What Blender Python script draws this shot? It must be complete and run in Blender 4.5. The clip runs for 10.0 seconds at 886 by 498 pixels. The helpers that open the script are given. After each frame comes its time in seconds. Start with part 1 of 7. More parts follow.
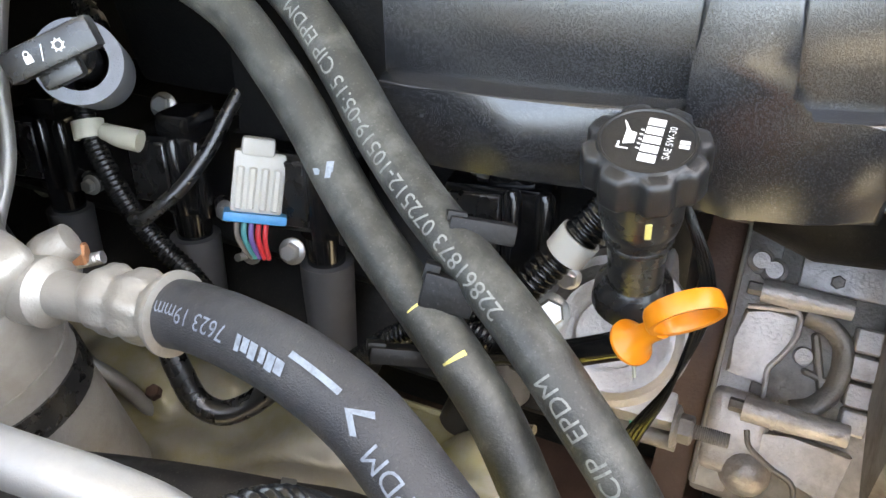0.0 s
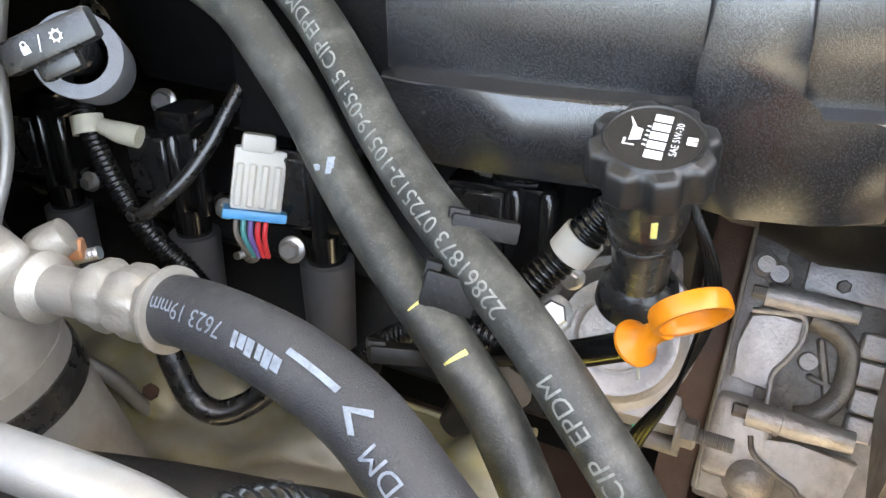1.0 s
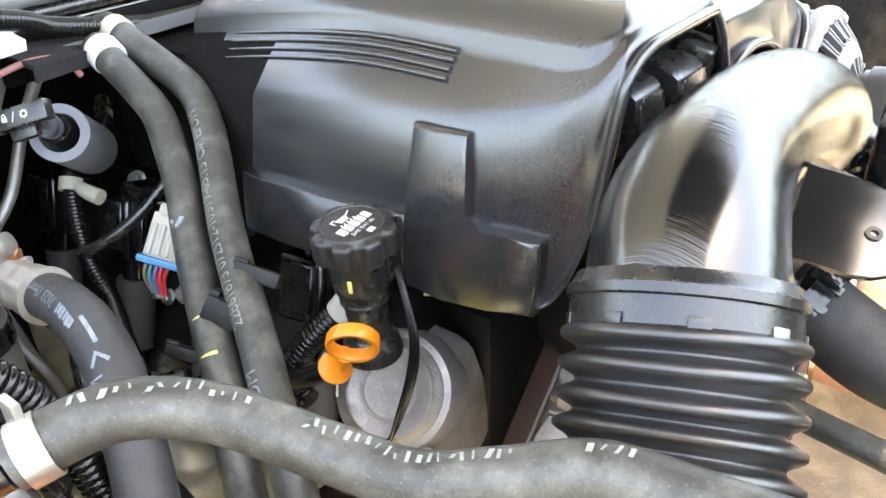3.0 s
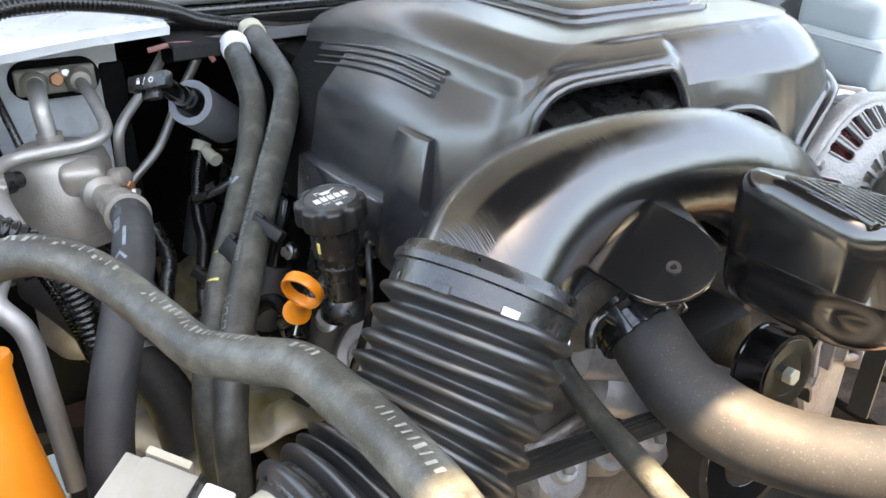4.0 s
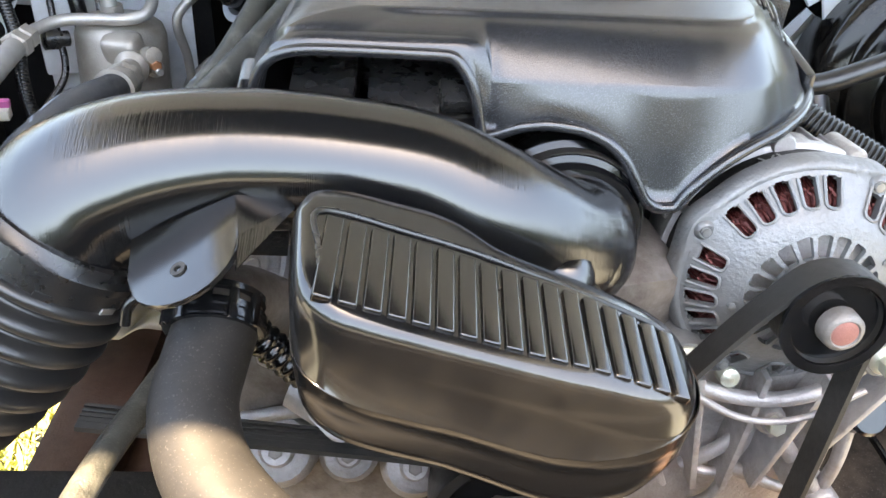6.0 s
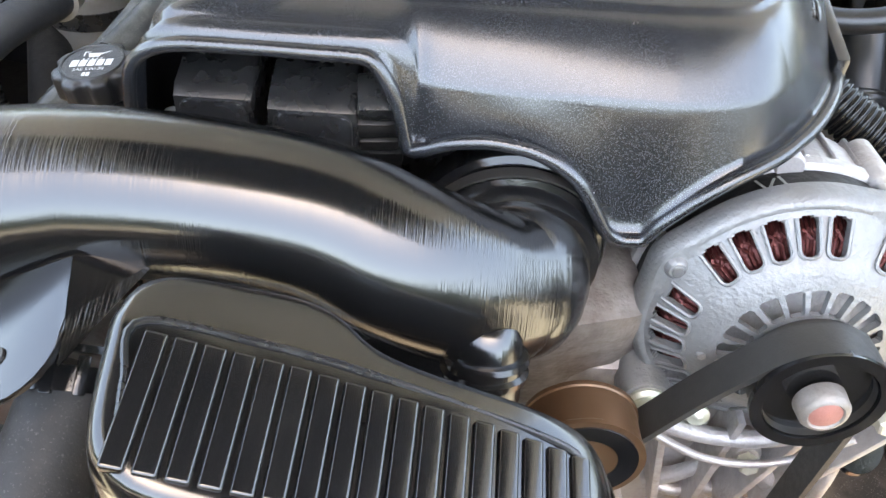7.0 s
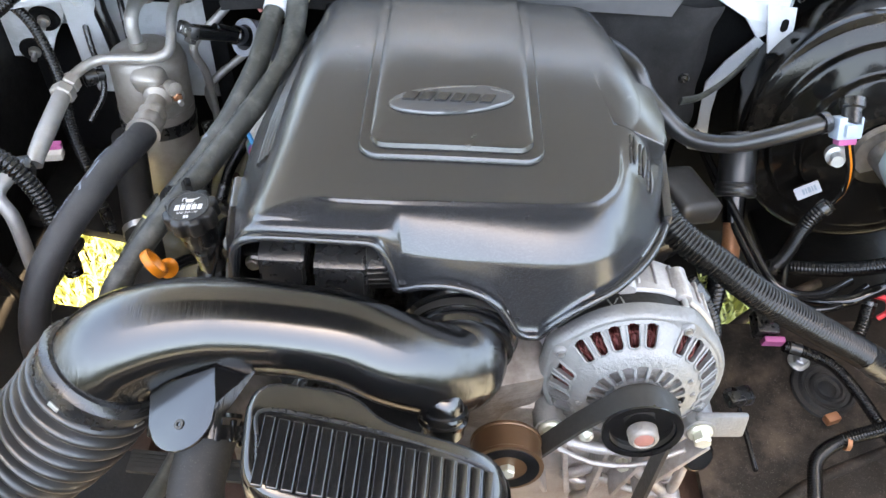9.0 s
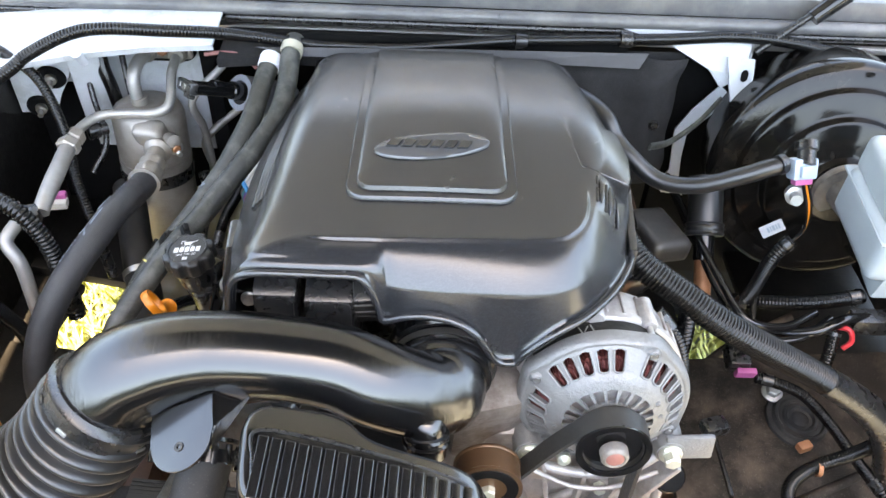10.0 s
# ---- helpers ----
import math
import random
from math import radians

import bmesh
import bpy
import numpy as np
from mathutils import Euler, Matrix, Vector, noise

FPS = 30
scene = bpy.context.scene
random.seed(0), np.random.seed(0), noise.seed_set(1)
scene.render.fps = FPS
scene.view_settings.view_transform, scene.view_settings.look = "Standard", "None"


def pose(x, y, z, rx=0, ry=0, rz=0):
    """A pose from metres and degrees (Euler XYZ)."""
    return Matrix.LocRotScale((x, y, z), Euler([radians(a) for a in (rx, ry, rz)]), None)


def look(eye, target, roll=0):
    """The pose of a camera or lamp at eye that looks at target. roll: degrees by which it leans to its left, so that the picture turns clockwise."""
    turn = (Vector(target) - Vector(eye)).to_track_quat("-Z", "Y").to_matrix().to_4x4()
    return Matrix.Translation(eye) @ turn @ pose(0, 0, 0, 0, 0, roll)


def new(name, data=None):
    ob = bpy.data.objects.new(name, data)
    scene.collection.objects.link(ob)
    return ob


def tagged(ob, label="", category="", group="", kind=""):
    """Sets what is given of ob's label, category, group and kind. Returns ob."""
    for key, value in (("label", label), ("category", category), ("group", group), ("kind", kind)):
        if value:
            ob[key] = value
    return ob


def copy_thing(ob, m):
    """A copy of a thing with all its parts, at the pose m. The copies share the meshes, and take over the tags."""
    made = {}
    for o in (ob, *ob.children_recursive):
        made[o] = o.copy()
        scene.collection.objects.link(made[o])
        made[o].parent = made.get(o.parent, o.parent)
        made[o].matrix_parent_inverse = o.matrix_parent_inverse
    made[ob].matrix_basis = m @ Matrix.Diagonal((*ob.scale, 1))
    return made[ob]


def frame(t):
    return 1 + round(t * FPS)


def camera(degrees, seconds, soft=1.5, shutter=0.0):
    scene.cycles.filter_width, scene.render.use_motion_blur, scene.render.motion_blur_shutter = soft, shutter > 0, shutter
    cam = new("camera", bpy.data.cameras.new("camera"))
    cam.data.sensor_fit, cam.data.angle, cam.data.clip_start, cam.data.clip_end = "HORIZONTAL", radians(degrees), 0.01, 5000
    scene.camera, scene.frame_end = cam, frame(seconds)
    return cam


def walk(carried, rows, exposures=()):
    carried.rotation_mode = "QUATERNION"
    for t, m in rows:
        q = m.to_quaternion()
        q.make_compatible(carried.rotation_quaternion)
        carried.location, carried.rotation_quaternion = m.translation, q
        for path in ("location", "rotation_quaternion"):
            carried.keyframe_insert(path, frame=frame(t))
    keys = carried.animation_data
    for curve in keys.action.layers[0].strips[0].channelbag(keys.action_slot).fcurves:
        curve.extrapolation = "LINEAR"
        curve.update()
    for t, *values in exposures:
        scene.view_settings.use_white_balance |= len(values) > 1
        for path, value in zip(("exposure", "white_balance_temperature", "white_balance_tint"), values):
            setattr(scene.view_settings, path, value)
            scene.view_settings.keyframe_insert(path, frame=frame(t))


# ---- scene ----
cam = camera(58.7, 10.0)
PATH = [
    (0, (-0.641, -0.057, 1.21), (0.639, 0.692, -0.132), -7.4),
    (0.5, (-0.637, -0.052, 1.201), (0.647, 0.686, -0.142), -6.7),
    (1, (-0.639, -0.055, 1.202), (0.648, 0.7, -0.13), -6.9),
    (1.5, (-0.644, -0.074, 1.205), (0.665, 0.699, -0.094), -7.3),
    (2, (-0.65, -0.116, 1.221), (0.703, 0.715, 0.004), -9.2),
    (2.5, (-0.671, -0.186, 1.237), (0.745, 0.653, 0.101), -5.2),
    (2.7, (-0.675, -0.257, 1.243), (0.739, 0.669, 0.174), -3.0),
    (3.8, (-0.633, -0.548, 1.263), (0.459, 0.847, 0.334), -1.4),
    (4, (-0.585, -0.592, 1.257), (0.393, 0.902, 0.356), 1.0),
    (4.5, (-0.484, -0.652, 1.264), (0.175, 1.001, 0.352), 1.7),
    (5, (-0.395, -0.64, 1.253), (0.197, 1.019, 0.306), 2.3),
    (5.5, (-0.241, -0.667, 1.252), (0.157, 1.022, 0.258), 3.7),
    (5.7, (-0.184, -0.685, 1.263), (0.083, 1.011, 0.237), 4.2),
    (6.8, (-0.045, -0.545, 1.317), (0.01, 0.929, -0.034), 4.6),
    (7, (-0.04, -0.522, 1.33), (-0.005, 0.888, -0.088), 4.7),
    (7.5, (-0.047, -0.496, 1.434), (-0.054, 0.823, -0.07), 3.0),
    (8, (-0.036, -0.516, 1.517), (-0.043, 0.82, 0.028), 1.9),
    (8.5, (-0.025, -0.601, 1.591), (-0.032, 0.751, 0.117), 2.4),
    (9, (-0.021, -0.661, 1.632), (0.001, 0.715, 0.18), 3.2),
    (9.5, (-0.014, -0.7, 1.656), (0.025, 0.72, 0.248), 3.0),
    (10, (-0.008, -0.717, 1.663), (0.025, 0.752, 0.306), 2.7),
]
# stops, white balance and tint along the way
EXPOSURE = [(0.0, 4.24, 10000, 12), (2.7, 4.3, 9900, 12), (4.0, 3.57, 9200, 12), (4.5, 3.50, 9200, 12), (5.0, 3.58, 9100, 12), (5.5, 3.58, 9000, 12), (7.0, 3.80, 8900, 12), (7.5, 3.92, 8900, 12), (8.0, 3.92, 8900, 12), (8.5, 3.88, 8900, 12), (9.0, 3.70, 8900, 12), (10.0, 3.73, 9000, 12)]
walk(cam, [(t, look(eye, target, roll)) for t, eye, target, roll in PATH], EXPOSURE)


# ---- world and light ----
SUN_EL, SUN_AZ = radians(72), radians(-12)   # azimuth from straight ahead of the vehicle, towards its right side
world = bpy.data.worlds.new("sky")
scene.world = world
world.use_nodes = True
wn = world.node_tree.nodes
sky = wn.new("ShaderNodeTexSky")
sky.sky_type = "NISHITA"
sky.sun_disc = False
sky.sun_elevation = SUN_EL
sky.sun_rotation = radians(180) + SUN_AZ
world.node_tree.links.new(sky.outputs["Color"], wn["Background"].inputs["Color"])
wn["Background"].inputs["Strength"].default_value = 0.15
sun_dir = Vector((math.sin(SUN_AZ) * math.cos(SUN_EL), -math.cos(SUN_AZ) * math.cos(SUN_EL), math.sin(SUN_EL)))
sun = new("sun", bpy.data.lights.new("sun", "SUN"))
sun.data.energy, sun.data.angle, sun.data.color = 4.8, radians(0.5), (1.0, 0.86, 0.70)
sun.matrix_world = look(sun_dir * 6, (0, 0, 0))


# ---- materials ----
def mat(name, col, rough=0.5, metal=0.0, var=0.25, scale=60.0, bump=0.0, bscale=800.0, spec=0.5, stain=None, stain_scale=14.0,
        stain_amount=0.5, stretch=(1, 1, 1), coat=0.0, rvar=0.15, dust=0.0, grain=0.0):
    m = bpy.data.materials.new(name)
    m.use_nodes = True
    n, l = m.node_tree.nodes, m.node_tree.links
    b = n["Principled BSDF"]
    tc = n.new("ShaderNodeTexCoord")
    big = n.new("ShaderNodeTexNoise")
    big.inputs["Scale"].default_value, big.inputs["Detail"].default_value = scale, 6
    l.new(tc.outputs["Object"], big.inputs["Vector"])
    mix = n.new("ShaderNodeMix")
    mix.data_type = "RGBA"
    dark = tuple(c * (1 - var) for c in col)
    light = tuple(min(1, c * (1 + var)) for c in col)
    mix.inputs["A"].default_value, mix.inputs["B"].default_value = (*dark, 1), (*light, 1)
    l.new(big.outputs["Fac"], mix.inputs["Factor"])
    out = mix.outputs["Result"]
    if stain:
        sn = n.new("ShaderNodeTexNoise")
        sn.inputs["Scale"].default_value, sn.inputs["Detail"].default_value, sn.inputs["Roughness"].default_value = stain_scale, 8, 0.65
        l.new(tc.outputs["Object"], sn.inputs["Vector"])
        ramp = n.new("ShaderNodeMapRange")
        ramp.inputs["From Min"].default_value, ramp.inputs["From Max"].default_value = 0.46, 0.66
        ramp.inputs["To Max"].default_value = stain_amount
        l.new(sn.outputs["Fac"], ramp.inputs["Value"])
        mix2 = n.new("ShaderNodeMix")
        mix2.data_type = "RGBA"
        mix2.inputs["B"].default_value = (*stain, 1)
        l.new(ramp.outputs["Result"], mix2.inputs["Factor"])
        l.new(out, mix2.inputs["A"])
        out = mix2.outputs["Result"]
    if dust:
        dn = n.new("ShaderNodeTexNoise")
        dn.inputs["Scale"].default_value, dn.inputs["Detail"].default_value = 620, 2
        l.new(tc.outputs["Object"], dn.inputs["Vector"])
        dr = n.new("ShaderNodeMapRange")
        dr.inputs["From Min"].default_value, dr.inputs["From Max"].default_value = 0.62, 0.74
        dr.inputs["To Max"].default_value = dust
        l.new(dn.outputs["Fac"], dr.inputs["Value"])
        mix3 = n.new("ShaderNodeMix")
        mix3.data_type = "RGBA"
        mix3.inputs["B"].default_value = (0.30, 0.28, 0.25, 1)
        l.new(dr.outputs["Result"], mix3.inputs["Factor"])
        l.new(out, mix3.inputs["A"])
        out = mix3.outputs["Result"]
    if grain:
        # pebbled moulding grain: domes in the relief, their sparkle painted as paler tops
        gv = n.new("ShaderNodeTexVoronoi")
        gv.feature = "SMOOTH_F1"
        gv.inputs["Scale"].default_value, gv.inputs["Smoothness"].default_value = bscale, 0.3
        l.new(tc.outputs["Object"], gv.inputs["Vector"])
        gr = n.new("ShaderNodeMapRange")
        gr.inputs["From Min"].default_value, gr.inputs["From Max"].default_value = 0.15, 0.55
        gr.inputs["To Min"].default_value, gr.inputs["To Max"].default_value = 1.0, 0.0
        l.new(gv.outputs["Distance"], gr.inputs["Value"])
        # multiplies the base colour: dome tops brighter, hollows darker, in place of specular glints
        worn = n.new("ShaderNodeMix")
        worn.data_type, worn.blend_type = "RGBA", "MULTIPLY"
        worn.inputs["Factor"].default_value = 1.0
        tone = n.new("ShaderNodeMix")
        tone.data_type = "RGBA"
        tone.inputs["A"].default_value, tone.inputs["B"].default_value = (0.58, 0.58, 0.58, 1), (1.85, 1.85, 1.85, 1)
        l.new(gr.outputs["Result"], tone.inputs["Factor"])
        l.new(out, worn.inputs["A"])
        l.new(tone.outputs["Result"], worn.inputs["B"])
        out = worn.outputs["Result"]
        gb = n.new("ShaderNodeBump")
        gb.invert = True
        gb.inputs["Strength"].default_value, gb.inputs["Distance"].default_value = grain, 0.001
        l.new(gv.outputs["Distance"], gb.inputs["Height"])
        l.new(gb.outputs["Normal"], b.inputs["Normal"])
    l.new(out, b.inputs["Base Color"])
    b.inputs["Metallic"].default_value = metal
    b.inputs["Specular IOR Level"].default_value = spec
    b.inputs["Coat Weight"].default_value = coat
    rr = n.new("ShaderNodeMapRange")
    rr.inputs["To Min"].default_value, rr.inputs["To Max"].default_value = max(0.03, rough - rvar), min(1, rough + rvar)
    rn = n.new("ShaderNodeTexNoise")
    rn.inputs["Scale"].default_value, rn.inputs["Detail"].default_value = scale * 2.3, 5
    l.new(tc.outputs["Object"], rn.inputs["Vector"])
    l.new(rn.outputs["Fac"], rr.inputs["Value"])
    l.new(rr.outputs["Result"], b.inputs["Roughness"])
    if bump:
        mp = n.new("ShaderNodeMapping")
        mp.inputs["Scale"].default_value = stretch
        l.new(tc.outputs["Object"], mp.inputs["Vector"])
        bn = n.new("ShaderNodeTexNoise")
        bn.inputs["Scale"].default_value, bn.inputs["Detail"].default_value = bscale, 3
        l.new(mp.outputs["Vector"], bn.inputs["Vector"])
        bu = n.new("ShaderNodeBump")
        bu.inputs["Strength"].default_value, bu.inputs["Distance"].default_value = bump, 0.001
        l.new(bn.outputs["Fac"], bu.inputs["Height"])
        l.new(bu.outputs["Normal"], b.inputs["Normal"])
    return m


M = dict(
    cover=mat("grained black plastic", (0.0180, 0.0190, 0.0215), 0.26, var=0.12, scale=25, grain=0.03, bscale=900, spec=1.0, rvar=0.03, stain=(0.027, 0.0282, 0.031), stain_scale=9, stain_amount=0.25),
    badge=mat("smooth moulded plastic", (0.050, 0.053, 0.060), 0.20, var=0.1, scale=25, bump=0.03, spec=1.0, rvar=0.04),
    tube=mat("blow-moulded black plastic", (0.005, 0.005, 0.0053), 0.15, var=0.15, scale=30, spec=1.0, bump=0.24, bscale=380, stretch=(3, 0.08, 0.08), rvar=0.05),
    smooth=mat("smooth glossy black plastic", (0.005, 0.005, 0.0053), 0.17, var=0.15, scale=30, spec=0.9, bump=0.03, bscale=150, rvar=0.05, stain=(0.02, 0.019, 0.017), stain_scale=20, stain_amount=0.3, dust=0.02),
    plastic=mat("satin black plastic", (0.010, 0.010, 0.0105), 0.28, var=0.2, scale=40, spec=0.7, bump=0.12, bscale=700, rvar=0.08, stain=(0.04, 0.037, 0.032), stain_scale=18, stain_amount=0.3, dust=0.05),
    gloss=mat("glossy black plastic", (0.006, 0.006, 0.0065), 0.12, var=0.2, scale=50, spec=0.6, bump=0.05, rvar=0.06, stain=(0.03, 0.028, 0.024), stain_scale=25, stain_amount=0.3, dust=0.03),
    bellowsrub=mat("black bellows rubber", (0.012, 0.012, 0.0125), 0.34, var=0.2, scale=50, spec=0.8, bump=0.08, rvar=0.06, stain=(0.03, 0.028, 0.024), stain_scale=25, stain_amount=0.25, dust=0.03),
    cap=mat("matt black moulded cap", (0.014, 0.0135, 0.0135), 0.34, var=0.15, scale=60, bump=0.3, bscale=1300, rvar=0.06, dust=0.03),
    loom=mat("corrugated black conduit", (0.005, 0.005, 0.005), 0.17, var=0.25, scale=60, bump=0.1, spec=0.42, rvar=0.08, stain=(0.014, 0.013, 0.011), stain_scale=30, stain_amount=0.3, dust=0.05),
    hoserubber=mat("dusty black hose rubber", (0.016, 0.0155, 0.0155), 0.62, var=0.25, scale=50, bump=0.10, bscale=700, spec=0.35, stain=(0.035, 0.032, 0.029), stain_scale=12, stain_amount=0.5, dust=0.12),
    rubber=mat("weathered grey-green rubber", (0.030, 0.031, 0.027), 0.46, var=0.35, scale=45, bump=0.4, bscale=600, stain=(0.125, 0.125, 0.108), stain_scale=32, stain_amount=0.6, rvar=0.2, dust=0.16),
    acrubber=mat("woven-look black rubber", (0.030, 0.030, 0.032), 0.55, var=0.25, scale=50, bump=0.5, bscale=900, stain=(0.055, 0.054, 0.052), stain_scale=18, stain_amount=0.4, dust=0.1),
    boot=mat("grey silicone boot", (0.06, 0.06, 0.064), 0.6, var=0.15, scale=40, bump=0.2),
    alu=mat("cast aluminium", (0.43, 0.405, 0.39), 0.46, metal=0.6, var=0.35, scale=70, bump=0.8, bscale=350, stain=(0.15, 0.115, 0.09), stain_scale=17, stain_amount=0.6),
    altcast=mat("bright cast aluminium", (0.22, 0.22, 0.218), 0.50, metal=0.5, var=0.2, scale=120, bump=1.0, bscale=300, stain=(0.16, 0.155, 0.15), stain_scale=30, stain_amount=0.5),
    dirty=mat("dirty aluminium", (0.25, 0.226, 0.205), 0.55, metal=0.5, var=0.4, scale=40, bump=0.8, bscale=300, stain=(0.085, 0.058, 0.042), stain_scale=16, stain_amount=0.75),
    cleancast=mat("pinkish-grey clean casting", (0.50, 0.465, 0.445), 0.42, metal=0.5, var=0.3, scale=50, bump=0.8, bscale=320, stain=(0.22, 0.18, 0.15), stain_scale=22, stain_amount=0.7),
    canmetal=mat("dull aluminium can", (0.36, 0.335, 0.30), 0.5, metal=0.5, var=0.2, scale=30, bump=0.5, bscale=400, stain=(0.20, 0.165, 0.13), stain_scale=12, stain_amount=0.6),
    pipe=mat("aluminium pipe", (0.34, 0.33, 0.315), 0.48, metal=0.6, var=0.12, scale=60, bump=0.15, stain=(0.5, 0.46, 0.4), stain_scale=20, stain_amount=0.4),
    steel=mat("zinc-plated steel", (0.46, 0.455, 0.44), 0.38, metal=0.9, var=0.15, scale=120, bump=0.1),
    boltyel=mat("pale zinc bolt", (0.62, 0.61, 0.50), 0.38, metal=0.6, var=0.12, scale=150, bump=0.1),
    darksteel=mat("dark steel", (0.06, 0.055, 0.05), 0.4, metal=0.6, var=0.3, scale=60, bump=0.2),
    belt=mat("ribbed rubber belt", (0.025, 0.024, 0.022), 0.5, var=0.2, scale=80, bump=0.2),
    rust=mat("rust-brown painted steel", (0.085, 0.045, 0.032), 0.6, var=0.35, scale=30, bump=0.5, bscale=350, stain=(0.16, 0.09, 0.06), stain_scale=10, stain_amount=0.6, dust=0.12),
    rustred=mat("dull red rusted shaft", (0.30, 0.12, 0.095), 0.6, metal=0.2, var=0.25, scale=200, bump=0.3),
    brown=mat("bronze-brown pulley", (0.12, 0.065, 0.035), 0.35, metal=0.5, var=0.2, scale=60, bump=0.1),
    apron=mat("dusty dark steel panel", (0.019, 0.0155, 0.013), 0.6, spec=0.2, var=0.5, scale=22, bump=0.6, bscale=160, stain=(0.095, 0.072, 0.055), stain_scale=13, stain_amount=0.75, dust=0.3),
    copper=mat("lacquered copper winding", (0.085, 0.018, 0.016), 0.35, metal=0.6, var=0.5, scale=300, bump=0.8, bscale=500),
    coppershaft=mat("copper-brown shaft", (0.36, 0.16, 0.08), 0.45, metal=0.4, var=0.25, scale=50, bump=0.2),
    white=mat("white body paint", (0.56, 0.585, 0.61), 0.3, var=0.04, scale=12, coat=0.4, stain=(0.36, 0.35, 0.32), stain_scale=9, stain_amount=0.5, dust=0.2),
    whiteplastic=mat("off-white nylon", (0.50, 0.485, 0.44), 0.45, var=0.1, scale=60, bump=0.1, stain=(0.42, 0.39, 0.31), stain_scale=30, stain_amount=0.5),
    greyplastic=mat("dull grey-white plastic", (0.27, 0.26, 0.23), 0.45, var=0.12, scale=60, bump=0.1, stain=(0.2, 0.18, 0.14), stain_scale=30, stain_amount=0.5),
    blue=mat("blue plastic", (0.03, 0.27, 0.52), 0.4, var=0.1),
    orange=mat("orange plastic", (0.66, 0.19, 0.012), 0.38, var=0.08, scale=40, bump=0.05),
    tan=mat("tan tape", (0.42, 0.395, 0.31), 0.6, var=0.1),
    print=mat("pale printed ink", (0.22, 0.228, 0.205), 0.6, var=0.25, scale=400, stain=(0.12, 0.12, 0.11), stain_scale=160, stain_amount=0.7),
    printblue=mat("pale blue printed ink", (0.21, 0.245, 0.28), 0.6, var=0.3, scale=500, stain=(0.1, 0.11, 0.13), stain_scale=200, stain_amount=0.6),
    printwhite=mat("white printed ink", (0.62, 0.62, 0.60), 0.5, var=0.05, scale=300),
    yellow=mat("yellow paint mark", (0.62, 0.52, 0.16), 0.6, var=0.2, scale=300),
    foam=mat("grey foam sleeve", (0.20, 0.21, 0.235), 0.85, var=0.12, scale=120, bump=0.6, bscale=700),
    # the yellow second colour paints in light reflected by the bare metal
    shield=mat("heat shield with painted yellow reflections", (0.38, 0.35, 0.29), 0.40, metal=0.4, var=0.4, scale=16, bump=0.7, bscale=60, stain=(0.33, 0.28, 0.07), stain_scale=9, stain_amount=0.8),
    padfelt=mat("grey-black sound felt", (0.022, 0.0215, 0.022), 0.9, spec=0.15, var=0.35, scale=60, bump=0.6, bscale=350, dust=0.08),
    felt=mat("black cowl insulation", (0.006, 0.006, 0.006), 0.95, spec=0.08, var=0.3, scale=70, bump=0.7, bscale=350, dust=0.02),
    cowl=mat("grey-black cowl plastic", (0.105, 0.105, 0.108), 0.34, var=0.2, scale=30, bump=0.3, bscale=500, stain=(0.24, 0.235, 0.22), stain_scale=12, stain_amount=0.5),
    booster=mat("gloss black enamel", (0.004, 0.0035, 0.003), 0.14, var=0.2, scale=20, bump=0.0, spec=0.35, rvar=0.04, stain=(0.05, 0.04, 0.03), stain_scale=14, stain_amount=0.3, dust=0.03),
    screen=mat("dark tinted windscreen glass", (0.02, 0.025, 0.028), 0.05, var=0.05, scale=5, rvar=0.02),
    milky=mat("milky blue-white reservoir plastic", (0.34, 0.39, 0.41), 0.35, var=0.08, scale=20, bump=0.1),
    grass=mat("dry grass and gravel", (0.175, 0.185, 0.178), 0.9, var=0.4, scale=5, bump=0.8, bscale=40, stain=(0.135, 0.16, 0.075), stain_scale=9, stain_amount=0.7),
    blade=mat("sunlit yellow-green grass", (0.36, 0.39, 0.12), 0.6, var=0.4, scale=30, stain=(0.46, 0.43, 0.20), stain_scale=6, stain_amount=0.8),
    foliage=mat("distant foliage", (0.045, 0.06, 0.03), 0.9, var=0.5, scale=0.8, stain=(0.02, 0.03, 0.012), stain_scale=1.5, stain_amount=0.7),
    pink=mat("magenta plastic lock", (0.45, 0.10, 0.26), 0.45, var=0.1),
    pinkwire=mat("dusty pink wire", (0.30, 0.12, 0.11), 0.5, var=0.15),
    red=mat("red wire", (0.6, 0.03, 0.04), 0.4, var=0.1),
    greywire=mat("grey-brown wire", (0.16, 0.13, 0.11), 0.5, var=0.1),
    violet=mat("violet wire", (0.16, 0.10, 0.3), 0.45, var=0.1),
    teal=mat("teal wire", (0.03, 0.25, 0.24), 0.45, var=0.1),
    greendot=mat("green paint dot", (0.05, 0.5, 0.32), 0.5, var=0.1),
    greyconn=mat("blue-grey connector", (0.36, 0.44, 0.52), 0.4, var=0.1),
    paper=mat("printed label", (0.66, 0.68, 0.72), 0.5, var=0.05),
    dark=mat("mottled near-black surface", (0.006, 0.0055, 0.005), 0.5, spec=0.3, var=0.4, scale=30, bump=0.5, bscale=200, stain=(0.022, 0.02, 0.018), stain_scale=14, stain_amount=0.5, dust=0.08),
)


# ---- mesh helpers ----
def thing(name, label, category, at=(0, 0, 0), group="", kind="", m=None):
    ob = new(name)
    ob.matrix_world = m if m is not None else Matrix.Translation(at)
    ob.empty_display_size = 0.02
    return tagged(ob, label, category, group, kind)


def base_of(ob):
    return base_of(ob.parent) @ ob.matrix_basis if ob.parent else ob.matrix_basis.copy()


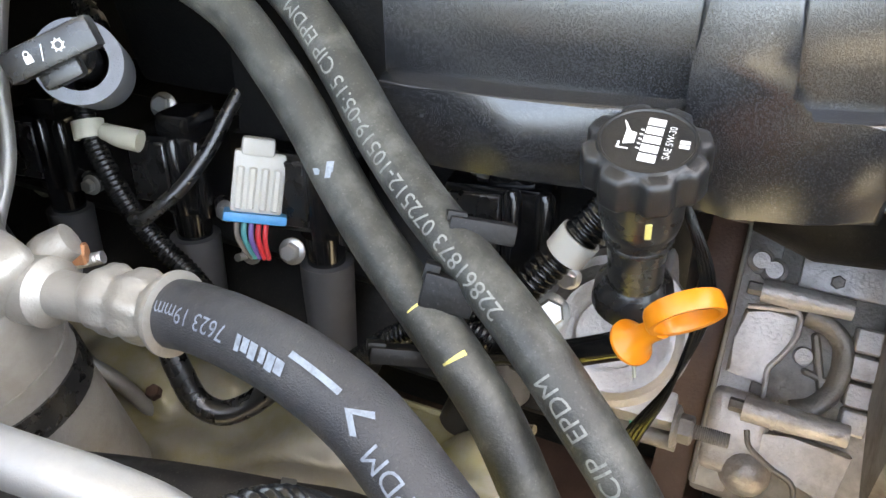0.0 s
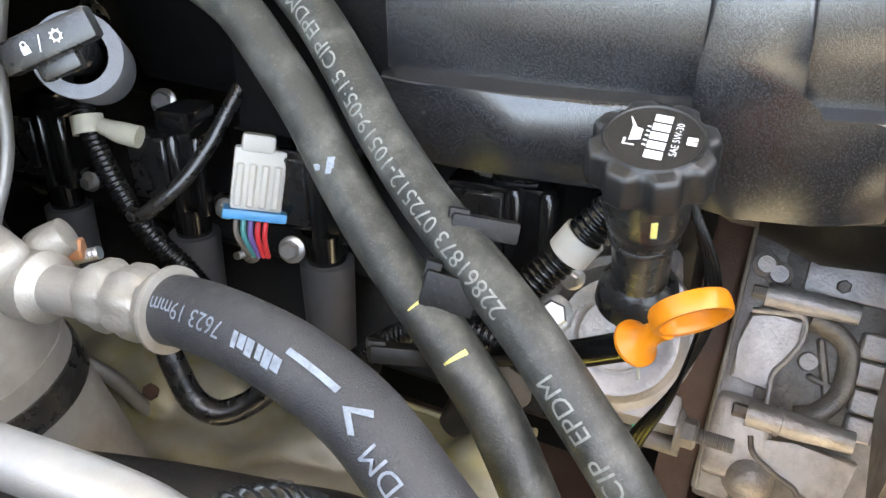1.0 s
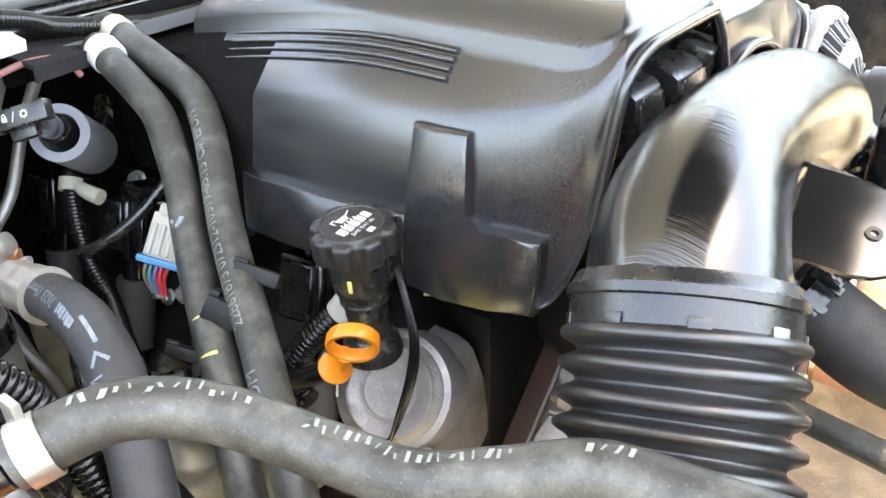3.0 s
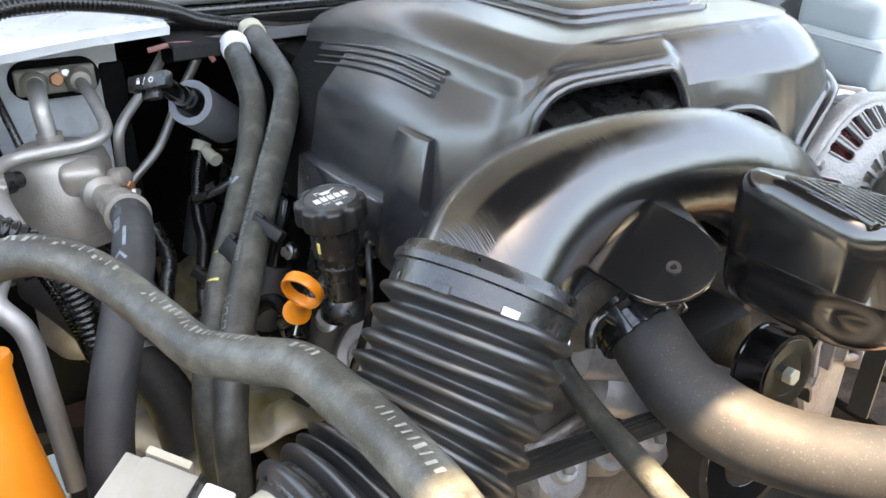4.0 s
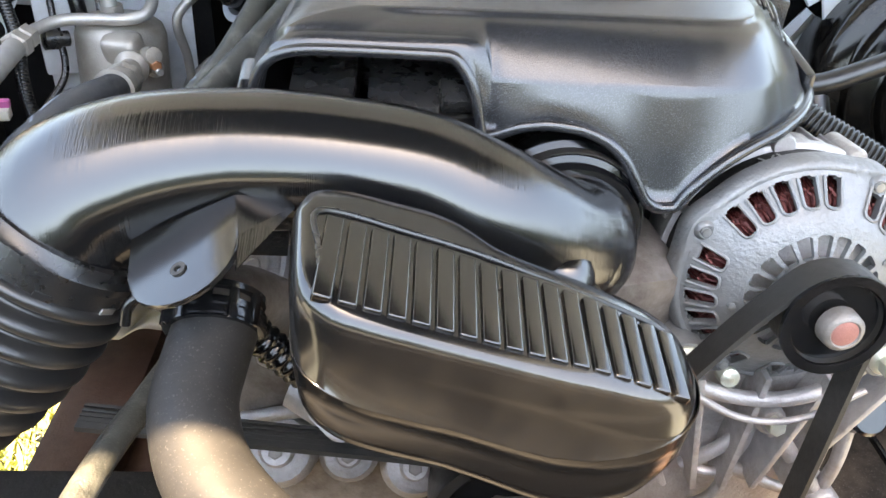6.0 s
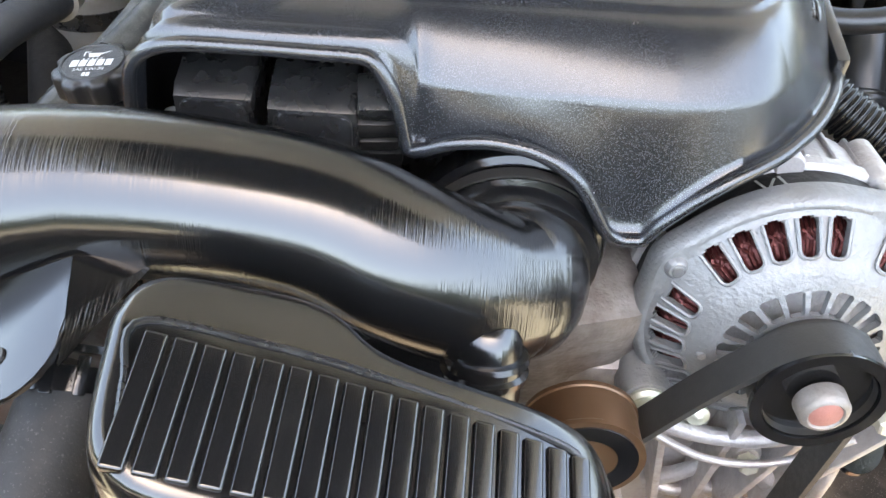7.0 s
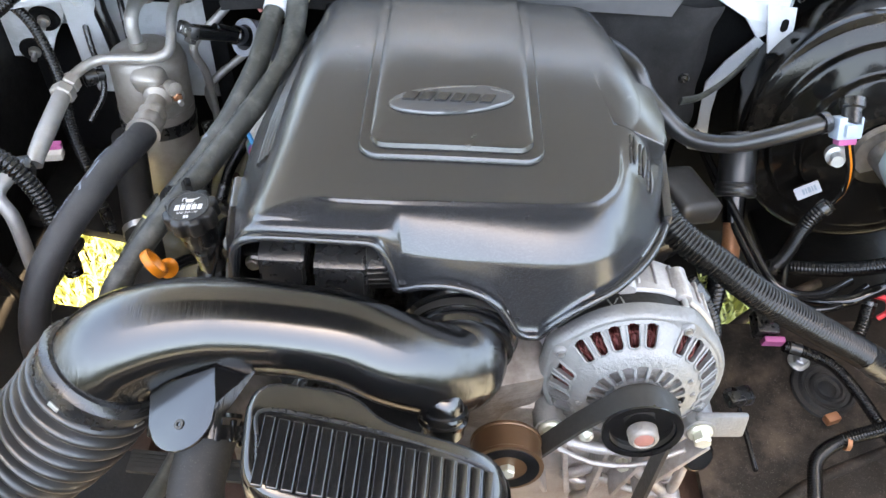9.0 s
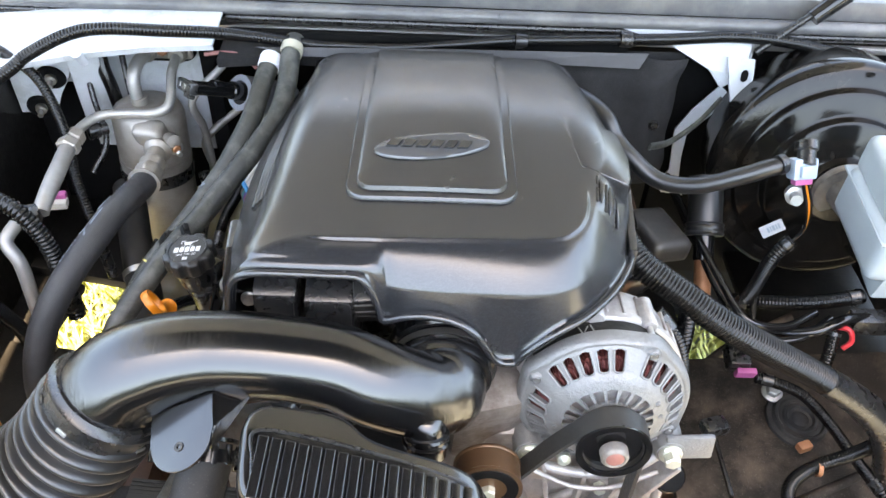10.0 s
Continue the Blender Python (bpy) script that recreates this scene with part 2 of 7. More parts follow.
def part(name, geo, material, parent=None, label="", local=False, smooth=True, angle=40, category="", group="", kind=""):
    """geo: (verts, faces) or a bmesh, in the world's metres, or in the parent's own axes where local."""
    me = bpy.data.meshes.new(name)
    if isinstance(geo, bmesh.types.BMesh):
        geo.to_mesh(me)
        geo.free()
    else:
        me.from_pydata([tuple(v) for v in geo[0]], [], [tuple(f) for f in geo[1]])
    if parent is not None and not local:
        me.transform(base_of(parent).inverted())
    bm = bmesh.new()
    bm.from_mesh(me)
    bmesh.ops.recalc_face_normals(bm, faces=bm.faces)
    if smooth:
        for f in bm.faces:
            f.smooth = True
        lim = radians(angle)
        for e in bm.edges:
            if len(e.link_faces) == 2 and e.calc_face_angle(0) > lim:
                e.smooth = False
    bm.to_mesh(me)
    bm.free()
    me.materials.append(M[material] if isinstance(material, str) else material)
    ob = new(name, me)
    if parent is not None:
        ob.parent = parent
    return tagged(ob, label, category, group, kind)


def spline(pts, n):
    """Catmull-Rom through the points, n samples evenly along its length."""
    p = np.array(pts, float)
    q = np.vstack([2 * p[0] - p[1], p, 2 * p[-1] - p[-2]])
    out = []
    for i in range(1, len(q) - 2):
        a, b, c, d = q[i - 1:i + 3]
        for u in np.linspace(0, 1, 16, endpoint=False):
            out.append(0.5 * (2 * b + (c - a) * u + (2 * a - 5 * b + 4 * c - d) * u * u + (3 * b - a - 3 * c + d) * u ** 3))
    out.append(p[-1])
    out = np.array(out)
    s = np.r_[0, np.cumsum(np.linalg.norm(np.diff(out, axis=0), axis=1))]
    t = np.linspace(0, s[-1], n)
    return np.stack([np.interp(t, s, out[:, k]) for k in range(out.shape[1])], 1), s[-1]


def frames(path, up=(0, 0, 1)):
    tan = np.gradient(path, axis=0)
    tan /= np.linalg.norm(tan, axis=1)[:, None]
    u = np.array(up, float)
    if abs(u @ tan[0]) > 0.95:
        u = np.array((1.0, 0, 0))
    ups = []
    for t in tan:
        u = u - (u @ t) * t
        u /= np.linalg.norm(u)
        ups.append(u.copy())
    return tan, np.array(ups), np.cross(tan, np.array(ups))


def sweep(pts, r, n=60, seg=20, caps=True, oval=(1, 1), up=(0, 0, 1), prof=None):
    """A tube along pts; r: a radius, a list along its length, or prof(distance, length) -> radius."""
    path, length = spline(pts, n)
    _, ups, side = frames(path, up)
    if prof:
        rad = np.array([prof(length * i / (n - 1), length) for i in range(n)])
    elif np.isscalar(r):
        rad = np.full(n, r)
    else:
        rad = np.interp(np.linspace(0, 1, n), np.linspace(0, 1, len(r)), r)
    a = np.linspace(0, 2 * np.pi, seg, endpoint=False)
    v = (path[:, None] + rad[:, None, None] * (np.cos(a)[None, :, None] * ups[:, None] * oval[0] + np.sin(a)[None, :, None] * side[:, None] * oval[1])).reshape(-1, 3)
    f = [(i * seg + j, i * seg + (j + 1) % seg, (i + 1) * seg + (j + 1) % seg, (i + 1) * seg + j) for i in range(n - 1) for j in range(seg)]
    if caps:
        f += [tuple(range(seg - 1, -1, -1)), tuple((n - 1) * seg + j for j in range(seg))]
    return v, f


def ribbed(r, depth, pitch):
    def prof(s, length):
        w = (s / pitch) % 1.0
        return r - depth * (0.5 + 0.5 * math.cos(2 * math.pi * w)) ** 1.5
    return prof


def corrugated(pts, r, depth, pitch, seg=18, per=6):
    _, length = spline(pts, 8)
    return sweep(pts, r, n=max(20, int(length / pitch * per)), seg=seg, prof=ribbed(r, depth, pitch))


def lathe(profile, seg=32):
    """Profile of (radius, height) round the local z axis."""
    a = np.linspace(0, 2 * np.pi, seg, endpoint=False)
    v = [(r * math.cos(t), r * math.sin(t), z) for r, z in profile for t in a]
    f = [(i * seg + j, i * seg + (j + 1) % seg, (i + 1) * seg + (j + 1) % seg, (i + 1) * seg + j) for i in range(len(profile) - 1) for j in range(seg)]
    f += [tuple(range(seg - 1, -1, -1)), tuple((len(profile) - 1) * seg + j for j in range(seg))]
    return v, f


def moved(geo, m):
    return [tuple(m @ Vector(v)) for v in geo[0]], geo[1]


def join(*geos):
    vs, fs = [], []
    for v, f in geos:
        k = len(vs)
        vs += [tuple(p) for p in v]
        fs += [tuple(i + k for i in face) for face in f]
    return vs, fs


def aim(at, direction, spin=0.0):
    """A pose at a place whose local z points along direction."""
    q = Vector(direction).normalized().to_track_quat("Z", "Y")
    return Matrix.Translation(at) @ q.to_matrix().to_4x4() @ Matrix.Rotation(radians(spin), 4, "Z")


def rbox(size, bevel=0.003, segs=2, m=None):
    bm = bmesh.new()
    bmesh.ops.create_cube(bm, size=1)
    bmesh.ops.scale(bm, vec=size, verts=bm.verts)
    if bevel:
        bmesh.ops.bevel(bm, geom=bm.edges[:], offset=bevel, segments=segs, profile=0.6, affect="EDGES")
    if m is not None:
        bmesh.ops.transform(bm, matrix=m, verts=bm.verts)
    return bm


def rbox_geo(size, bevel=0.003, segs=2, m=None):
    bm = rbox(size, bevel, segs, m)
    bm.verts.index_update()
    g = [tuple(v.co) for v in bm.verts], [tuple(v.index for v in f.verts) for f in bm.faces]
    bm.free()
    return g


def plate(outline, thick, m, bevel=0.0015):
    """A slab from an outline in the local xy plane, from z=0 to thick."""
    bm = bmesh.new()
    lo = [bm.verts.new((x, y, 0)) for x, y in outline]
    hi = [bm.verts.new((x, y, thick)) for x, y in outline]
    n = len(outline)
    bm.faces.new(lo[::-1])
    top = bm.faces.new(hi)
    for i in range(n):
        bm.faces.new((lo[i], lo[(i + 1) % n], hi[(i + 1) % n], hi[i]))
    if bevel:
        bmesh.ops.bevel(bm, geom=[e for e in top.edges], offset=bevel, segments=2, profile=0.6, affect="EDGES")
    bmesh.ops.transform(bm, matrix=m, verts=bm.verts)
    return bm


def rounded(w, h, r, n=6):
    """A rounded rectangle round the origin."""
    pts = []
    for cx, cy, a0 in ((w / 2 - r, h / 2 - r, 0), (-w / 2 + r, h / 2 - r, 90), (-w / 2 + r, -h / 2 + r, 180), (w / 2 - r, -h / 2 + r, 270)):
        for k in range(n + 1):
            a = radians(a0 + 90 * k / n)
            pts.append((cx + r * math.cos(a), cy + r * math.sin(a)))
    return pts


def ring_geo(r0, r1, h, seg=32):
    v, f = [], []
    for r, z in ((r1, 0), (r1, h), (r0, h), (r0, 0)):
        for t in np.linspace(0, 2 * np.pi, seg, endpoint=False):
            v.append((r * math.cos(t), r * math.sin(t), z))
    for i in range(4):
        for j in range(seg):
            f.append((i * seg + j, i * seg + (j + 1) % seg, ((i + 1) % 4) * seg + (j + 1) % seg, ((i + 1) % 4) * seg + j))
    return v, f


def hexa(r, h):
    bm = bmesh.new()
    bmesh.ops.create_cone(bm, cap_ends=True, segments=6, radius1=r, radius2=r, depth=h, matrix=Matrix.Translation((0, 0, h / 2)))
    bmesh.ops.bevel(bm, geom=[e for e in bm.edges if all(v.co.z > h * 0.9 for v in e.verts)], offset=r * 0.15, segments=1, affect="EDGES")
    bm.verts.index_update()
    g = [tuple(v.co) for v in bm.verts], [tuple(v.index for v in f.verts) for f in bm.faces]
    bm.free()
    return g


def bolt(at, direction, r=0.007, label="zinc-plated steel flange bolt", material="steel", parent=None, stud=0.0):
    """Hex head on a flange; as a part of parent, or a thing of its own."""
    m = aim(at, direction)
    flange = moved(lathe([(r * 1.45, 0), (r * 1.45, r * 0.2), (r * 1.15, r * 0.4)], 20), m)
    head = moved(hexa(r, r * 1.3), m)
    if parent is None:
        t = thing("bolt", label, "bolt", m=m, group="engine bolts")
    else:
        t = part("bolt", flange, material, parent)
        part("bolt_head", head, material, t, angle=20)
        if stud:
            part("thread", moved(sweep([(0, 0, r), (0, 0, r + stud)], r * 0.5, n=int(stud / 0.0004), seg=12, prof=ribbed(r * 0.52, r * 0.1, 0.0014)), m), material, t)
        return t
    part("flange", flange, material, t)
    part("bolt_head", head, material, t, angle=20)
    if stud:
        part("thread", moved(sweep([(0, 0, r), (0, 0, r + stud)], r * 0.5, n=40, seg=12, prof=ribbed(r * 0.52, r * 0.1, 0.0014)), m), material, t)
    return t


def letters(text, size):
    """Flat outlines of a line of text, lying along local x from 0, as (verts, faces)."""
    cu = bpy.data.curves.new("text", "FONT")
    cu.body, cu.size, cu.resolution_u, cu.offset = text, size, 3, 0.0
    ob = bpy.data.objects.new("text", cu)
    scene.collection.objects.link(ob)
    me = bpy.data.meshes.new_from_object(ob.evaluated_get(bpy.context.evaluated_depsgraph_get()))
    bm = bmesh.new()
    bm.from_mesh(me)
    for axis in (0, 1):
        lo, hi = min(v.co[axis] for v in bm.verts), max(v.co[axis] for v in bm.verts)
        normal = Vector((1 - axis, axis, 0))
        k = lo + size * 0.22
        while k < hi:
            bmesh.ops.bisect_plane(bm, geom=bm.verts[:] + bm.edges[:] + bm.faces[:], plane_co=normal * k, plane_no=normal)
            k += size * 0.22
    bm.verts.index_update()
    g = [tuple(v.co) for v in bm.verts], [tuple(v.index for v in f.verts) for f in bm.faces]
    bm.free()
    bpy.data.objects.remove(ob)
    bpy.data.curves.remove(cu)
    bpy.data.meshes.remove(me)
    return g


def bars(widths, h, gap, skew=0.0):
    """Plain slanted bars in a row along local x."""
    v, f, x = [], [], 0.0
    for w in widths:
        k = len(v)
        v += [(x, 0, 0), (x + w, 0, 0), (x + w + skew, h, 0), (x + skew, h, 0)]
        f.append((k, k + 1, k + 2, k + 3))
        x += w + gap
    return v, f


def on_hose(geo, pts, r, start, angle, flip=False, lift=0.0005, n=200):
    """Lays flat outlines onto a hose: local x runs along it from start metres, y round it; angle: degrees from its upper side."""
    path, length = spline(pts, n)
    _, ups, side = frames(path)
    v = []
    for x, y, *_ in geo[0]:
        s = start - x if flip else start + x
        k = min(max(s / length, 0), 1) * (n - 1)
        i = min(int(k), n - 2)
        w = k - i
        a = radians(angle) + (y if flip else -y) / r
        d = (ups[i] * (1 - w) + ups[i + 1] * w) * math.cos(a) + (side[i] * (1 - w) + side[i + 1] * w) * math.sin(a)
        v.append(tuple(path[i] * (1 - w) + path[i + 1] * w + d * (r + lift)))
    return v, geo[1]

# ---- setting: ground, body shell, hood ----
part("ground", ([(-60, -60, 0), (60, -60, 0), (60, 60, 0), (-60, 60, 0)], [(0, 1, 2, 3)]), "grass", smooth=False,
              label="dry grass and pale gravel under the vehicle", category="ground", kind="structure")


def grass_geo(cx, cy, rx, ry, count, seed):
    rng = random.Random(seed)
    v, f = [], []
    for _ in range(count):
        a, r = rng.uniform(0, 2 * math.pi), math.sqrt(rng.random())
        x, y = cx + rx * r * math.cos(a), cy + ry * r * math.sin(a)
        d, w, l = rng.uniform(0, 2 * math.pi), rng.uniform(0.004, 0.009), rng.uniform(0.04, 0.10)
        ux, uy = math.cos(d), math.sin(d)
        lean = rng.uniform(0.2, 0.9) * l
        k = len(v)
        v += [(x - uy * w, y + ux * w, 0), (x + uy * w, y - ux * w, 0), (x + ux * lean * 0.5 + uy * w * 0.7, y + uy * lean * 0.5 - ux * w * 0.7, l * 0.6), (x + ux * lean * 0.5 - uy * w * 0.7, y + uy * lean * 0.5 + ux * w * 0.7, l * 0.6), (x + ux * lean, y + uy * lean, l)]
        f += [(k, k + 1, k + 2, k + 3), (k + 3, k + 2, k + 4)]
    return v, f


for k, (cx, cy, rx, ry, count) in enumerate(((-1.02, 0.62, 0.42, 0.62, 5200), (0.98, 0.80, 0.45, 0.45, 3800))):
    part("grass", grass_geo(cx, cy, rx, ry, count, 7 + k), "blade", label="sunlit yellow-green grass beside the vehicle", category="grass", kind="stuff", smooth=False)

# unseen ring of trees, added to keep horizon sky out of the booster's reflections
nb = 72
ring0 = [(38 * math.cos(2 * math.pi * k / nb), 38 * math.sin(2 * math.pi * k / nb)) for k in range(nb)]
trees = [(x, y, z) for z in (-0.2, 5.0) for x, y in ring0] + [(x, y, 7.5 + 2.2 * noise.noise((x * 0.3, y * 0.3, 2.0))) for x, y in ring0]
part("backdrop", (trees, [(r * nb + k, r * nb + (k + 1) % nb, (r + 1) * nb + (k + 1) % nb, (r + 1) * nb + k) for r in (0, 1) for k in range(nb)]), "foliage", label="added unseen ring of dark trees that hides the horizon sky", category="tree line", kind="structure")

# open hood above, hinged at the rear: outer skin and an inner frame
hood = thing("hood", "open white hood panel leaning back over the engine", "hood", at=(0, 0.55, 1.34))
H0, H1Z = (0.56, 1.34), (-0.768, 2.233)
part("hood_skin", ([(x, y + dy, z + dz) for dy, dz in ((0, 0), (0.02, 0.03)) for x in (-0.78, 0.78) for y, z in (H0, H1Z)],
     [(0, 1, 3, 2), (4, 6, 7, 5), (0, 4, 5, 1), (2, 3, 7, 6), (0, 2, 6, 4), (1, 5, 7, 3)]), "white", hood, smooth=False)

liner = [(x, 0.56 - 1.302 * u - 0.006, 1.34 + 0.876 * u - 0.010) for u, xs in ((0.40, (-0.56, 0.56)), (0.94, (-0.60, 0.60))) for x in xs]
part("hood_liner", ([(x, y - d, z - d) for d in (0, 0.012) for x, y, z in liner], [(0, 1, 3, 2), (4, 6, 7, 5), (0, 4, 5, 1), (2, 3, 7, 6), (0, 2, 6, 4), (1, 5, 7, 3)]), "felt", hood, "black quilted hood liner", smooth=False)

# cowl: black plastic lip, foam-faced wall behind the engine, white sheet metal on both sides
part("cowl_panel", rbox((1.9, 0.34, 0.035), 0.008, m=pose(0, 0.635, 1.093, -6)), "cowl", label="grey-black plastic cowl panel under the windscreen", category="cowl", kind="structure")
part("cowl_edge", sweep([(-0.9, 0.455, 1.088), (0, 0.452, 1.088), (0.9, 0.455, 1.088)], 0.011, n=30, seg=10), "cowl", label="rolled front edge of the cowl panel", category="cowl edge", kind="structure")
part("cowl_seal", sweep([(-0.95, 0.460, 1.070), (0, 0.456, 1.069), (0.95, 0.460, 1.070)], 0.008, n=30, seg=12), "plastic", label="black rubber hood seal along the cowl", category="seal", kind="structure")
part("cowl_rail", rbox((1.9, 0.012, 0.012), 0.003, m=pose(0, 0.452, 1.054)), "steel", label="grey metal cowl rail", category="rail", kind="structure")
def shelf(front, back, t=0.004, lip=0.010):
    """A pressed sheet between two edges, its front edge turned down."""
    n = len(front)
    rows = [[(x, y + 0.003, z - lip) for x, y, z in front], front, [tuple(0.5 * (a + b) for a, b in zip(p, q)) for p, q in zip(front, back)], back]
    rows += [[(x, y + 0.004, z - t) for x, y, z in r] for r in rows[:0:-1]] + [[(x, y + 0.007, z - lip) for x, y, z in front]]
    v = [p for r in rows for p in r]
    m = len(rows)
    return v, [(i * n + j, i * n + j + 1, (i + 1) % m * n + j + 1, (i + 1) % m * n + j) for i in range(m) for j in range(n - 1)] + [tuple(i * n for i in range(m)), tuple(i * n + n - 1 for i in range(m))]


part("cowl_shelf", shelf([(-0.90, 0.295, 0.995), (-0.74, 0.315, 1.022), (-0.64, 0.328, 1.044), (-0.54, 0.338, 1.061), (-0.44, 0.352, 1.068), (-0.346, 0.358, 1.072)], [(-0.90, 0.45, 1.045), (-0.74, 0.452, 1.060), (-0.64, 0.452, 1.072), (-0.54, 0.452, 1.080), (-0.44, 0.452, 1.084), (-0.346, 0.452, 1.086)]), "white", label="white painted sheet-metal shelf below the cowl", category="cowl", kind="structure")
part("cowl_tray", shelf([(-0.344, 0.362, 1.046), (-0.30, 0.374, 1.044), (-0.24, 0.396, 1.036), (-0.18, 0.414, 1.024)], [(-0.344, 0.452, 1.054), (-0.30, 0.452, 1.052), (-0.24, 0.452, 1.044), (-0.18, 0.452, 1.034)], lip=0.016), "padfelt", label="dusty black plastic tray below the cowl", category="cowl", kind="structure")
SW = Matrix(((1, 0, 0, 0), (0, 0, -1, 0.446), (0, 1, 0, 0), (0, 0, 0, 1)))
part("bulkhead_wall", plate([(-0.722, 0.885), (-0.662, 0.885), (-0.644, 0.925), (-0.622, 0.955), (-0.604, 1.000), (-0.600, 1.050), (-0.722, 1.022)], 0.006, SW), "white", label="white painted bulkhead wall beside the fender", category="bulkhead wall", kind="structure")
for x, z in ((-0.650, 0.958), (-0.683, 0.900)):
    hole = thing("bulkhead_plug", "black rubber plug with a zinc stud in the white bulkhead", "plug", at=(x, 0.436, z), group="bulkhead plugs")
    part("plug_disc", moved(lathe([(0.002, 0.004), (0.016, 0.004), (0.0185, 0.006), (0.021, 0.005), (0.022, 0.0), (0.002, 0.0)], 28), aim((x, 0.4395, z), (0, -1, 0)) @ Matrix.Diagonal((1.15, 0.95, 1, 1))), "felt", hole)
    part("stud", moved(lathe([(0.001, 0.026), (0.0045, 0.025), (0.0045, 0.012), (0.009, 0.011), (0.010, 0.004), (0.001, 0.004)], 16), aim((x, 0.4395, z), (0.2, -1, -0.2))), "steel", hole, "zinc-plated stud")
part("cowl_skirt", rbox((0.64, 0.012, 0.05), 0.004, m=pose(-0.02, 0.438, 1.036, 8)), "felt", label="black foam-faced cowl skirt behind the engine cover", category="cowl skirt", kind="structure")
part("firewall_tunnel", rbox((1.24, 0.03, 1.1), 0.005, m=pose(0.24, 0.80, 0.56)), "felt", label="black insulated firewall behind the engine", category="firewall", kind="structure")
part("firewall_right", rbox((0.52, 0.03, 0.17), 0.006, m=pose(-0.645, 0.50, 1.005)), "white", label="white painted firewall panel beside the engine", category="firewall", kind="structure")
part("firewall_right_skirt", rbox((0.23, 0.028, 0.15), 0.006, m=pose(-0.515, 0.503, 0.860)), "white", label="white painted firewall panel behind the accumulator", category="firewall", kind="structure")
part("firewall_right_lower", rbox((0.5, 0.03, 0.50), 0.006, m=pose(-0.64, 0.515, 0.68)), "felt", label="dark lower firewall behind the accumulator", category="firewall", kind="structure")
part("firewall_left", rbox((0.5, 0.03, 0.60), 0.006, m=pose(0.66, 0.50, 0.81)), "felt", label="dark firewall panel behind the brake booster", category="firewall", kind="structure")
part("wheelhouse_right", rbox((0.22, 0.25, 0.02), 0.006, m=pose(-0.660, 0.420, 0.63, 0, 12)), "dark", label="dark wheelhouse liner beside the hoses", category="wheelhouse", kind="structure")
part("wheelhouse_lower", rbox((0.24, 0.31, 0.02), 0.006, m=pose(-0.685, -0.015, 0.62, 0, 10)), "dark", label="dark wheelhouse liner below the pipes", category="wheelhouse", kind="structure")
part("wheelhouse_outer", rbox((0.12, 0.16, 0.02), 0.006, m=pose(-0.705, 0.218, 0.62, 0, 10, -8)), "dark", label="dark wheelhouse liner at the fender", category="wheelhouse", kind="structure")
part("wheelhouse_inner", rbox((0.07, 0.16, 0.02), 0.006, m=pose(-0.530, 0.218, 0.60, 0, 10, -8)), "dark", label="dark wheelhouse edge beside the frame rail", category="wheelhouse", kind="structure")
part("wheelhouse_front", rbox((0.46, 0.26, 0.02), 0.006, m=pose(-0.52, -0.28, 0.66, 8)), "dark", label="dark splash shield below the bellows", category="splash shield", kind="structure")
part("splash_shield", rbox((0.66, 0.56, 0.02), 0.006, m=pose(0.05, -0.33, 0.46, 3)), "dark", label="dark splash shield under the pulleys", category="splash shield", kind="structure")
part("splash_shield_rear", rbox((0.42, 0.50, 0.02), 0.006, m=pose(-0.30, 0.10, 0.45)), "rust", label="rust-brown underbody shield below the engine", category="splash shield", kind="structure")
# added backing wall: blocks bright sky showing through the gaps beside the cowl
part("backing_wall", rbox((2.2, 0.03, 0.60), 0.005, m=pose(0, 0.84, 0.80)), "felt", label="added black backing wall behind the cowl", category="bulkhead", kind="structure")
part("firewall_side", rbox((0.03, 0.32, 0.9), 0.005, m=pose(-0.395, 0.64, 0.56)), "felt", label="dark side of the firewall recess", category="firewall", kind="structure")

part("windscreen", rbox((1.5, 0.92, 0.006), 0.002, m=pose(0, 1.155, 1.36, 38)), "screen", label="dark raked windscreen behind the cowl", category="windscreen", kind="structure")
part("roof", rbox((1.5, 1.6, 0.04), 0.02, m=pose(0, 2.30, 1.66)), "white", label="white cab roof", category="roof", kind="structure")
for x in (-0.60, 0.60):
    part("hood_hinge", sweep([(x, 0.60, 1.08), (x, 0.52, 1.18), (x, 0.53, 1.36)], 0.012, n=16, seg=8), "white", hood, "white hinge arm")

# inner fenders
part("fender_right", rbox((0.05, 1.0, 0.10), 0.015, m=pose(-0.80, 0.02, 1.03)), "white", label="white inner fender rail", category="fender", kind="structure")
part("fender_left", rbox((0.05, 1.0, 0.10), 0.015, m=pose(0.84, 0.02, 1.03)), "white", label="white inner fender rail", category="fender", kind="structure")
part("apron_left", rbox((0.44, 0.46, 0.02), 0.008, m=pose(0.60, -0.06, 0.595, 4, -6)), "apron", label="dusty dark steel apron beside the alternator", category="apron", kind="structure")
for y0, y1 in ((-0.16, -0.06), (0.15, 0.27)):
    part("apron_bead", sweep([(0.46, y0, 0.585), (0.54, (y0 + y1) / 2, 0.594), (0.66, y1, 0.606)], 0.009, n=24, seg=10), "apron", label="pressed bead in the dusty apron panel", category="apron", kind="structure")
part("apron_wall", rbox((0.03, 0.9, 0.36), 0.008, m=pose(0.83, 0.05, 0.80)), "apron", label="dusty dark inner fender wall", category="fender", kind="structure")
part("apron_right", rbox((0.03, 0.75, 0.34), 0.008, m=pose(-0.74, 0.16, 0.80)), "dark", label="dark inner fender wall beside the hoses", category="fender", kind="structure")
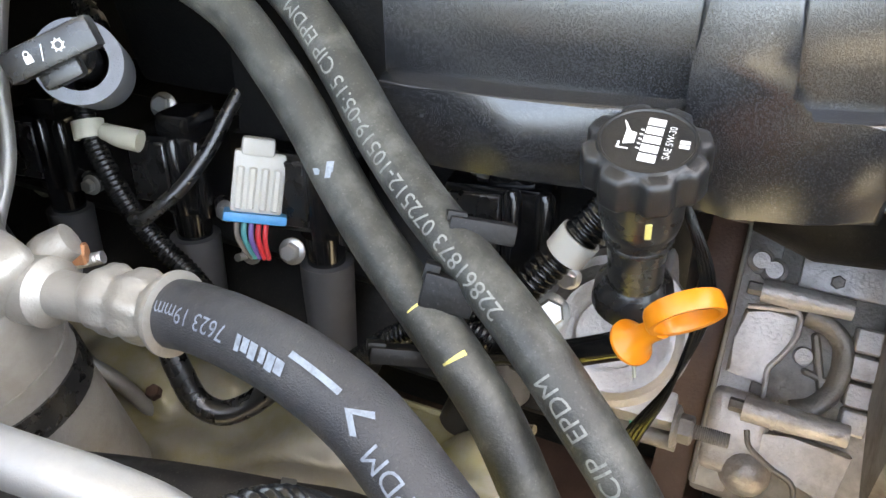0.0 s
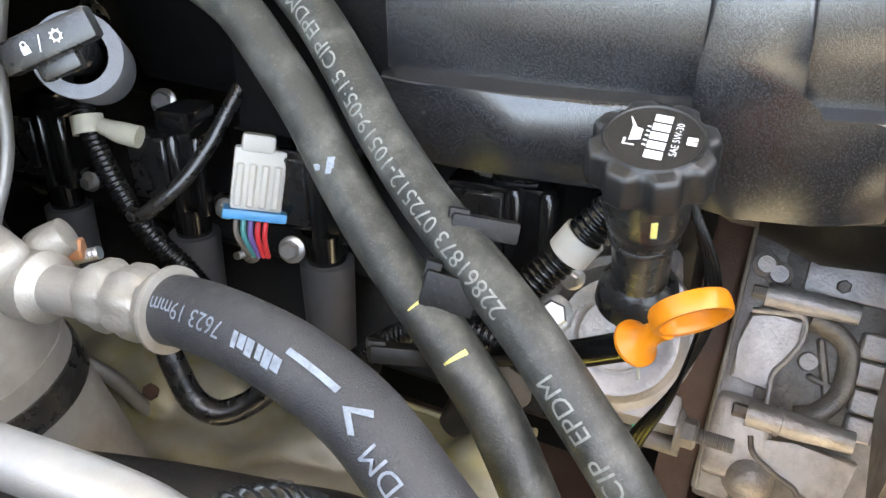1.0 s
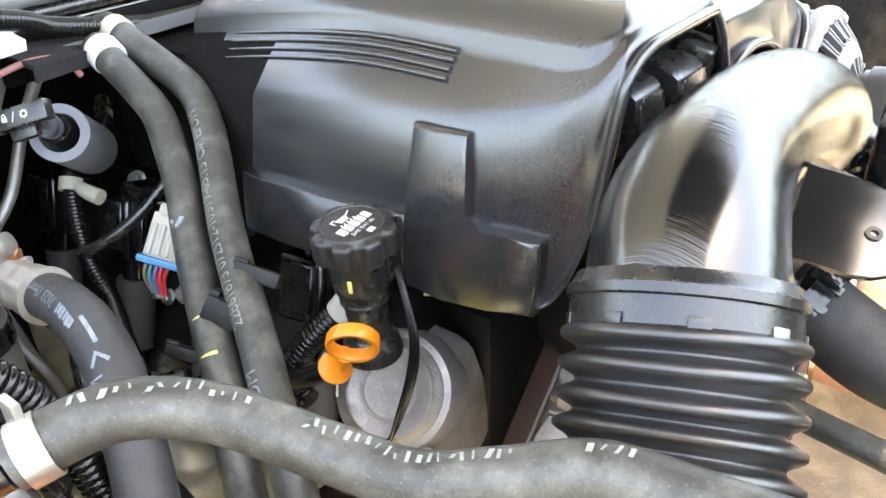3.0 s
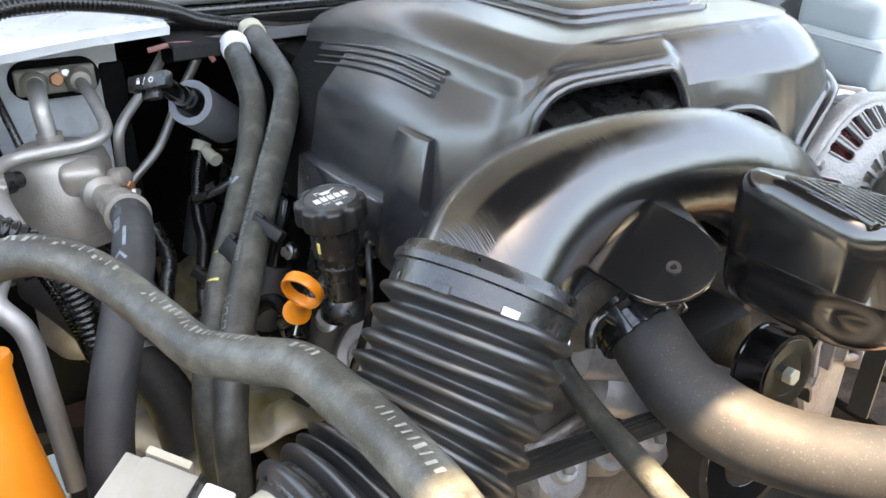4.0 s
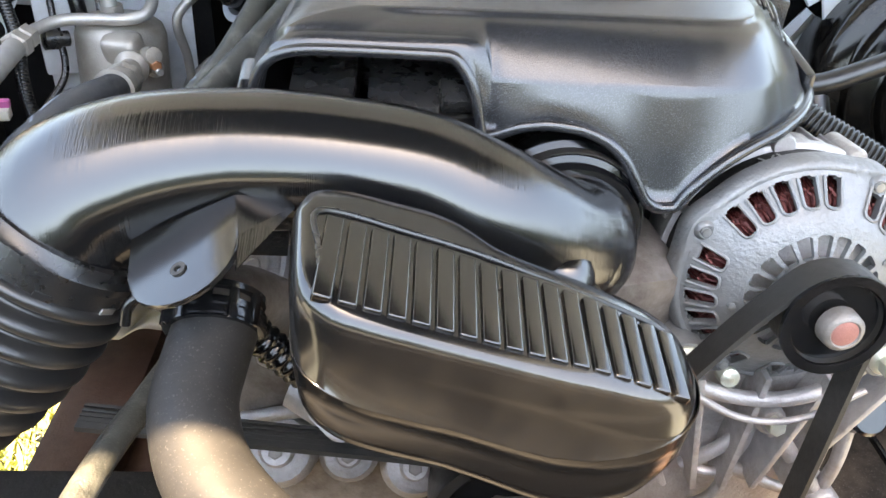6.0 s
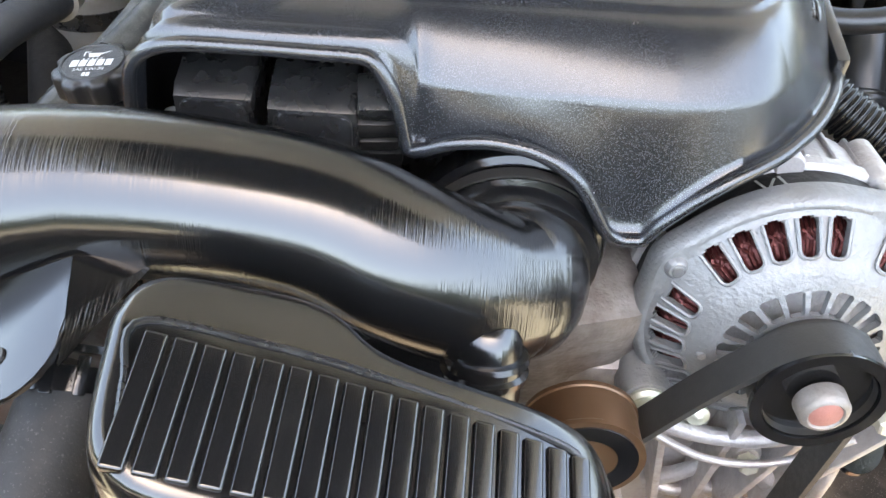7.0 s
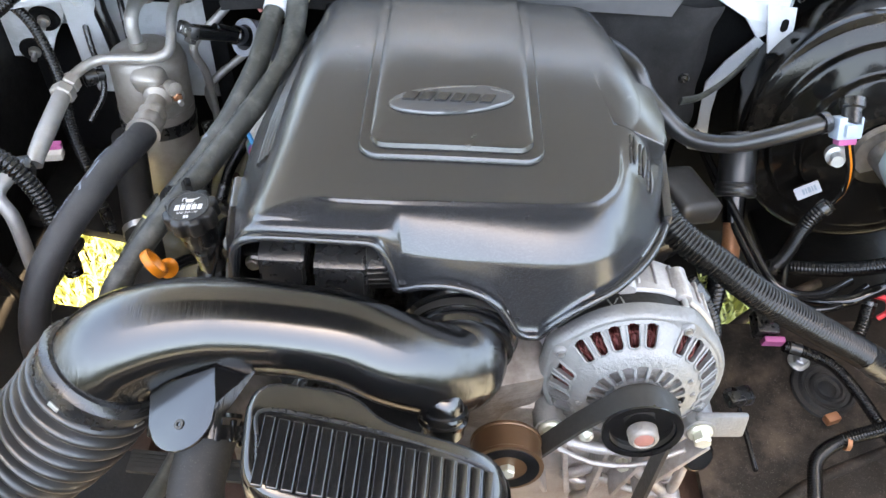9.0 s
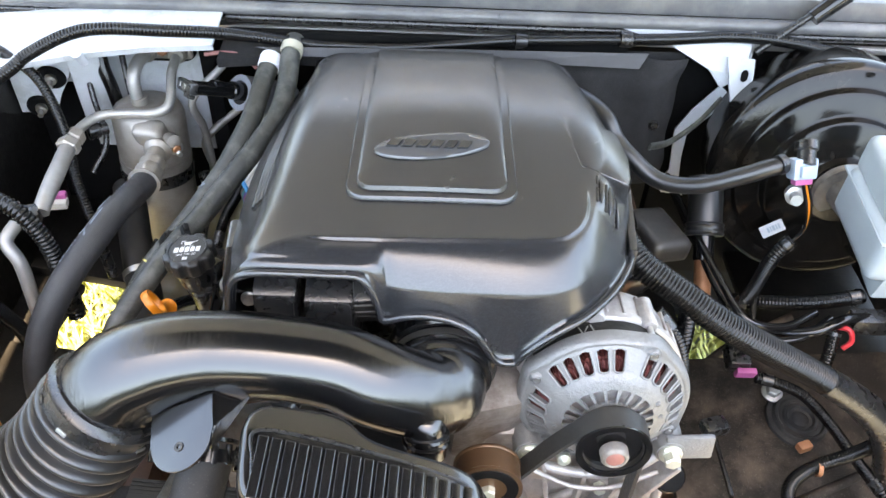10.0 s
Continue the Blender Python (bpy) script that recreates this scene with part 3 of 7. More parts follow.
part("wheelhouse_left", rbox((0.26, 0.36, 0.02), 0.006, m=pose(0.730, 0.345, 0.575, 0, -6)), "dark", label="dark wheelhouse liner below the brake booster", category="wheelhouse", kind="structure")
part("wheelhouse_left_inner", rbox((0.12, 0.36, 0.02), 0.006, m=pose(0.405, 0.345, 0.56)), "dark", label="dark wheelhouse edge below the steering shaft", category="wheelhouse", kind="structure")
part("frame_rail", rbox((0.10, 1.7, 0.14), 0.012, m=pose(-0.50, 0.0, 0.44)), "rust", label="rust-brown frame rail below the engine", category="frame", kind="structure")
part("frame_rail_left", rbox((0.10, 1.7, 0.14), 0.012, m=pose(0.42, 0.0, 0.44)), "rust", label="rust-brown frame rail below the alternator", category="frame", kind="structure")
part("crossmember", rbox((0.9, 0.16, 0.12), 0.012, m=pose(0, -0.10, 0.36)), "rust", label="rust-brown crossmember under the engine", category="frame", kind="structure")
part("radiator", rbox((1.3, 0.06, 0.62), 0.01, m=pose(0, -0.68, 0.66)), "dark", label="dark radiator core behind the grille", category="radiator", kind="structure")
part("fan_shroud", rbox((0.86, 0.05, 0.34), 0.02, m=pose(0.05, -0.58, 0.68)), "dark", label="black fan shroud in front of the engine", category="shroud", kind="structure")
part("radiator_support", rbox((1.5, 0.10, 0.06), 0.015, m=pose(0, -0.74, 0.99)), "dark", label="black radiator support beam", category="beam", kind="structure")


# ---- engine block ----
engine = thing("engine_block", "dirty cast aluminium engine block with black valve covers", "engine", at=(0, 0.2, 0.4))
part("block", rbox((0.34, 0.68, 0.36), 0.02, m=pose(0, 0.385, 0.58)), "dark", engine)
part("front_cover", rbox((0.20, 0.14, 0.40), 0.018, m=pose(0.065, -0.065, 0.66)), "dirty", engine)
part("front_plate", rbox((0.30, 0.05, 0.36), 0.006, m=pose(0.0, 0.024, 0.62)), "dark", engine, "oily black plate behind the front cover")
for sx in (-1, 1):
    part("cylinder_head", rbox((0.15, 0.66, 0.13), 0.015, m=pose(sx * 0.200, 0.37, 0.690, 0, sx * 38)), "dark", engine, "near-black cast cylinder head")
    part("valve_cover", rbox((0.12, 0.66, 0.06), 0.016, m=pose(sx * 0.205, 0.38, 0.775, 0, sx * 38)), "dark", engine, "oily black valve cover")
part("intake_manifold", rbox((0.36, 0.42, 0.13), 0.03, m=pose(-0.01, 0.14, 0.96)), "plastic", engine, "black plastic intake manifold")
for x, w, y, z in ((-0.169, 0.045, -0.148, 1.068), (-0.111, 0.051, -0.155, 1.068)):
    part("intake_runner", plate([(0.03, z + 0.014), (y + 0.030, z + 0.006), (y + 0.006, z + 0.001), (y, z - 0.004), (y - 0.006, z - 0.055), (y - 0.004, 0.95), (0.03, 0.95)], w, Matrix(((0, 0, 1, x - w / 2), (1, 0, 0, 0), (0, 1, 0, 0), (0, 0, 0, 1))), 0.004), "plastic", engine, "black moulded intake runner")
    part("runner_face", plate(rounded(w - 0.006, 0.046, 0.006), 0.003, aim((x, y - 0.0025, z - 0.028), (0, -0.993, 0.117)), 0.0012), "plastic", engine, "dusty sloping runner end")
FR = aim((-0.0755, -0.136, 1.046), (0.05, -0.45, 1))
fitting = part("fuel_rail_end", rbox((0.024, 0.020, 0.084), 0.003, m=FR @ pose(0, 0.006, -0.012)), "dark", engine, "stacked plug at the rail end")
for k, (w, h) in enumerate(((0.024, 0.013), (0.030, 0.016), (0.026, 0.012), (0.030, 0.018))):
    part("plug_step", rbox((w, 0.024, h), 0.0035, m=FR @ pose(0.001 * (k % 2), 0.001, 0.026 - 0.0185 * k)), ("plastic", "darksteel", "darksteel", "dark")[k], fitting)
part("manifold_stop", rbox((0.016, 0.03, 0.05), 0.003, m=pose(-0.078, -0.105, 1.02)), "dark", engine)
bolt((-0.208, -0.112, 1.02), (0, -1, 0.3), 0.006, parent=engine)


# ---- engine cover ----
def crown(x, y):
    return 1.1225 - 0.10 * x * x - 0.62 * max(0.0, y - 0.08) ** 2


def cover_geo():
    """Rings round the cover, from the crown's edge over the ridge down to the rim; columns: place along the ring, spread of its rounding, then the four rings."""
    rows = [
        (0, .3, (-.140, .335), (-.188, .335, 1.044), (-.230, .335, 0.992), (-.256, .335, 0.882)),
        (1, .3, (-.150, .10), (-.197, .10, 1.082), (-.240, .10, 1.037), (-.264, .10, .903)),
        (2, .2, (-.160, -.03), (-.200, -.03, 1.080), (-.240, -.03, 1.036), (-.256, -.03, .905)),
        (3, .12, (-.160, -.078), (-.204, -.095, 1.083), (-.226, -.107, 1.045), (-.240, -.114, .908)),
        (3.4, .13, (-.152, -.098), (-.207, -.124, 1.088), (-.220, -.132, 1.068), (-.228, -.136, .965)),
        (4, .08, (-.132, -.113), (-.193, -.138, 1.107), (-.203, -.143, 1.101), (-.210, -.146, 1.088)),
        (4.2, .07, (-.124, -.115), (-.178, -.139, 1.110), (-.182, -.145, 1.107), (-.186, -.148, 1.101)),
        (4.5, .05, (-.100, -.117), (-.130, -.140, 1.110), (-.132, -.146, 1.107), (-.135, -.149, 1.102)),
        (4.95, .04, (-.066, -.117), (-.064, -.142, 1.111), (-.069, -.147, 1.108), (-.076, -.150, 1.102)),
        (5.03, .035, (-.061, -.117), (-.0545, -.146, 1.102), (-.0575, -.151, 1.097), (-.063, -.153, 1.090)),
        (5.1, .035, (-.057, -.116), (-.0515, -.152, 1.085), (-.0525, -.156, 1.063), (-.056, -.158, 1.046)),
        (5.4, .08, (-.045, -.116), (-.044, -.154, 1.086), (-.044, -.158, 1.066), (-.045, -.160, 1.050)),
        (5.7, .1, (-.030, -.115), (-.030, -.155, 1.086), (-.030, -.159, 1.070), (-.030, -.161, 1.0575)),
        (6.2, .15, (-.010, -.115), (-.010, -.156, 1.086), (-.010, -.161, 1.072), (-.010, -.162, 1.0605)),
        (7, .15, (.014, -.114), (.014, -.157, 1.086), (.014, -.163, 1.071), (.014, -.165, 1.0585)),
        (7.5, .12, (.030, -.113), (.030, -.1575, 1.087), (.030, -.165, 1.066), (.030, -.168, 1.0525)),
        (7.9, .1, (.043, -.113), (.043, -.158, 1.087), (.043, -.168, 1.056), (.043, -.171, 1.0425)),
        (8.3, .08, (.055, -.112), (.055, -.1585, 1.087), (.055, -.170, 1.042), (.055, -.1745, 1.024)),
        (8.6, .06, (.063, -.112), (.063, -.159, 1.087), (.063, -.172, 1.029), (.063, -.177, 1.010)),
        (8.8, .05, (.070, -.112), (.071, -.159, 1.087), (.072, -.172, 1.025), (.072, -.177, 1.005)),
        (9.3, .05, (.083, -.111), (.085, -.159, 1.087), (.086, -.172, 1.025), (.086, -.177, 1.0055)),
        (9.5, .06, (.089, -.111), (.091, -.159, 1.087), (.092, -.171, 1.035), (.0925, -.176, 1.018)),
        (9.9, .1, (.102, -.109), (.107, -.157, 1.087), (.109, -.168, 1.051), (.110, -.173, 1.036)),
        (10.3, .2, (.116, -.108), (.124, -.154, 1.087), (.126, -.164, 1.063), (.127, -.169, 1.049)),
        (10.7, .25, (.130, -.104), (.144, -.147, 1.087), (.147, -.155, 1.069), (.149, -.159, 1.057)),
        (11, .35, (.142, -.100), (.162, -.137, 1.086), (.167, -.144, 1.068), (.170, -.147, 1.056)),
        (11.5, .3, (.160, -.078), (.190, -.095, 1.088), (.199, -.100, 1.072), (.204, -.104, 1.060)),
        (12, .2, (.165, -.018), (.202, -.030, 1.089), (.217, -.042, 1.072), (.223, -.050, 1.060)),
        (12.25, .12, (.166, .006), (.208, .004, 1.093), (.226, .000, 1.078), (.236, .000, 1.030)),
        (13, .25, (.166, .10), (.216, .10, 1.102), (.226, .10, 1.085), (.234, .10, 1.00)),
        (14, .3, (.146, .335), (.194, .335, 1.048), (.206, .335, 1.027), (.220, .335, 0.942)),
    ]
    ts = [r[0] for r in rows]
    n = 640
    tt = np.linspace(0, 14, n)
    spread = np.interp(tt, ts, [r[1] for r in rows])
    weight = np.exp(-0.5 * ((tt[None] - tt[:, None]) / spread[:, None]) ** 2)
    weight /= weight.sum(1)[:, None]
    hold = np.clip(np.minimum(tt, 14 - tt) / 0.6, 0, 1)[:, None]

    def along(ring):
        p = np.array(ring)
        q = np.stack([np.interp(tt, ts, p[:, k]) for k in range(3)], 1)
        return q + hold * (weight @ q - q)
    A = along([(x, y, crown(x, y)) for x, y in (r[2] for r in rows)])
    A[:, 2] = [crown(x, y) for x, y in A[:, :2]]
    B, C, D = (along([r[k] for r in rows]) for k in (3, 4, 5))
    rings = []
    for k in (0.02, 0.2, 0.4, 0.6, 0.8, 0.93):
        q = A.copy()
        q[:, 0] = A[:, 0] * k
        q[:, 1] = np.where(A[:, 1] < -0.03, A[:, 1] * 1.0 + (-0.03 - A[:, 1]) * (1 - k), A[:, 1])
        q[:, 2] = [crown(a, b) for a, b in q[:, :2]]
        rings.append(q)
    up = np.array((0, 0, 0.0016))
    front = np.clip((tt - 3.9) / 0.5, 0, 1) * np.clip((12.15 - tt) / 0.35, 0, 1)
    step = 0.0036

    def mid(h, k):
        """Between plateau and ridge: a small crisp step along the front, a round shoulder along the sides."""
        q = A + (B - A) * h
        drop = A[:, 2] - B[:, 2]
        zf = A[:, 2] - step * k - (drop - step) * max(0.0, (h - 0.10) / 0.90) ** 1.6
        zs = A[:, 2] - drop * (1 - math.sqrt(1 - min(1.0, h * 0.985) ** 2))
        q[:, 2] = zs * (1 - front) + zf * front
        return q
    rings += [A, mid(0.02, 0.06), mid(0.05, 0.25), mid(0.10, 0.75), mid(0.15, 0.97), mid(0.2, 1.0), mid(0.3, 1.0), mid(0.45, 1.0), mid(0.6, 1.0), mid(0.75, 1.0), mid(0.88, 1.0), mid(0.96, 1.0), B, B * 0.86 + C * 0.14 + up * 0.15, B * 0.45 + C * 0.55, C, C * 0.6 + D * 0.4, C * 0.12 + D * 0.88]
    flare = (D - np.array((0.0, 0.12, 0.0)))
    flare[:, 2] = 0
    flare /= np.linalg.norm(flare, axis=1)[:, None]
    rings += [D + flare * 0.001 + up, D + flare * 0.006 + up * 0.6, D + flare * 0.006 - up * 0.5, D - up * 0.8, D - flare * 0.004 + up, C * 0.5 + D * 0.5 - flare * 0.005]
    global RIM, TOP, SIDES
    lines = [B * (1 - w) + C * w + up * 0.3 for w in (0.03, 0.16, 0.29, 0.42)]
    SIDES = [(q[(tt > 0.25) & (tt < 1.92)], q[(tt > 12.75) & (tt < 13.85)]) for q in lines]
    TOP = np.concatenate(rings[:22])
    RIM = (D + flare * 0.005)[(tt > 3.45) & (tt < 12.86)]
    v = np.concatenate(rings)
    f = [(i * n + j, i * n + j + 1, (i + 1) * n + j + 1, (i + 1) * n + j) for i in range(len(rings) - 1) for j in range(n - 1)]
    return v, f


cover = thing("engine_cover", "large grained black plastic engine cover with oval badge", "engine cover", at=(0, 0.1, 0.95))
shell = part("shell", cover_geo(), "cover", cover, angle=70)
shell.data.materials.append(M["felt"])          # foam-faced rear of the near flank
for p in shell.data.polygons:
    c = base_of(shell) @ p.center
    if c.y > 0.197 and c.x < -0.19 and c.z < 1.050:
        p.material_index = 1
part("lip_bead", sweep([tuple(p) for p in RIM[::4]], 0.0042, n=340, seg=10), "cover", cover)


def draped(outline, h0, h1, inset, steps=1, over=crown):
    """A low slab that follows the crown of the cover: outline in plan, height above it, and how far its top is drawn in."""
    n = len(outline)
    cx, cy = sum(p[0] for p in outline) / n, sum(p[1] for p in outline) / n
    def ring(k, h):
        pts = []
        for x, y in outline:
            d = math.hypot(x - cx, y - cy)
            s = (d - k) / d
            X, Y = cx + (x - cx) * s, cy + (y - cy) * s
            pts.append((X, Y, over(X, Y) + h))
        return pts
    rs = [ring(0, h0), ring(inset * 0.3, h0 + (h1 - h0) * 0.7), ring(inset, h1)]
    for k in (0.25, 0.5, 0.75, 0.97):
        rs.append([(cx + (x - cx) * (1 - k), cy + (y - cy) * (1 - k), 0) for x, y, _ in rs[2]])
        rs[-1] = [(x, y, over(x, y) + h1) for x, y, _ in rs[-1]]
    v = [p for r in rs for p in r]
    f = [(i * n + j, i * n + (j + 1) % n, (i + 1) * n + (j + 1) % n, (i + 1) * n + j) for i in range(len(rs) - 1) for j in range(n)]
    f.append(tuple((len(rs) - 1) * n + j for j in range(n)))
    return v, f


def panel_outline(x0, x1, y0, y1, r, n=8, m=14):
    pts = [(x0 + (x1 - x0) * k / m, y1) for k in range(m, -1, -1)]
    pts += [(x0, y1 + (y0 + r - y1) * k / m) for k in range(1, m)]
    pts += [(x0 + r - r * math.cos(radians(90 * k / n)), y0 + r - r * math.sin(radians(90 * k / n))) for k in range(n + 1)]
    pts += [(x0 + r + (x1 - x0 - 2 * r) * k / m, y0) for k in range(1, m)]
    pts += [(x1 - r + r * math.sin(radians(90 * k / n)), y0 + r - r * math.cos(radians(90 * k / n))) for k in range(n + 1)]
    pts += [(x1, y0 + r + (y1 - y0 - r) * k / m) for k in range(1, m)]
    return pts


part("raised_border", draped(panel_outline(-0.103, 0.087, -0.058, 0.325, 0.022), -0.002, 0.0046, 0.003), "cover", cover)
part("centre_panel", draped(panel_outline(-0.092, 0.076, -0.046, 0.322, 0.018), 0.003, 0.0115, 0.010), "cover", cover)
# badge: oval with raised plain strokes
BX, BY = -0.009, 0.029
ell = [(BX + 0.066 * math.cos(a) + 0.012 * math.sin(a), BY + 0.026 * math.sin(a) + 0.006 * math.cos(a)) for a in np.linspace(0, 2 * np.pi, 48, endpoint=False)]
badge = part("badge", draped(ell, 0.0110, 0.0150, 0.003), "badge", cover, "oval moulded badge with raised strokes")
strokes = bars([0.013, 0.012, 0.012, 0.011, 0.011, 0.012], 0.013, 0.0045, 0.006)
for face in strokes[1]:
    bm = bmesh.new()
    pts = [Vector((BX - 0.053 + strokes[0][i][0], BY - 0.008 + strokes[0][i][1], crown(BX, BY) + 0.0148)) for i in face]
    lo, hi = [bm.verts.new(p) for p in pts], [bm.verts.new(p + Vector((0, 0, 0.0028))) for p in pts]
    bm.faces.new(hi)
    for i in range(4):
        bm.faces.new((lo[i], lo[(i + 1) % 4], hi[(i + 1) % 4], hi[i]))
    part("badge_stroke", bm, "cover", badge, smooth=False)

# louvre ribs on the left and right shoulders, slots ahead of the pad
def on_cover(x, y, lift=0.0):
    d = (TOP[:, 0] - x) ** 2 + (TOP[:, 1] - y) ** 2
    near = np.argsort(d)[:4]
    w = 1 / (d[near] + 1e-8)
    return (x, y, float((TOP[near, 2] * w).sum() / w.sum()) + lift)


for k in range(4):
    near_side, far_side = SIDES[k]
    part("louvre", sweep([tuple(p) for p in near_side[::6]], [0.0012, 0.0030, 0.0032], n=60, seg=10), "cover", cover)
    if k < 3:
        part("louvre", sweep([tuple(p) for p in far_side[::6]], 0.0032, n=40, seg=10), "cover", cover)
for k in range(3):
    y1, y0 = 0.004 - 0.011 * k, -0.036 - 0.008 * k
    run = np.linspace(y1, y0, 8)
    part("slot", sweep([on_cover(0.1765 + 0.010 * k + 0.10 * (y - y0), y, -0.0006) for y in run], 0.0017, n=16, seg=8), "plastic", cover, "dark vent slot")
    part("slot_rib", sweep([on_cover(0.1815 + 0.010 * k + 0.10 * (y - y0), y, 0.0004) for y in run], [0.001, 0.0030, 0.0030, 0.001], n=20, seg=8), "cover", cover)


def slab(top, depth, bevel):
    """A solid under a polygon, its upper edge rounded."""
    bm = bmesh.new()
    hi = [bm.verts.new(p) for p in top]
    lo = [bm.verts.new((x, y, z - depth)) for x, y, z in top]
    n = len(top)
    face = bm.faces.new(hi)
    bm.faces.new(lo[::-1])
    for i in range(n):
        bm.faces.new((hi[i], lo[i], lo[(i + 1) % n], hi[(i + 1) % n]))
    bmesh.ops.bevel(bm, geom=face.edges[:], offset=bevel, segments=3, profile=0.5, affect="EDGES")
    return bm


part("shoulder_pad", slab([(0.150, 0.120, 1.1205), (0.164, 0.019, 1.1215), (0.190, 0.010, 1.1170), (0.218, -0.002, 1.1105), (0.224, 0.012, 1.1085), (0.226, 0.052, 1.1085), (0.222, 0.110, 1.1065), (0.180, 0.125, 1.1150)], 0.034, 0.003), "cover", cover, "raised pad on the shoulder")
part("side_flange", rbox((0.010, 0.10, 0.050), 0.004, 2, m=pose(0.226, -0.015, 1.050, 6, -4, -4)), "cover", cover)
part("rear_foam", rbox((0.40, 0.16, 0.16), 0.01, m=pose(0.0, 0.415, 0.945)), "felt", cover, "matt black foam block under the cover")


def flank_plate(outline, proud, thick, bevel=0.004):
    """A raised field on the cover's upright flank: outline as (y, z), proud of the flank's skin."""
    def skin(y, z):
        x = float(np.interp(y, (-0.114, -0.03, 0.10, 0.335), (-0.240, -0.256, -0.264, -0.256)))
        return x + 0.12 * max(0.0, z - 0.905) + 0.14 * max(0.0, z - 1.0)
    bm = bmesh.new()
    out = [bm.verts.new((skin(y, z) - proud, y, z)) for y, z in outline]
    back = [bm.verts.new((skin(y, z) - proud + thick, y, z)) for y, z in outline]
    n = len(outline)
    face = bm.faces.new(out)
    for i in range(n):
        bm.faces.new((out[i], out[(i + 1) % n], back[(i + 1) % n], back[i]))
    bmesh.ops.bevel(bm, geom=face.edges[:], offset=bevel, segments=3, profile=0.5, affect="EDGES")
    bmesh.ops.triangulate(bm, faces=[f for f in bm.faces if len(f.verts) > 4])
    return bm


# proud L-shaped field with an upright rib, and the stepped skirt behind it
corner = [(-0.062 + 0.012 * math.cos(radians(a)), 0.978 - 0.012 * math.sin(radians(a))) for a in range(0, 91, 15)]
part("flank_field", flank_plate([(0.002, 1.036), (0.002, 0.99), (0.002, 0.95), (0.002, 0.902), (-0.03, 0.902), (-0.07, 0.902), (-0.108, 0.904), (-0.110, 0.94), (-0.110, 0.966), (-0.085, 0.966)] + corner[::-1] + [(-0.049, 1.0), (-0.046, 1.036)], 0.013, 0.05, 0.005), "cover", cover, "raised field with an upright rib on the flank", angle=50)
part("flank_skirt", flank_plate([(0.196, 0.953), (0.196, 0.897), (0.15, 0.900), (0.10, 0.904), (0.004, 0.904), (0.004, 0.964), (0.10, 0.958), (0.15, 0.9555)], 0.011, 0.03, 0.0045), "cover", cover, "stepped skirt along the flank", angle=50)


# ---- intake tube ----
TUBE = [(-0.334, -0.248, 0.997), (-0.321, -0.242, 1.014), (-0.303, -0.234, 1.030), (-0.272, -0.226, 1.042), (-0.235, -0.221, 1.049), (-0.195, -0.220, 1.052), (-0.150, -0.221, 1.051), (-0.100, -0.223, 1.044), (-0.060, -0.228, 1.027), (-0.030, -0.225, 1.009), (-0.008, -0.217, 0.995), (0.004, -0.208, 0.989)]
tube = thing("intake_tube", "glossy black blow-moulded air intake tube", "intake tube", at=(-0.15, -0.22, 1.0))
part("tube_body", sweep(TUBE, [0.054, 0.053, 0.051, 0.048, 0.045, 0.044, 0.043, 0.043, 0.0435, 0.045, 0.0465, 0.047], n=110, seg=44), "tube", tube, angle=80)
part("elbow", moved(lathe([(0.001, -0.050), (0.012, -0.0485), (0.024, -0.0435), (0.035, -0.0345), (0.0425, -0.023), (0.0475, -0.008), (0.0490, 0.006), (0.0490, 0.038), (0.040, 0.040)], 48), aim((0.008, -0.203, 0.986), (0, 1, 0))), "tube", tube, angle=80)
CO = aim((-0.324, -0.243, 1.008), (0.58, 0.26, 0.77))
collar = part("collar", moved(lathe([(0.050, -0.022), (0.0600, -0.022), (0.0600, -0.001), (0.0625, 0.0), (0.0625, 0.005), (0.0600, 0.007), (0.0575, 0.013), (0.050, 0.014)], 48), CO), "plastic", tube, "black plastic cuff at the bellows")
for k in range(9):
    part("collar_tab", rbox((0.0015, 0.011, 0.006), 0.0006, m=CO @ Matrix.Rotation(radians(40 * k + 12), 4, "Z") @ pose(0.0605, 0, -0.013)), "steel" if k in (3, 5, 6) else "plastic", collar)
SP = aim((-0.006, -0.258, 0.994), (0.0, -0.42, -0.90))
part("spout", moved(lathe([(0.002, -0.0185), (0.010, -0.0175), (0.0165, -0.013), (0.0195, -0.005), (0.0205, 0.004), (0.021, 0.030)], 32), SP), "tube", tube, "short domed spout on the tube")
part("spout_clip", moved(lathe([(0.018, 0.004), (0.0235, 0.004), (0.0245, 0.007), (0.022, 0.009), (0.022, 0.012), (0.0245, 0.014), (0.0235, 0.018), (0.018, 0.019)], 32), SP), "gloss", tube, "black ring clip")
part("throttle_cuff", moved(lathe([(0.046, -0.022), (0.053, -0.020), (0.054, -0.012), (0.052, -0.010), (0.052, -0.007), (0.0565, -0.005), (0.0575, 0.004), (0.055, 0.006), (0.055, 0.009), (0.060, 0.012), (0.060, 0.030), (0.05, 0.032)], 48), aim((0.010, -0.170, 0.985), (0, 1, 0))), "gloss", tube, "black rubber throttle cuff")
clamp = part("hose_clamp", moved(ring_geo(0.0576, 0.0588, 0.008, 40), aim((0.010, -0.175, 0.985), (0, 1, 0))), "darksteel", tube, "thin dark hose clamp")
part("clamp_screw", moved(lathe([(0.002, -0.012), (0.0045, -0.012), (0.0045, 0.008), (0.006, 0.009), (0.006, 0.014), (0.002, 0.015)], 14), aim((0.058, -0.168, 1.018), (0.55, 0.1, -0.8)) @ Matrix.Scale(1.3, 4)), "steel", clamp)

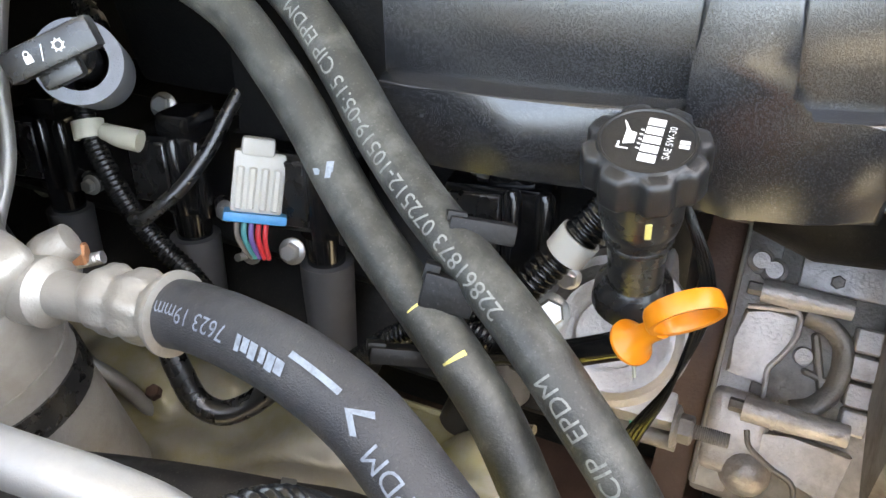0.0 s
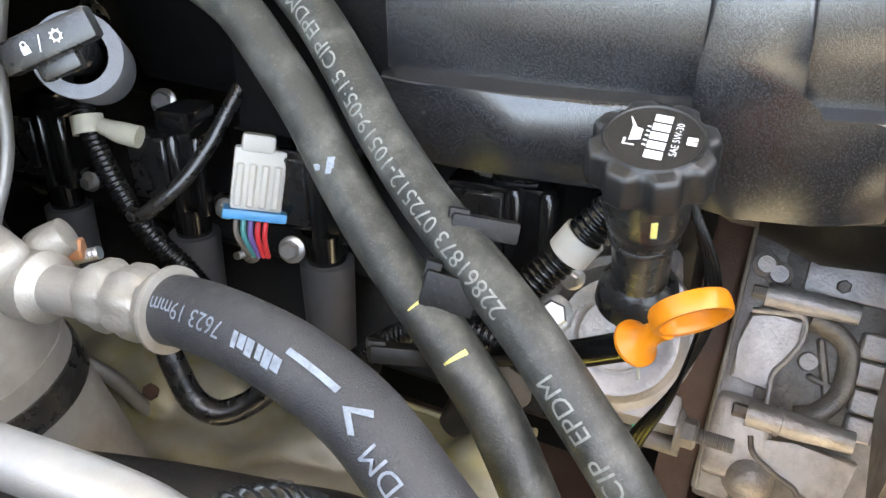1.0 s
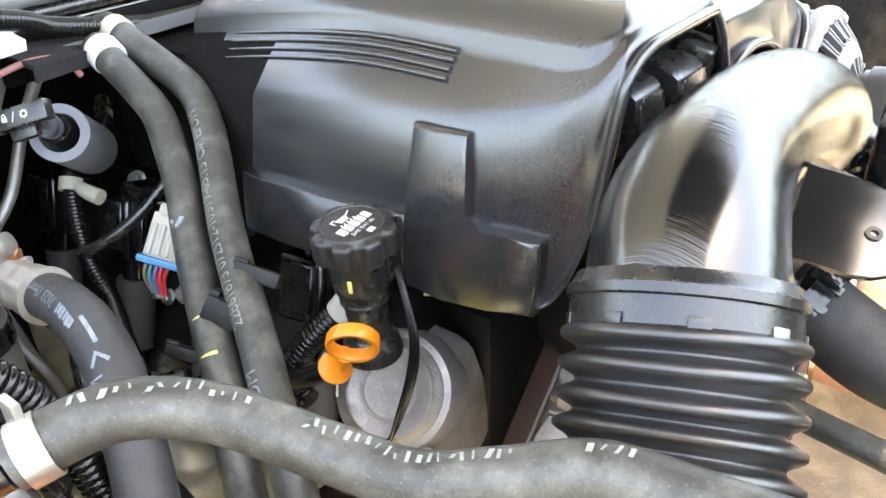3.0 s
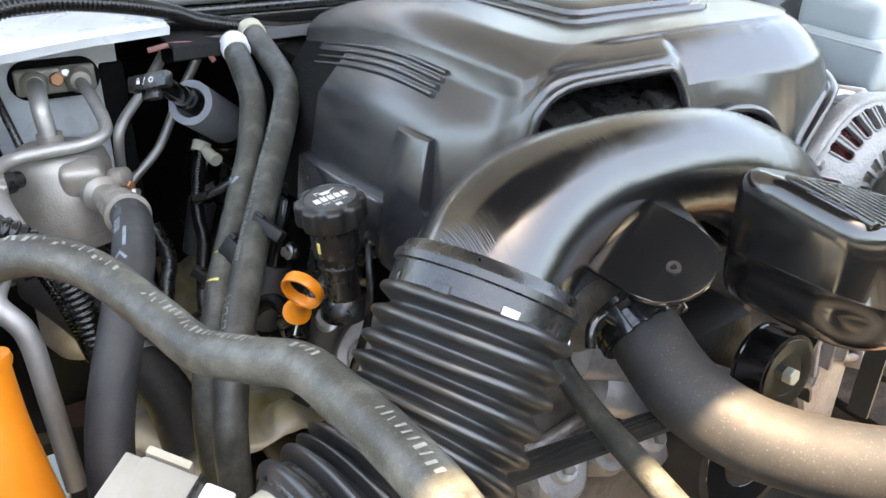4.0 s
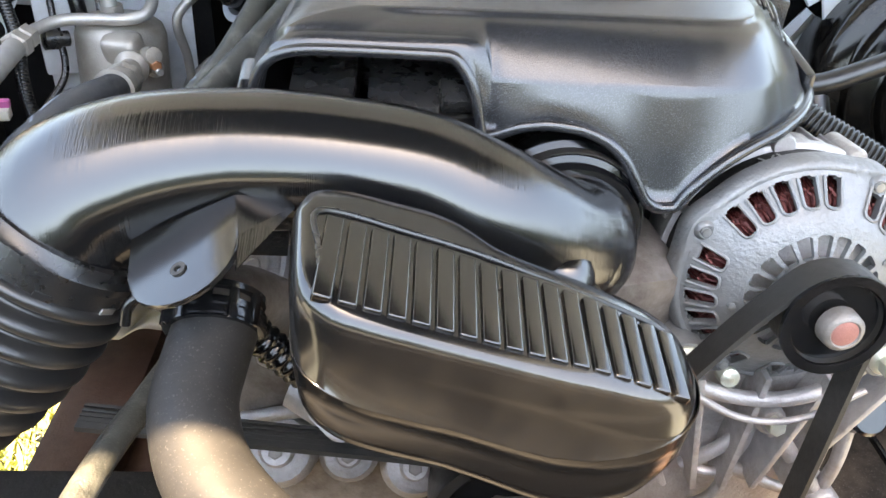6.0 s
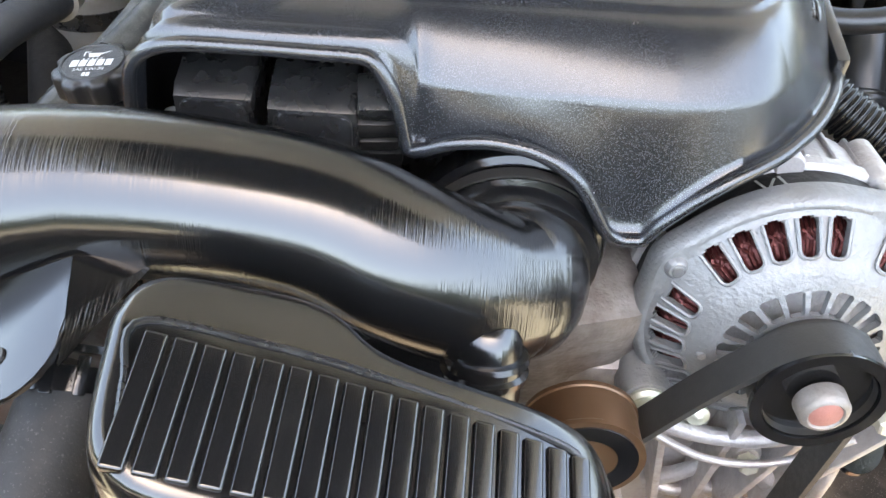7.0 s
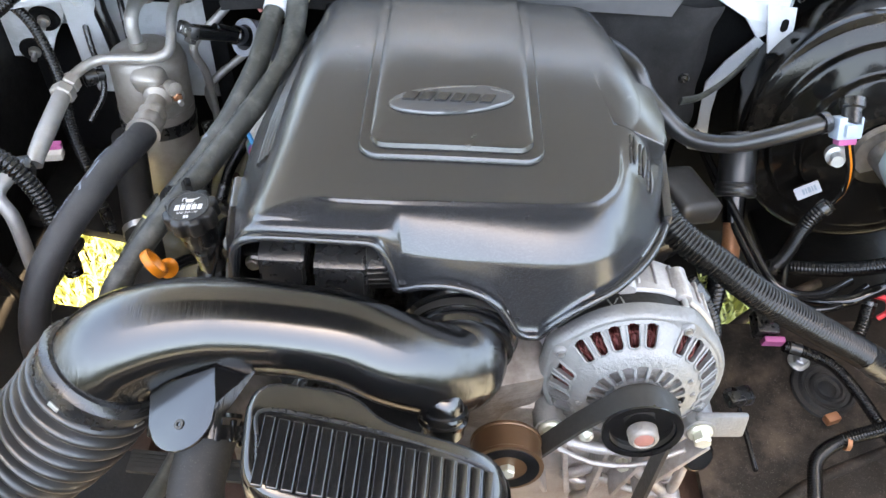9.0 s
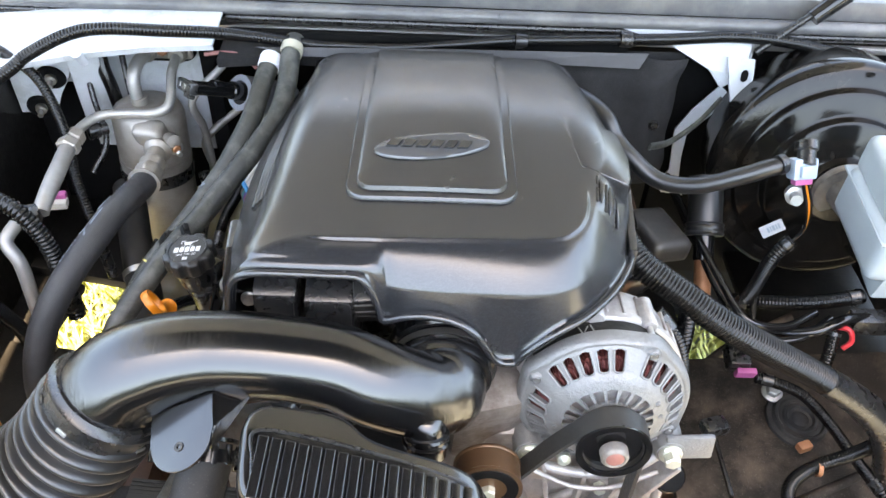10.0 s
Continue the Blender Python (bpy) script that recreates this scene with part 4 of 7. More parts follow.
# tongue-shaped bracket on the tube
bracket = thing("tube_bracket", "black plastic tongue bracket moulded on the intake tube", "bracket", at=(-0.235, -0.29, 1.02))
bx, by = Vector((-0.206, -0.270, 1.050)), Vector((-0.267, -0.277, 1.022))
axx = (bx - by).normalized()
hole = Vector((-0.231, -0.311, 1.028))
nrm = axx.cross((hole - by)).normalized()
nrm = nrm if nrm.z > 0 else -nrm
ayy = nrm.cross(axx)
PM = Matrix.Translation(by) @ Matrix((axx, ayy, nrm)).transposed().to_4x4()
wl = (bx - by).length
tong = [(0, 0.004), (wl, 0.004), (wl, -0.024)] + [(wl / 2 + wl / 2 * math.cos(a), -0.030 - wl / 2 * 0.95 * math.sin(a)) for a in np.linspace(0, math.pi, 15)] + [(0, -0.024)]
part("tongue", plate(tong[::-1], 0.0035, PM, 0.0012), "smooth", bracket)
part("web", ([tuple(PM @ Vector(p)) for p in ((wl, 0.004, 0.003), (wl, -0.030, 0.003), (wl - 0.004, -0.052, 0.0), (wl + 0.030, 0.006, -0.022), (wl - 0.002, 0.004, 0.001), (wl - 0.002, -0.030, 0.001), (wl - 0.006, -0.052, -0.002), (wl + 0.028, 0.010, -0.024))], [(0, 1, 2, 3), (4, 7, 6, 5), (0, 4, 5, 1), (1, 5, 6, 2), (2, 6, 7, 3), (3, 7, 4, 0)]), "tube", bracket, smooth=False)
part("grommet", moved(ring_geo(0.0022, 0.0046, 0.0018, 20), Matrix.Translation(hole) @ PM.to_3x3().to_4x4() @ pose(0, 0, 0.003)), "darksteel", bracket, "small dark steel rivet eye")

# bellows duct between tube and air box
DUCT = [(-0.330, -0.246, 1.000), (-0.345, -0.253, 0.980), (-0.366, -0.262, 0.954), (-0.393, -0.272, 0.928), (-0.428, -0.282, 0.908), (-0.470, -0.290, 0.897)]
bellows = thing("bellows_duct", "black ribbed rubber air bellows", "bellows", at=DUCT[2])
part("bellows_body", corrugated(DUCT, 0.064, 0.010, 0.0168, seg=48, per=12), "bellowsrub", bellows, angle=80)
part("end_cuff", moved(lathe([(0.050, 0), (0.0575, 0), (0.0590, 0.003), (0.0590, 0.014), (0.0575, 0.016), (0.050, 0.017)], 44), aim((-0.452, -0.2865, 0.9015), (-1, -0.18, -0.26))), "plastic", bellows, "plain rubber end cuff")
maf = thing("air_sensor_housing", "black and beige air sensor housing at the bellows", "sensor housing", at=(-0.52, -0.36, 0.90))
part("housing", moved(lathe([(0.04, 0), (0.052, 0), (0.052, 0.02), (0.047, 0.022), (0.047, 0.07), (0.053, 0.072), (0.053, 0.085), (0.04, 0.086)], 40), aim((-0.468, -0.290, 0.897), (-1, -0.15, -0.15))), "tan", maf)
SB = pose(-0.540, -0.222, 0.912, 15, -15, 40)
part("sensor_box", rbox((0.052, 0.040, 0.034), 0.004, m=SB), "greyplastic", maf, "white sensor connector")
part("box_step", rbox((0.040, 0.012, 0.024), 0.002, m=SB @ pose(0.004, 0.024, 0.004)), "greyplastic", maf)
part("box_groove", rbox((0.054, 0.003, 0.030), 0.001, m=SB @ pose(0, -0.018, 0.004)), "plastic", maf)
part("box_lid", rbox((0.050, 0.020, 0.030), 0.003, m=SB @ pose(0.0, -0.031, 0.001)), "paper", maf, "pale grey connector lid")
part("sensor_plug", rbox((0.026, 0.022, 0.022), 0.004, m=SB @ pose(-0.036, -0.004, -0.006)), "plastic", maf)
part("mount_ear", rbox((0.006, 0.030, 0.026), 0.002, m=SB @ pose(0.036, 0.010, -0.010)), "tan", maf)
part("air_box", rbox((0.20, 0.34, 0.22), 0.03, 4, m=pose(-0.665, -0.40, 0.78)), "plastic", label="black plastic air filter box", category="air box")


# ---- resonator box ----
def resonator():
    t = thing("resonator_box", "glossy black ribbed resonator box on the engine front", "resonator", at=(-0.06, -0.34, 0.98))
    pts = [(-0.170, -0.320), (-0.166, -0.302), (-0.152, -0.291), (-0.122, -0.287), (-0.098, -0.285), (-0.080, -0.290), (-0.062, -0.303), (-0.040, -0.309), (-0.010, -0.312), (0.020, -0.313), (0.042, -0.318), (0.052, -0.330), (0.054, -0.350), (0.046, -0.372), (0.026, -0.386), (-0.020, -0.393), (-0.080, -0.394), (-0.130, -0.393), (-0.152, -0.387), (-0.165, -0.370)]
    ol, _ = spline([(*p, 0) for p in pts + pts[:1]], 97)
    ol = ol[:-1, :2]
    c = ol.mean(0)
    def top(x, y):
        return 1.0785 - 0.315 * (x + 0.154) - 0.15 * max(0, -0.326 - y) - 0.25 * max(0, x + 0.02) ** 1.3
    def seam(x):
        return float(np.interp(x, (-0.17, -0.13, -0.084, -0.053, -0.036, -0.01, 0.012, 0.03, 0.055), (1.026, 1.0105, 0.997, 0.985, 0.979, 0.974, 0.975, 0.980, 0.988)))

    def floor_z(x):
        return float(np.interp(x, (-0.17, -0.11, -0.090, -0.061, -0.034, -0.012, 0.015, 0.03, 0.055), (0.988, 0.971, 0.965, 0.951, 0.937, 0.932, 0.934, 0.944, 0.956)))
    rings = []
    for k, dz in ((0.02, 0), (0.3, 0), (0.6, 0), (0.8, 0), (0.90, -0.0005), (0.945, -0.003), (0.975, -0.008), (0.992, -0.015), (1.0, -0.022)):
        q = c + (ol - c) * k
        rings.append([(x, y, top(x, y) + dz) for x, y in q])
    for k, w, dz in ((1.003, 0.0, 0.0008), (1.009, 0.0, 0.0005), (1.009, 0.0, -0.0005), (1.002, 0.0, -0.0008), (0.998, 0.35, 0), (0.985, 0.68, 0), (0.955, 0.88, 0), (0.90, 0.98, 0), (0.75, 1.0, 0), (0.02, 1.0, 0)):
        q = c + (ol - c) * k
        rings.append([(x, y, seam(x) * (1 - w) + floor_z(x) * w + dz) for x, y in q])
    n = len(ol)
    v = [p for r in rings for p in r]
    f = [(i * n + j, i * n + (j + 1) % n, (i + 1) * n + (j + 1) % n, (i + 1) * n + j) for i in range(len(rings) - 1) for j in range(n)]
    part("box", (v, f), "smooth", t, angle=60)
    part("recess_frame", sweep([(x, y, top(x, y) + 0.0005) for x, y in ((-0.149, -0.376), (-0.153, -0.350), (-0.154, -0.324), (-0.110, -0.320), (-0.060, -0.322), (0.020, -0.330), (0.036, -0.338), (0.036, -0.360))], 0.0016, n=60, seg=8), "plastic", t)
    for k in range(17):
        u = k / 16
        x0 = -0.148 + 0.181 * u
        y1 = -0.327 - 0.010 * max(0, u - 0.3)
        y0 = -0.384 + 0.010 * max(0, u - 0.6)
        ym = (y0 + y1) / 2
        tilt = math.degrees(math.atan2(top(x0, y1) - top(x0, y0), y1 - y0))
        part("rib", rbox_geo((0.0094, y1 - y0, 0.006), 0.0016, 3, pose(x0, ym, top(x0, ym) - 0.0008, tilt, 17.5, 0)), "smooth", t)
    return t


resonator()


# ---- alternator ----
def alternator():
    AX = aim((0.189, -0.222, 0.957), (0, -1, 0.10))
    AX = Matrix.Translation((0.189, -0.222, 0.957)) @ pose(0, 0, 0, 84, 0, 0)     # local z to the front, local y up
    t = thing("alternator", "bright cast aluminium alternator with slotted housing", "alternator", m=AX)
    P = lambda nm, g, mt, par=t, lb="", **k: part(nm, moved(g, AX) if isinstance(g, tuple) else g, mt, par, lb, **k)
    # slotted front shell: a revolved wall with windows left open, then thickened; lobed where the through bolts sit
    NS, SUB, NV = 28, 18, 20
    pitch = 360 / NS
    BOSS = (63.0, 154.0, 243.0, 334.0)
    prof = [(0.018, 0.0042), (0.0325, 0.0008), (0.0335, 0.0006), (0.0345, 0.0003), (0.0470, -0.0030), (0.0482, -0.0034), (0.0492, -0.0037), (0.0570, -0.0060), (0.0625, -0.0092), (0.0655, -0.0122), (0.0664, -0.0131), (0.0675, -0.0140), (0.0720, -0.0173), (0.0780, -0.0220), (0.0825, -0.0255), (0.0835, -0.0264), (0.0845, -0.0272), (0.0853, -0.0279), (0.0880, -0.0295), (0.0905, -0.0292), (0.0922, -0.0300), (0.0938, -0.0325), (0.0952, -0.0355), (0.0958, -0.0390), (0.0958, -0.0460)]
    blocked = (3, 9, 17, 23)
    short = (2, 10, 16, 24)
    bm = bmesh.new()
    turn = radians(100.3 - pitch * 5.5)

    def lobe(r, a):
        k = max(0.0, min(1.0, (r - 0.082) / 0.010))
        return r * (1 + 0.050 * k * max(math.exp(-((math.degrees(a) - b + 180) % 360 - 180) ** 2 / 90) for b in BOSS))
    angs = [turn + 2 * math.pi * j / (NS * SUB) for j in range(NS * SUB)]
    rows = [[bm.verts.new((lobe(r, a) * math.cos(a), lobe(r, a) * math.sin(a), h)) for a in angs] for r, h in prof]
    for i in range(len(prof) - 1):
        for j in range(NS * SUB):
            sec, q = divmod(j, SUB)
            gap = False
            if sec not in blocked and 9 <= i <= 16:
                e = {9: 3, 10: 1, 15: 1, 16: 3}.get(i, 0)
                gap = 3 + e <= q <= 14 - e and not (sec in short and i > 13)
            if 2 <= i <= 5:
                u = j % (NS * SUB / NV)
                gap = 5 <= u <= 20 if i in (2, 5) else 3 <= u <= 22
            if not gap:
                jj = (j + 1) % (NS * SUB)
                bm.faces.new((rows[i][j], rows[i][jj], rows[i + 1][jj], rows[i + 1][j]))
    bmesh.ops.recalc_face_normals(bm, faces=bm.faces[:])
    bmesh.ops.solidify(bm, geom=bm.faces[:], thickness=0.0045)
    bmesh.ops.transform(bm, matrix=AX, verts=bm.verts[:])
    part("front_shell", bm, "altcast", t, angle=35)
    # raised borders round the slots
    for sec in range(NS):
        if sec in blocked:
            continue
        a0 = turn + radians(pitch * (sec + 0.5))
        m = Matrix.Rotation(a0, 4, "Z")
        w = lambda r: r * radians(pitch) * 0.36
        rim_pts = [(0.0850, -w(0.082), -0.0262), (0.0760, -w(0.076), -0.0195), (0.0680, -w(0.066), -0.0135), (0.0662, 0, -0.0120), (0.0680, w(0.066), -0.0135), (0.0760, w(0.076), -0.0195), (0.0850, w(0.082), -0.0262)]
        P("slot_border", moved(sweep(rim_pts, 0.0013, n=28, seg=6), m), "altcast")
    P("fan_disc", lathe([(0.012, -0.010), (0.052, -0.013), (0.052, -0.016), (0.012, -0.013)], 48), "alu", lb="grey cooling fan behind the slots")
    for k in range(4):
        a = radians(BOSS[k] + (-34, 38, -30, 34)[k])
        P("face_pad", moved(lathe([(0.001, 0.0), (0.0028, -0.0004), (0.0036, -0.010), (0.001, -0.010)], 12), pose(0.0570 * math.cos(a), 0.0570 * math.sin(a), -0.004)), "altcast")
    # through bolts, their bosses and the dark stator between the shells
    for a in BOSS:
        x, y = math.cos(radians(a)), math.sin(radians(a))
        boss = P("boss", moved(lathe([(0.0025, -0.0260), (0.0052, -0.0255), (0.0075, -0.0275), (0.0084, -0.032), (0.0092, -0.0460), (0.004, -0.0460)], 20), pose(0.0875 * x, 0.0875 * y, 0)), "altcast")
        part("boss_screw", moved(lathe([(0.0005, -0.0236), (0.0034, -0.0238), (0.0036, -0.0270), (0.001, -0.0275)], 14), AX @ pose(0.0875 * x, 0.0875 * y, 0)), "steel", boss)
        P("through_bolt", moved(sweep([(0, 0, -0.044), (0, 0, -0.070)], 0.0036, n=4, seg=10), pose(0.0930 * x, 0.0930 * y, 0)), "steel")
    P("winding", lathe([(0.052, -0.016), (0.066, -0.022), (0.075, -0.029), (0.0790, -0.038), (0.0790, -0.066), (0.052, -0.066)], 64), "copper", lb="dark red lacquered copper windings")
    coils = []
    for k in range(150):
        m = Matrix.Rotation(2 * math.pi * k / 150, 4, "Z")
        lean = 0.004 if k % 2 else -0.003
        coils.append(moved(sweep([(0.056, lean, -0.0165), (0.067, -lean, -0.0215), (0.0765, lean, -0.0295), (0.0800, -0.002, -0.054)], 0.0014, n=7, seg=5), m))
    P("winding_wire", join(*coils), "copper", kind="stuff")
    P("stator", lathe([(0.05, -0.042), (0.0905, -0.042), (0.0905, -0.072), (0.05, -0.072)], 72), "dark", lb="dark laminated stator ring")
    for k, (a, l, sk) in enumerate(((112, 0.012, 20), (108, 0.009, -30), (104, 0.011, 15))):
        m = Matrix.Rotation(radians(a), 4, "Z") @ pose(0.0906, 0, -0.056, 0, 90, 0) @ Matrix.Rotation(radians(sk), 4, "Z")
        P("paint_mark", rbox_geo((l, 0.0016, 0.0005), 0.0001, 1, m), "print", lb="white paint stroke")
    P("rear_shell", lathe([(0.05, -0.066), (0.0915, -0.066), (0.0945, -0.068), (0.0950, -0.075), (0.0920, -0.077), (0.0920, -0.102), (0.087, -0.122), (0.064, -0.134), (0.02, -0.136)], 72), "alu")
    for a in range(20, 170, 12):
        P("rear_rib", rbox_geo((0.006, 0.0035, 0.036), 0.001, 1, Matrix.Rotation(radians(a), 4, "Z") @ pose(0.0920, 0, -0.094)), "alu")
    for a in (BOSS[0], 100):
        P("rear_lug", moved(lathe([(0.003, -0.064), (0.008, -0.064), (0.0095, -0.067), (0.0095, -0.105), (0.003, -0.107)], 20), pose(0.0930 * math.cos(radians(a)), 0.0930 * math.sin(radians(a)), 0)), "alu")
    # mounting ears
    for x, y, w in ((-0.077, -0.066, 1), (0.083, -0.061, -1)):
        ear = P("mounting_ear", moved(lathe([(0.005, 0.003), (0.0165, 0.003), (0.018, 0.0), (0.019, -0.04), (0.01, -0.04)], 24), pose(x, y, -0.016)), "altcast")
        b = part("bolt", moved(lathe([(0.002, 0.003), (0.0135, 0.003), (0.0135, 0.0055), (0.011, 0.008), (0.002, 0.008)], 24), AX @ pose(x, y, -0.016)), "boltyel", ear, "pale zinc flange bolt")
        part("bolt_head", moved(hexa(0.0098, 0.013), AX @ pose(x, y, -0.010, 0, 0, 12)), "boltyel", t, angle=20)
    P("ear_plate", rbox_geo((0.055, 0.036, 0.008), 0.004, 2, pose(0.104, -0.054, -0.018, 0, 0, 4)), "altcast")
    # pulley
    pul = P("pulley", lathe([(0.030, 0.024), (0.0315, 0.036), (0.033, 0.034), (0.033, 0.030), (0.0365, 0.030), (0.0365, 0.006), (0.032, 0.005), (0.010, 0.005)], 56), "darksteel", lb="black ribbed pulley")
    part("pulley_face", moved(ring_geo(0.0325, 0.0395, 0.004, 56), AX @ pose(0, 0, 0.034)), "gloss", pul)
    part("pulley_dish", moved(lathe([(0.003, 0.030), (0.031, 0.031), (0.0325, 0.036), (0.0326, 0.028), (0.003, 0.027)], 48), AX), "gloss", pul)
    part("shaft_nut", moved(lathe([(0.009, 0.046), (0.0105, 0.048), (0.0125, 0.0475), (0.0145, 0.045), (0.0150, 0.035), (0.002, 0.034)], 32), AX), "dirty", pul, "bright shaft nut")
    part("shaft_end", moved(lathe([(0.001, 0.0478), (0.0075, 0.0478), (0.0095, 0.0468), (0.001, 0.045)], 24), AX), "rustred", pul, "rusty red shaft end")
    return t, AX


_, AX = alternator()

# drive belt: a flat band from the alternator pulley down to the idler and below
def band(points, width, thick, direction=(0, -1, 0.1)):
    w = Vector(direction).normalized()
    path, _ = spline(points, 40)
    tan, _, _ = frames(path)
    v, f = [], []
    for p, t in zip(path, tan):
        nn = Vector(t).cross(w).normalized()
        for a, b in ((-.5, -.5), (.5, -.5), (.5, .5), (-.5, .5)):
            v.append(tuple(Vector(p) + w * (a * width) + nn * (b * thick)))
    for i in range(len(path) - 1):
        f += [(i * 4 + j, i * 4 + (j + 1) % 4, i * 4 + 4 + (j + 1) % 4, i * 4 + 4 + j) for j in range(4)]
    f += [(0, 1, 2, 3), (len(v) - 4, len(v) - 1, len(v) - 2, len(v) - 3)]
    return v, f


pc = Vector((0.189, -0.242, 0.959))
arc = [tuple(pc + Vector((0.0385 * math.cos(radians(a)), 0, 0.0385 * math.sin(radians(a))))) for a in range(-2, 146, 12)]
RUN = [(0.224, -0.242, 0.68), (0.2255, -0.242, 0.80), (0.2253, -0.242, 0.92)] + arc + [(0.130, -0.242, 0.945), (0.088, -0.246, 0.885), (0.050, -0.250, 0.835)]
db = thing("drive_belt", "black ribbed rubber drive belt round the pulleys", "drive belt", at=RUN[0])
part("belt_band", band(RUN, 0.024, 0.004), "belt", db, smooth=True, angle=50)
LOWER = [(-0.330, -0.262, 0.868), (-0.20, -0.262, 0.851), (-0.10, -0.262, 0.838), (0.0, -0.262, 0.822), (0.045, -0.258, 0.806), (0.060, -0.255, 0.780)]
part("belt_band", band(LOWER, 0.026, 0.004), "belt", db, smooth=True, angle=50)
for k in range(5):
    part("belt_rib", band([(x, y + 0.0095 - 0.0048 * k, z + 0.0022) for x, y, z in LOWER[:5]], 0.0026, 0.0012), "belt", db, angle=50)


def pulley(name, at, r, w, material, label, direction=(0, -1, 0.1), face="gloss"):
    m = aim(at, direction)
    t = thing(name, label, "pulley", m=m)
    part("rim", moved(lathe([(r * 0.55, w / 2), (r * 0.9, w / 2), (r * 1.03, w / 2), (r * 1.03, w / 2 - 0.003), (r, w / 2 - 0.004), (r, -w / 2 + 0.004), (r * 1.03, -w / 2 + 0.003), (r * 1.03, -w / 2), (r * 0.5, -w / 2)], 48), m), material, t)
    part("web", moved(lathe([(0.003, w / 2 - 0.004), (r * 0.5, w / 2 - 0.005), (r * 0.56, w / 2 + 0.0005), (r * 0.9, w / 2 + 0.001), (r * 0.94, w / 2 - 0.004)], 40), m), face, t)
    part("bolt_head", moved(hexa(0.008, 0.012), m @ pose(0, 0, w / 2 - 0.004)), "boltyel", t, angle=20)
    return t


pulley("idler_pulley", (0.062, -0.258, 0.905), 0.036, 0.032, "brown", "bronze-brown idler pulley with pale bolt")
pulley("crank_pulley", (-0.005, -0.235, 0.745), 0.075, 0.05, "darksteel", "black ribbed lower pulley")
pulley("tensioner_pulley", (-0.025, -0.270, 0.855), 0.036, 0.03, "gloss", "black tensioner pulley below the resonator")

# alternator bracket and front casting
casting = thing("front_casting", "grey cast aluminium accessory bracket with ribs", "bracket", at=(0.15, -0.16, 0.7))
part("plate", rbox((0.22, 0.05, 0.15), 0.012, m=pose(0.155, -0.165, 0.825, 6)), "alu", casting)
part("shoulder", rbox((0.09, 0.09, 0.12), 0.02, m=pose(0.055, -0.155, 0.905, 10, 0, 15)), "dirty", casting)
part("lower_body", rbox((0.24, 0.08, 0.22), 0.02, m=pose(0.17, -0.15, 0.68)), "alu", casting)
for k in range(5):
    part("rib", rbox((0.006, 0.05, 0.13), 0.002, m=pose(0.10 + 0.04 * k, -0.195, 0.81, 0, -22 + 12 * k)), "alu", casting)
part("stud", moved(lathe([(0.002, 0), (0.008, 0), (0.008, 0.012), (0.005, 0.013), (0.002, 0.016)], 16), aim((0.155, -0.20, 0.865), (0, -1, 0.3))), "boltyel", casting)
part("sensor_cap", moved(lathe([(0.004, 0), (0.020, 0), (0.020, 0.018), (0.017, 0.021), (0.004, 0.021)], 28), aim((0.288, -0.19, 0.815), (0.1, -0.8, 0.6))), "gloss", casting, "small black cap with white marks")
# these two castings are near-black: the shade between tube and resonator is in their colour
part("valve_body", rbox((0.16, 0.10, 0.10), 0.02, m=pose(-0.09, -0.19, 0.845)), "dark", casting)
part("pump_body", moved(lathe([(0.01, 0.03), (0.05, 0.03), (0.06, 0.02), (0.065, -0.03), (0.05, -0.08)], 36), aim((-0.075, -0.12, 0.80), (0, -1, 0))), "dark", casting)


# cast arms behind the resonator, and webs of the bracket below the alternator
arm = thing("thermostat_housing", "grey cast aluminium thermostat housing behind the radiator hose", "housing", at=(-0.13, -0.22, 0.86))
part("arm", sweep([(-0.205, -0.215, 0.905), (-0.160, -0.232, 0.897), (-0.118, -0.238, 0.872), (-0.078, -0.238, 0.838), (-0.045, -0.230, 0.815)], [0.022, 0.024, 0.020, 0.019, 0.024], n=40, seg=20, oval=(1.15, 0.8)), "alu", arm)
part("lower_lobe", sweep([(-0.185, -0.215, 0.862), (-0.150, -0.228, 0.850), (-0.100, -0.226, 0.812)], [0.022, 0.026, 0.020], n=24, seg=18), "alu", arm)
part("flange", plate(rounded(0.075, 0.050, 0.016), 0.008, aim((-0.140, -0.246, 0.884), (0.2, -0.75, 0.6), 35), 0.002), "alu", arm)
for x, y, z in ((-0.166, -0.243, 0.902), (-0.116, -0.252, 0.866)):
    part("bolt", moved(hexa(0.0068, 0.009), aim((x, y, z), (0.2, -0.75, 0.6))), "dirty", arm, angle=20)
part("sensor", moved(lathe([(0.003, 0), (0.010, 0), (0.010, 0.014), (0.007, 0.016), (0.007, 0.030), (0.003, 0.031)], 18), aim((-0.170, -0.225, 0.918), (0.2, -0.6, 0.75))), "plastic", arm, "black coolant sensor")
part("sensor_plug", rbox((0.018, 0.024, 0.016), 0.003, m=pose(-0.163, -0.247, 0.942, 35, 0, -15)), "plastic", arm)
for x, z, r in ((-0.206, 0.776, 0.034), (-0.147, 0.772, 0.026), (-0.091, 0.758, 0.030)):
    lump = part("cover_boss", moved(lathe([(0.003, 0.012), (r * 0.35, 0.012), (r * 0.45, 0.006), (r * 0.8, 0.004), (r, -0.004), (r * 1.05, -0.05), (0.01, -0.05)], 28), aim((x, -0.205, z), (0, -0.8, 0.6))), "alu", arm)
    part("bolt", moved(hexa(0.0062, 0.008), aim((x, -0.213, z + 0.006), (0, -0.8, 0.6))), "dirty", lump, angle=20)
part("cover_wall", rbox((0.30, 0.030, 0.24), 0.012, 2, m=pose(-0.105, -0.175, 0.745)), "dirty", arm)
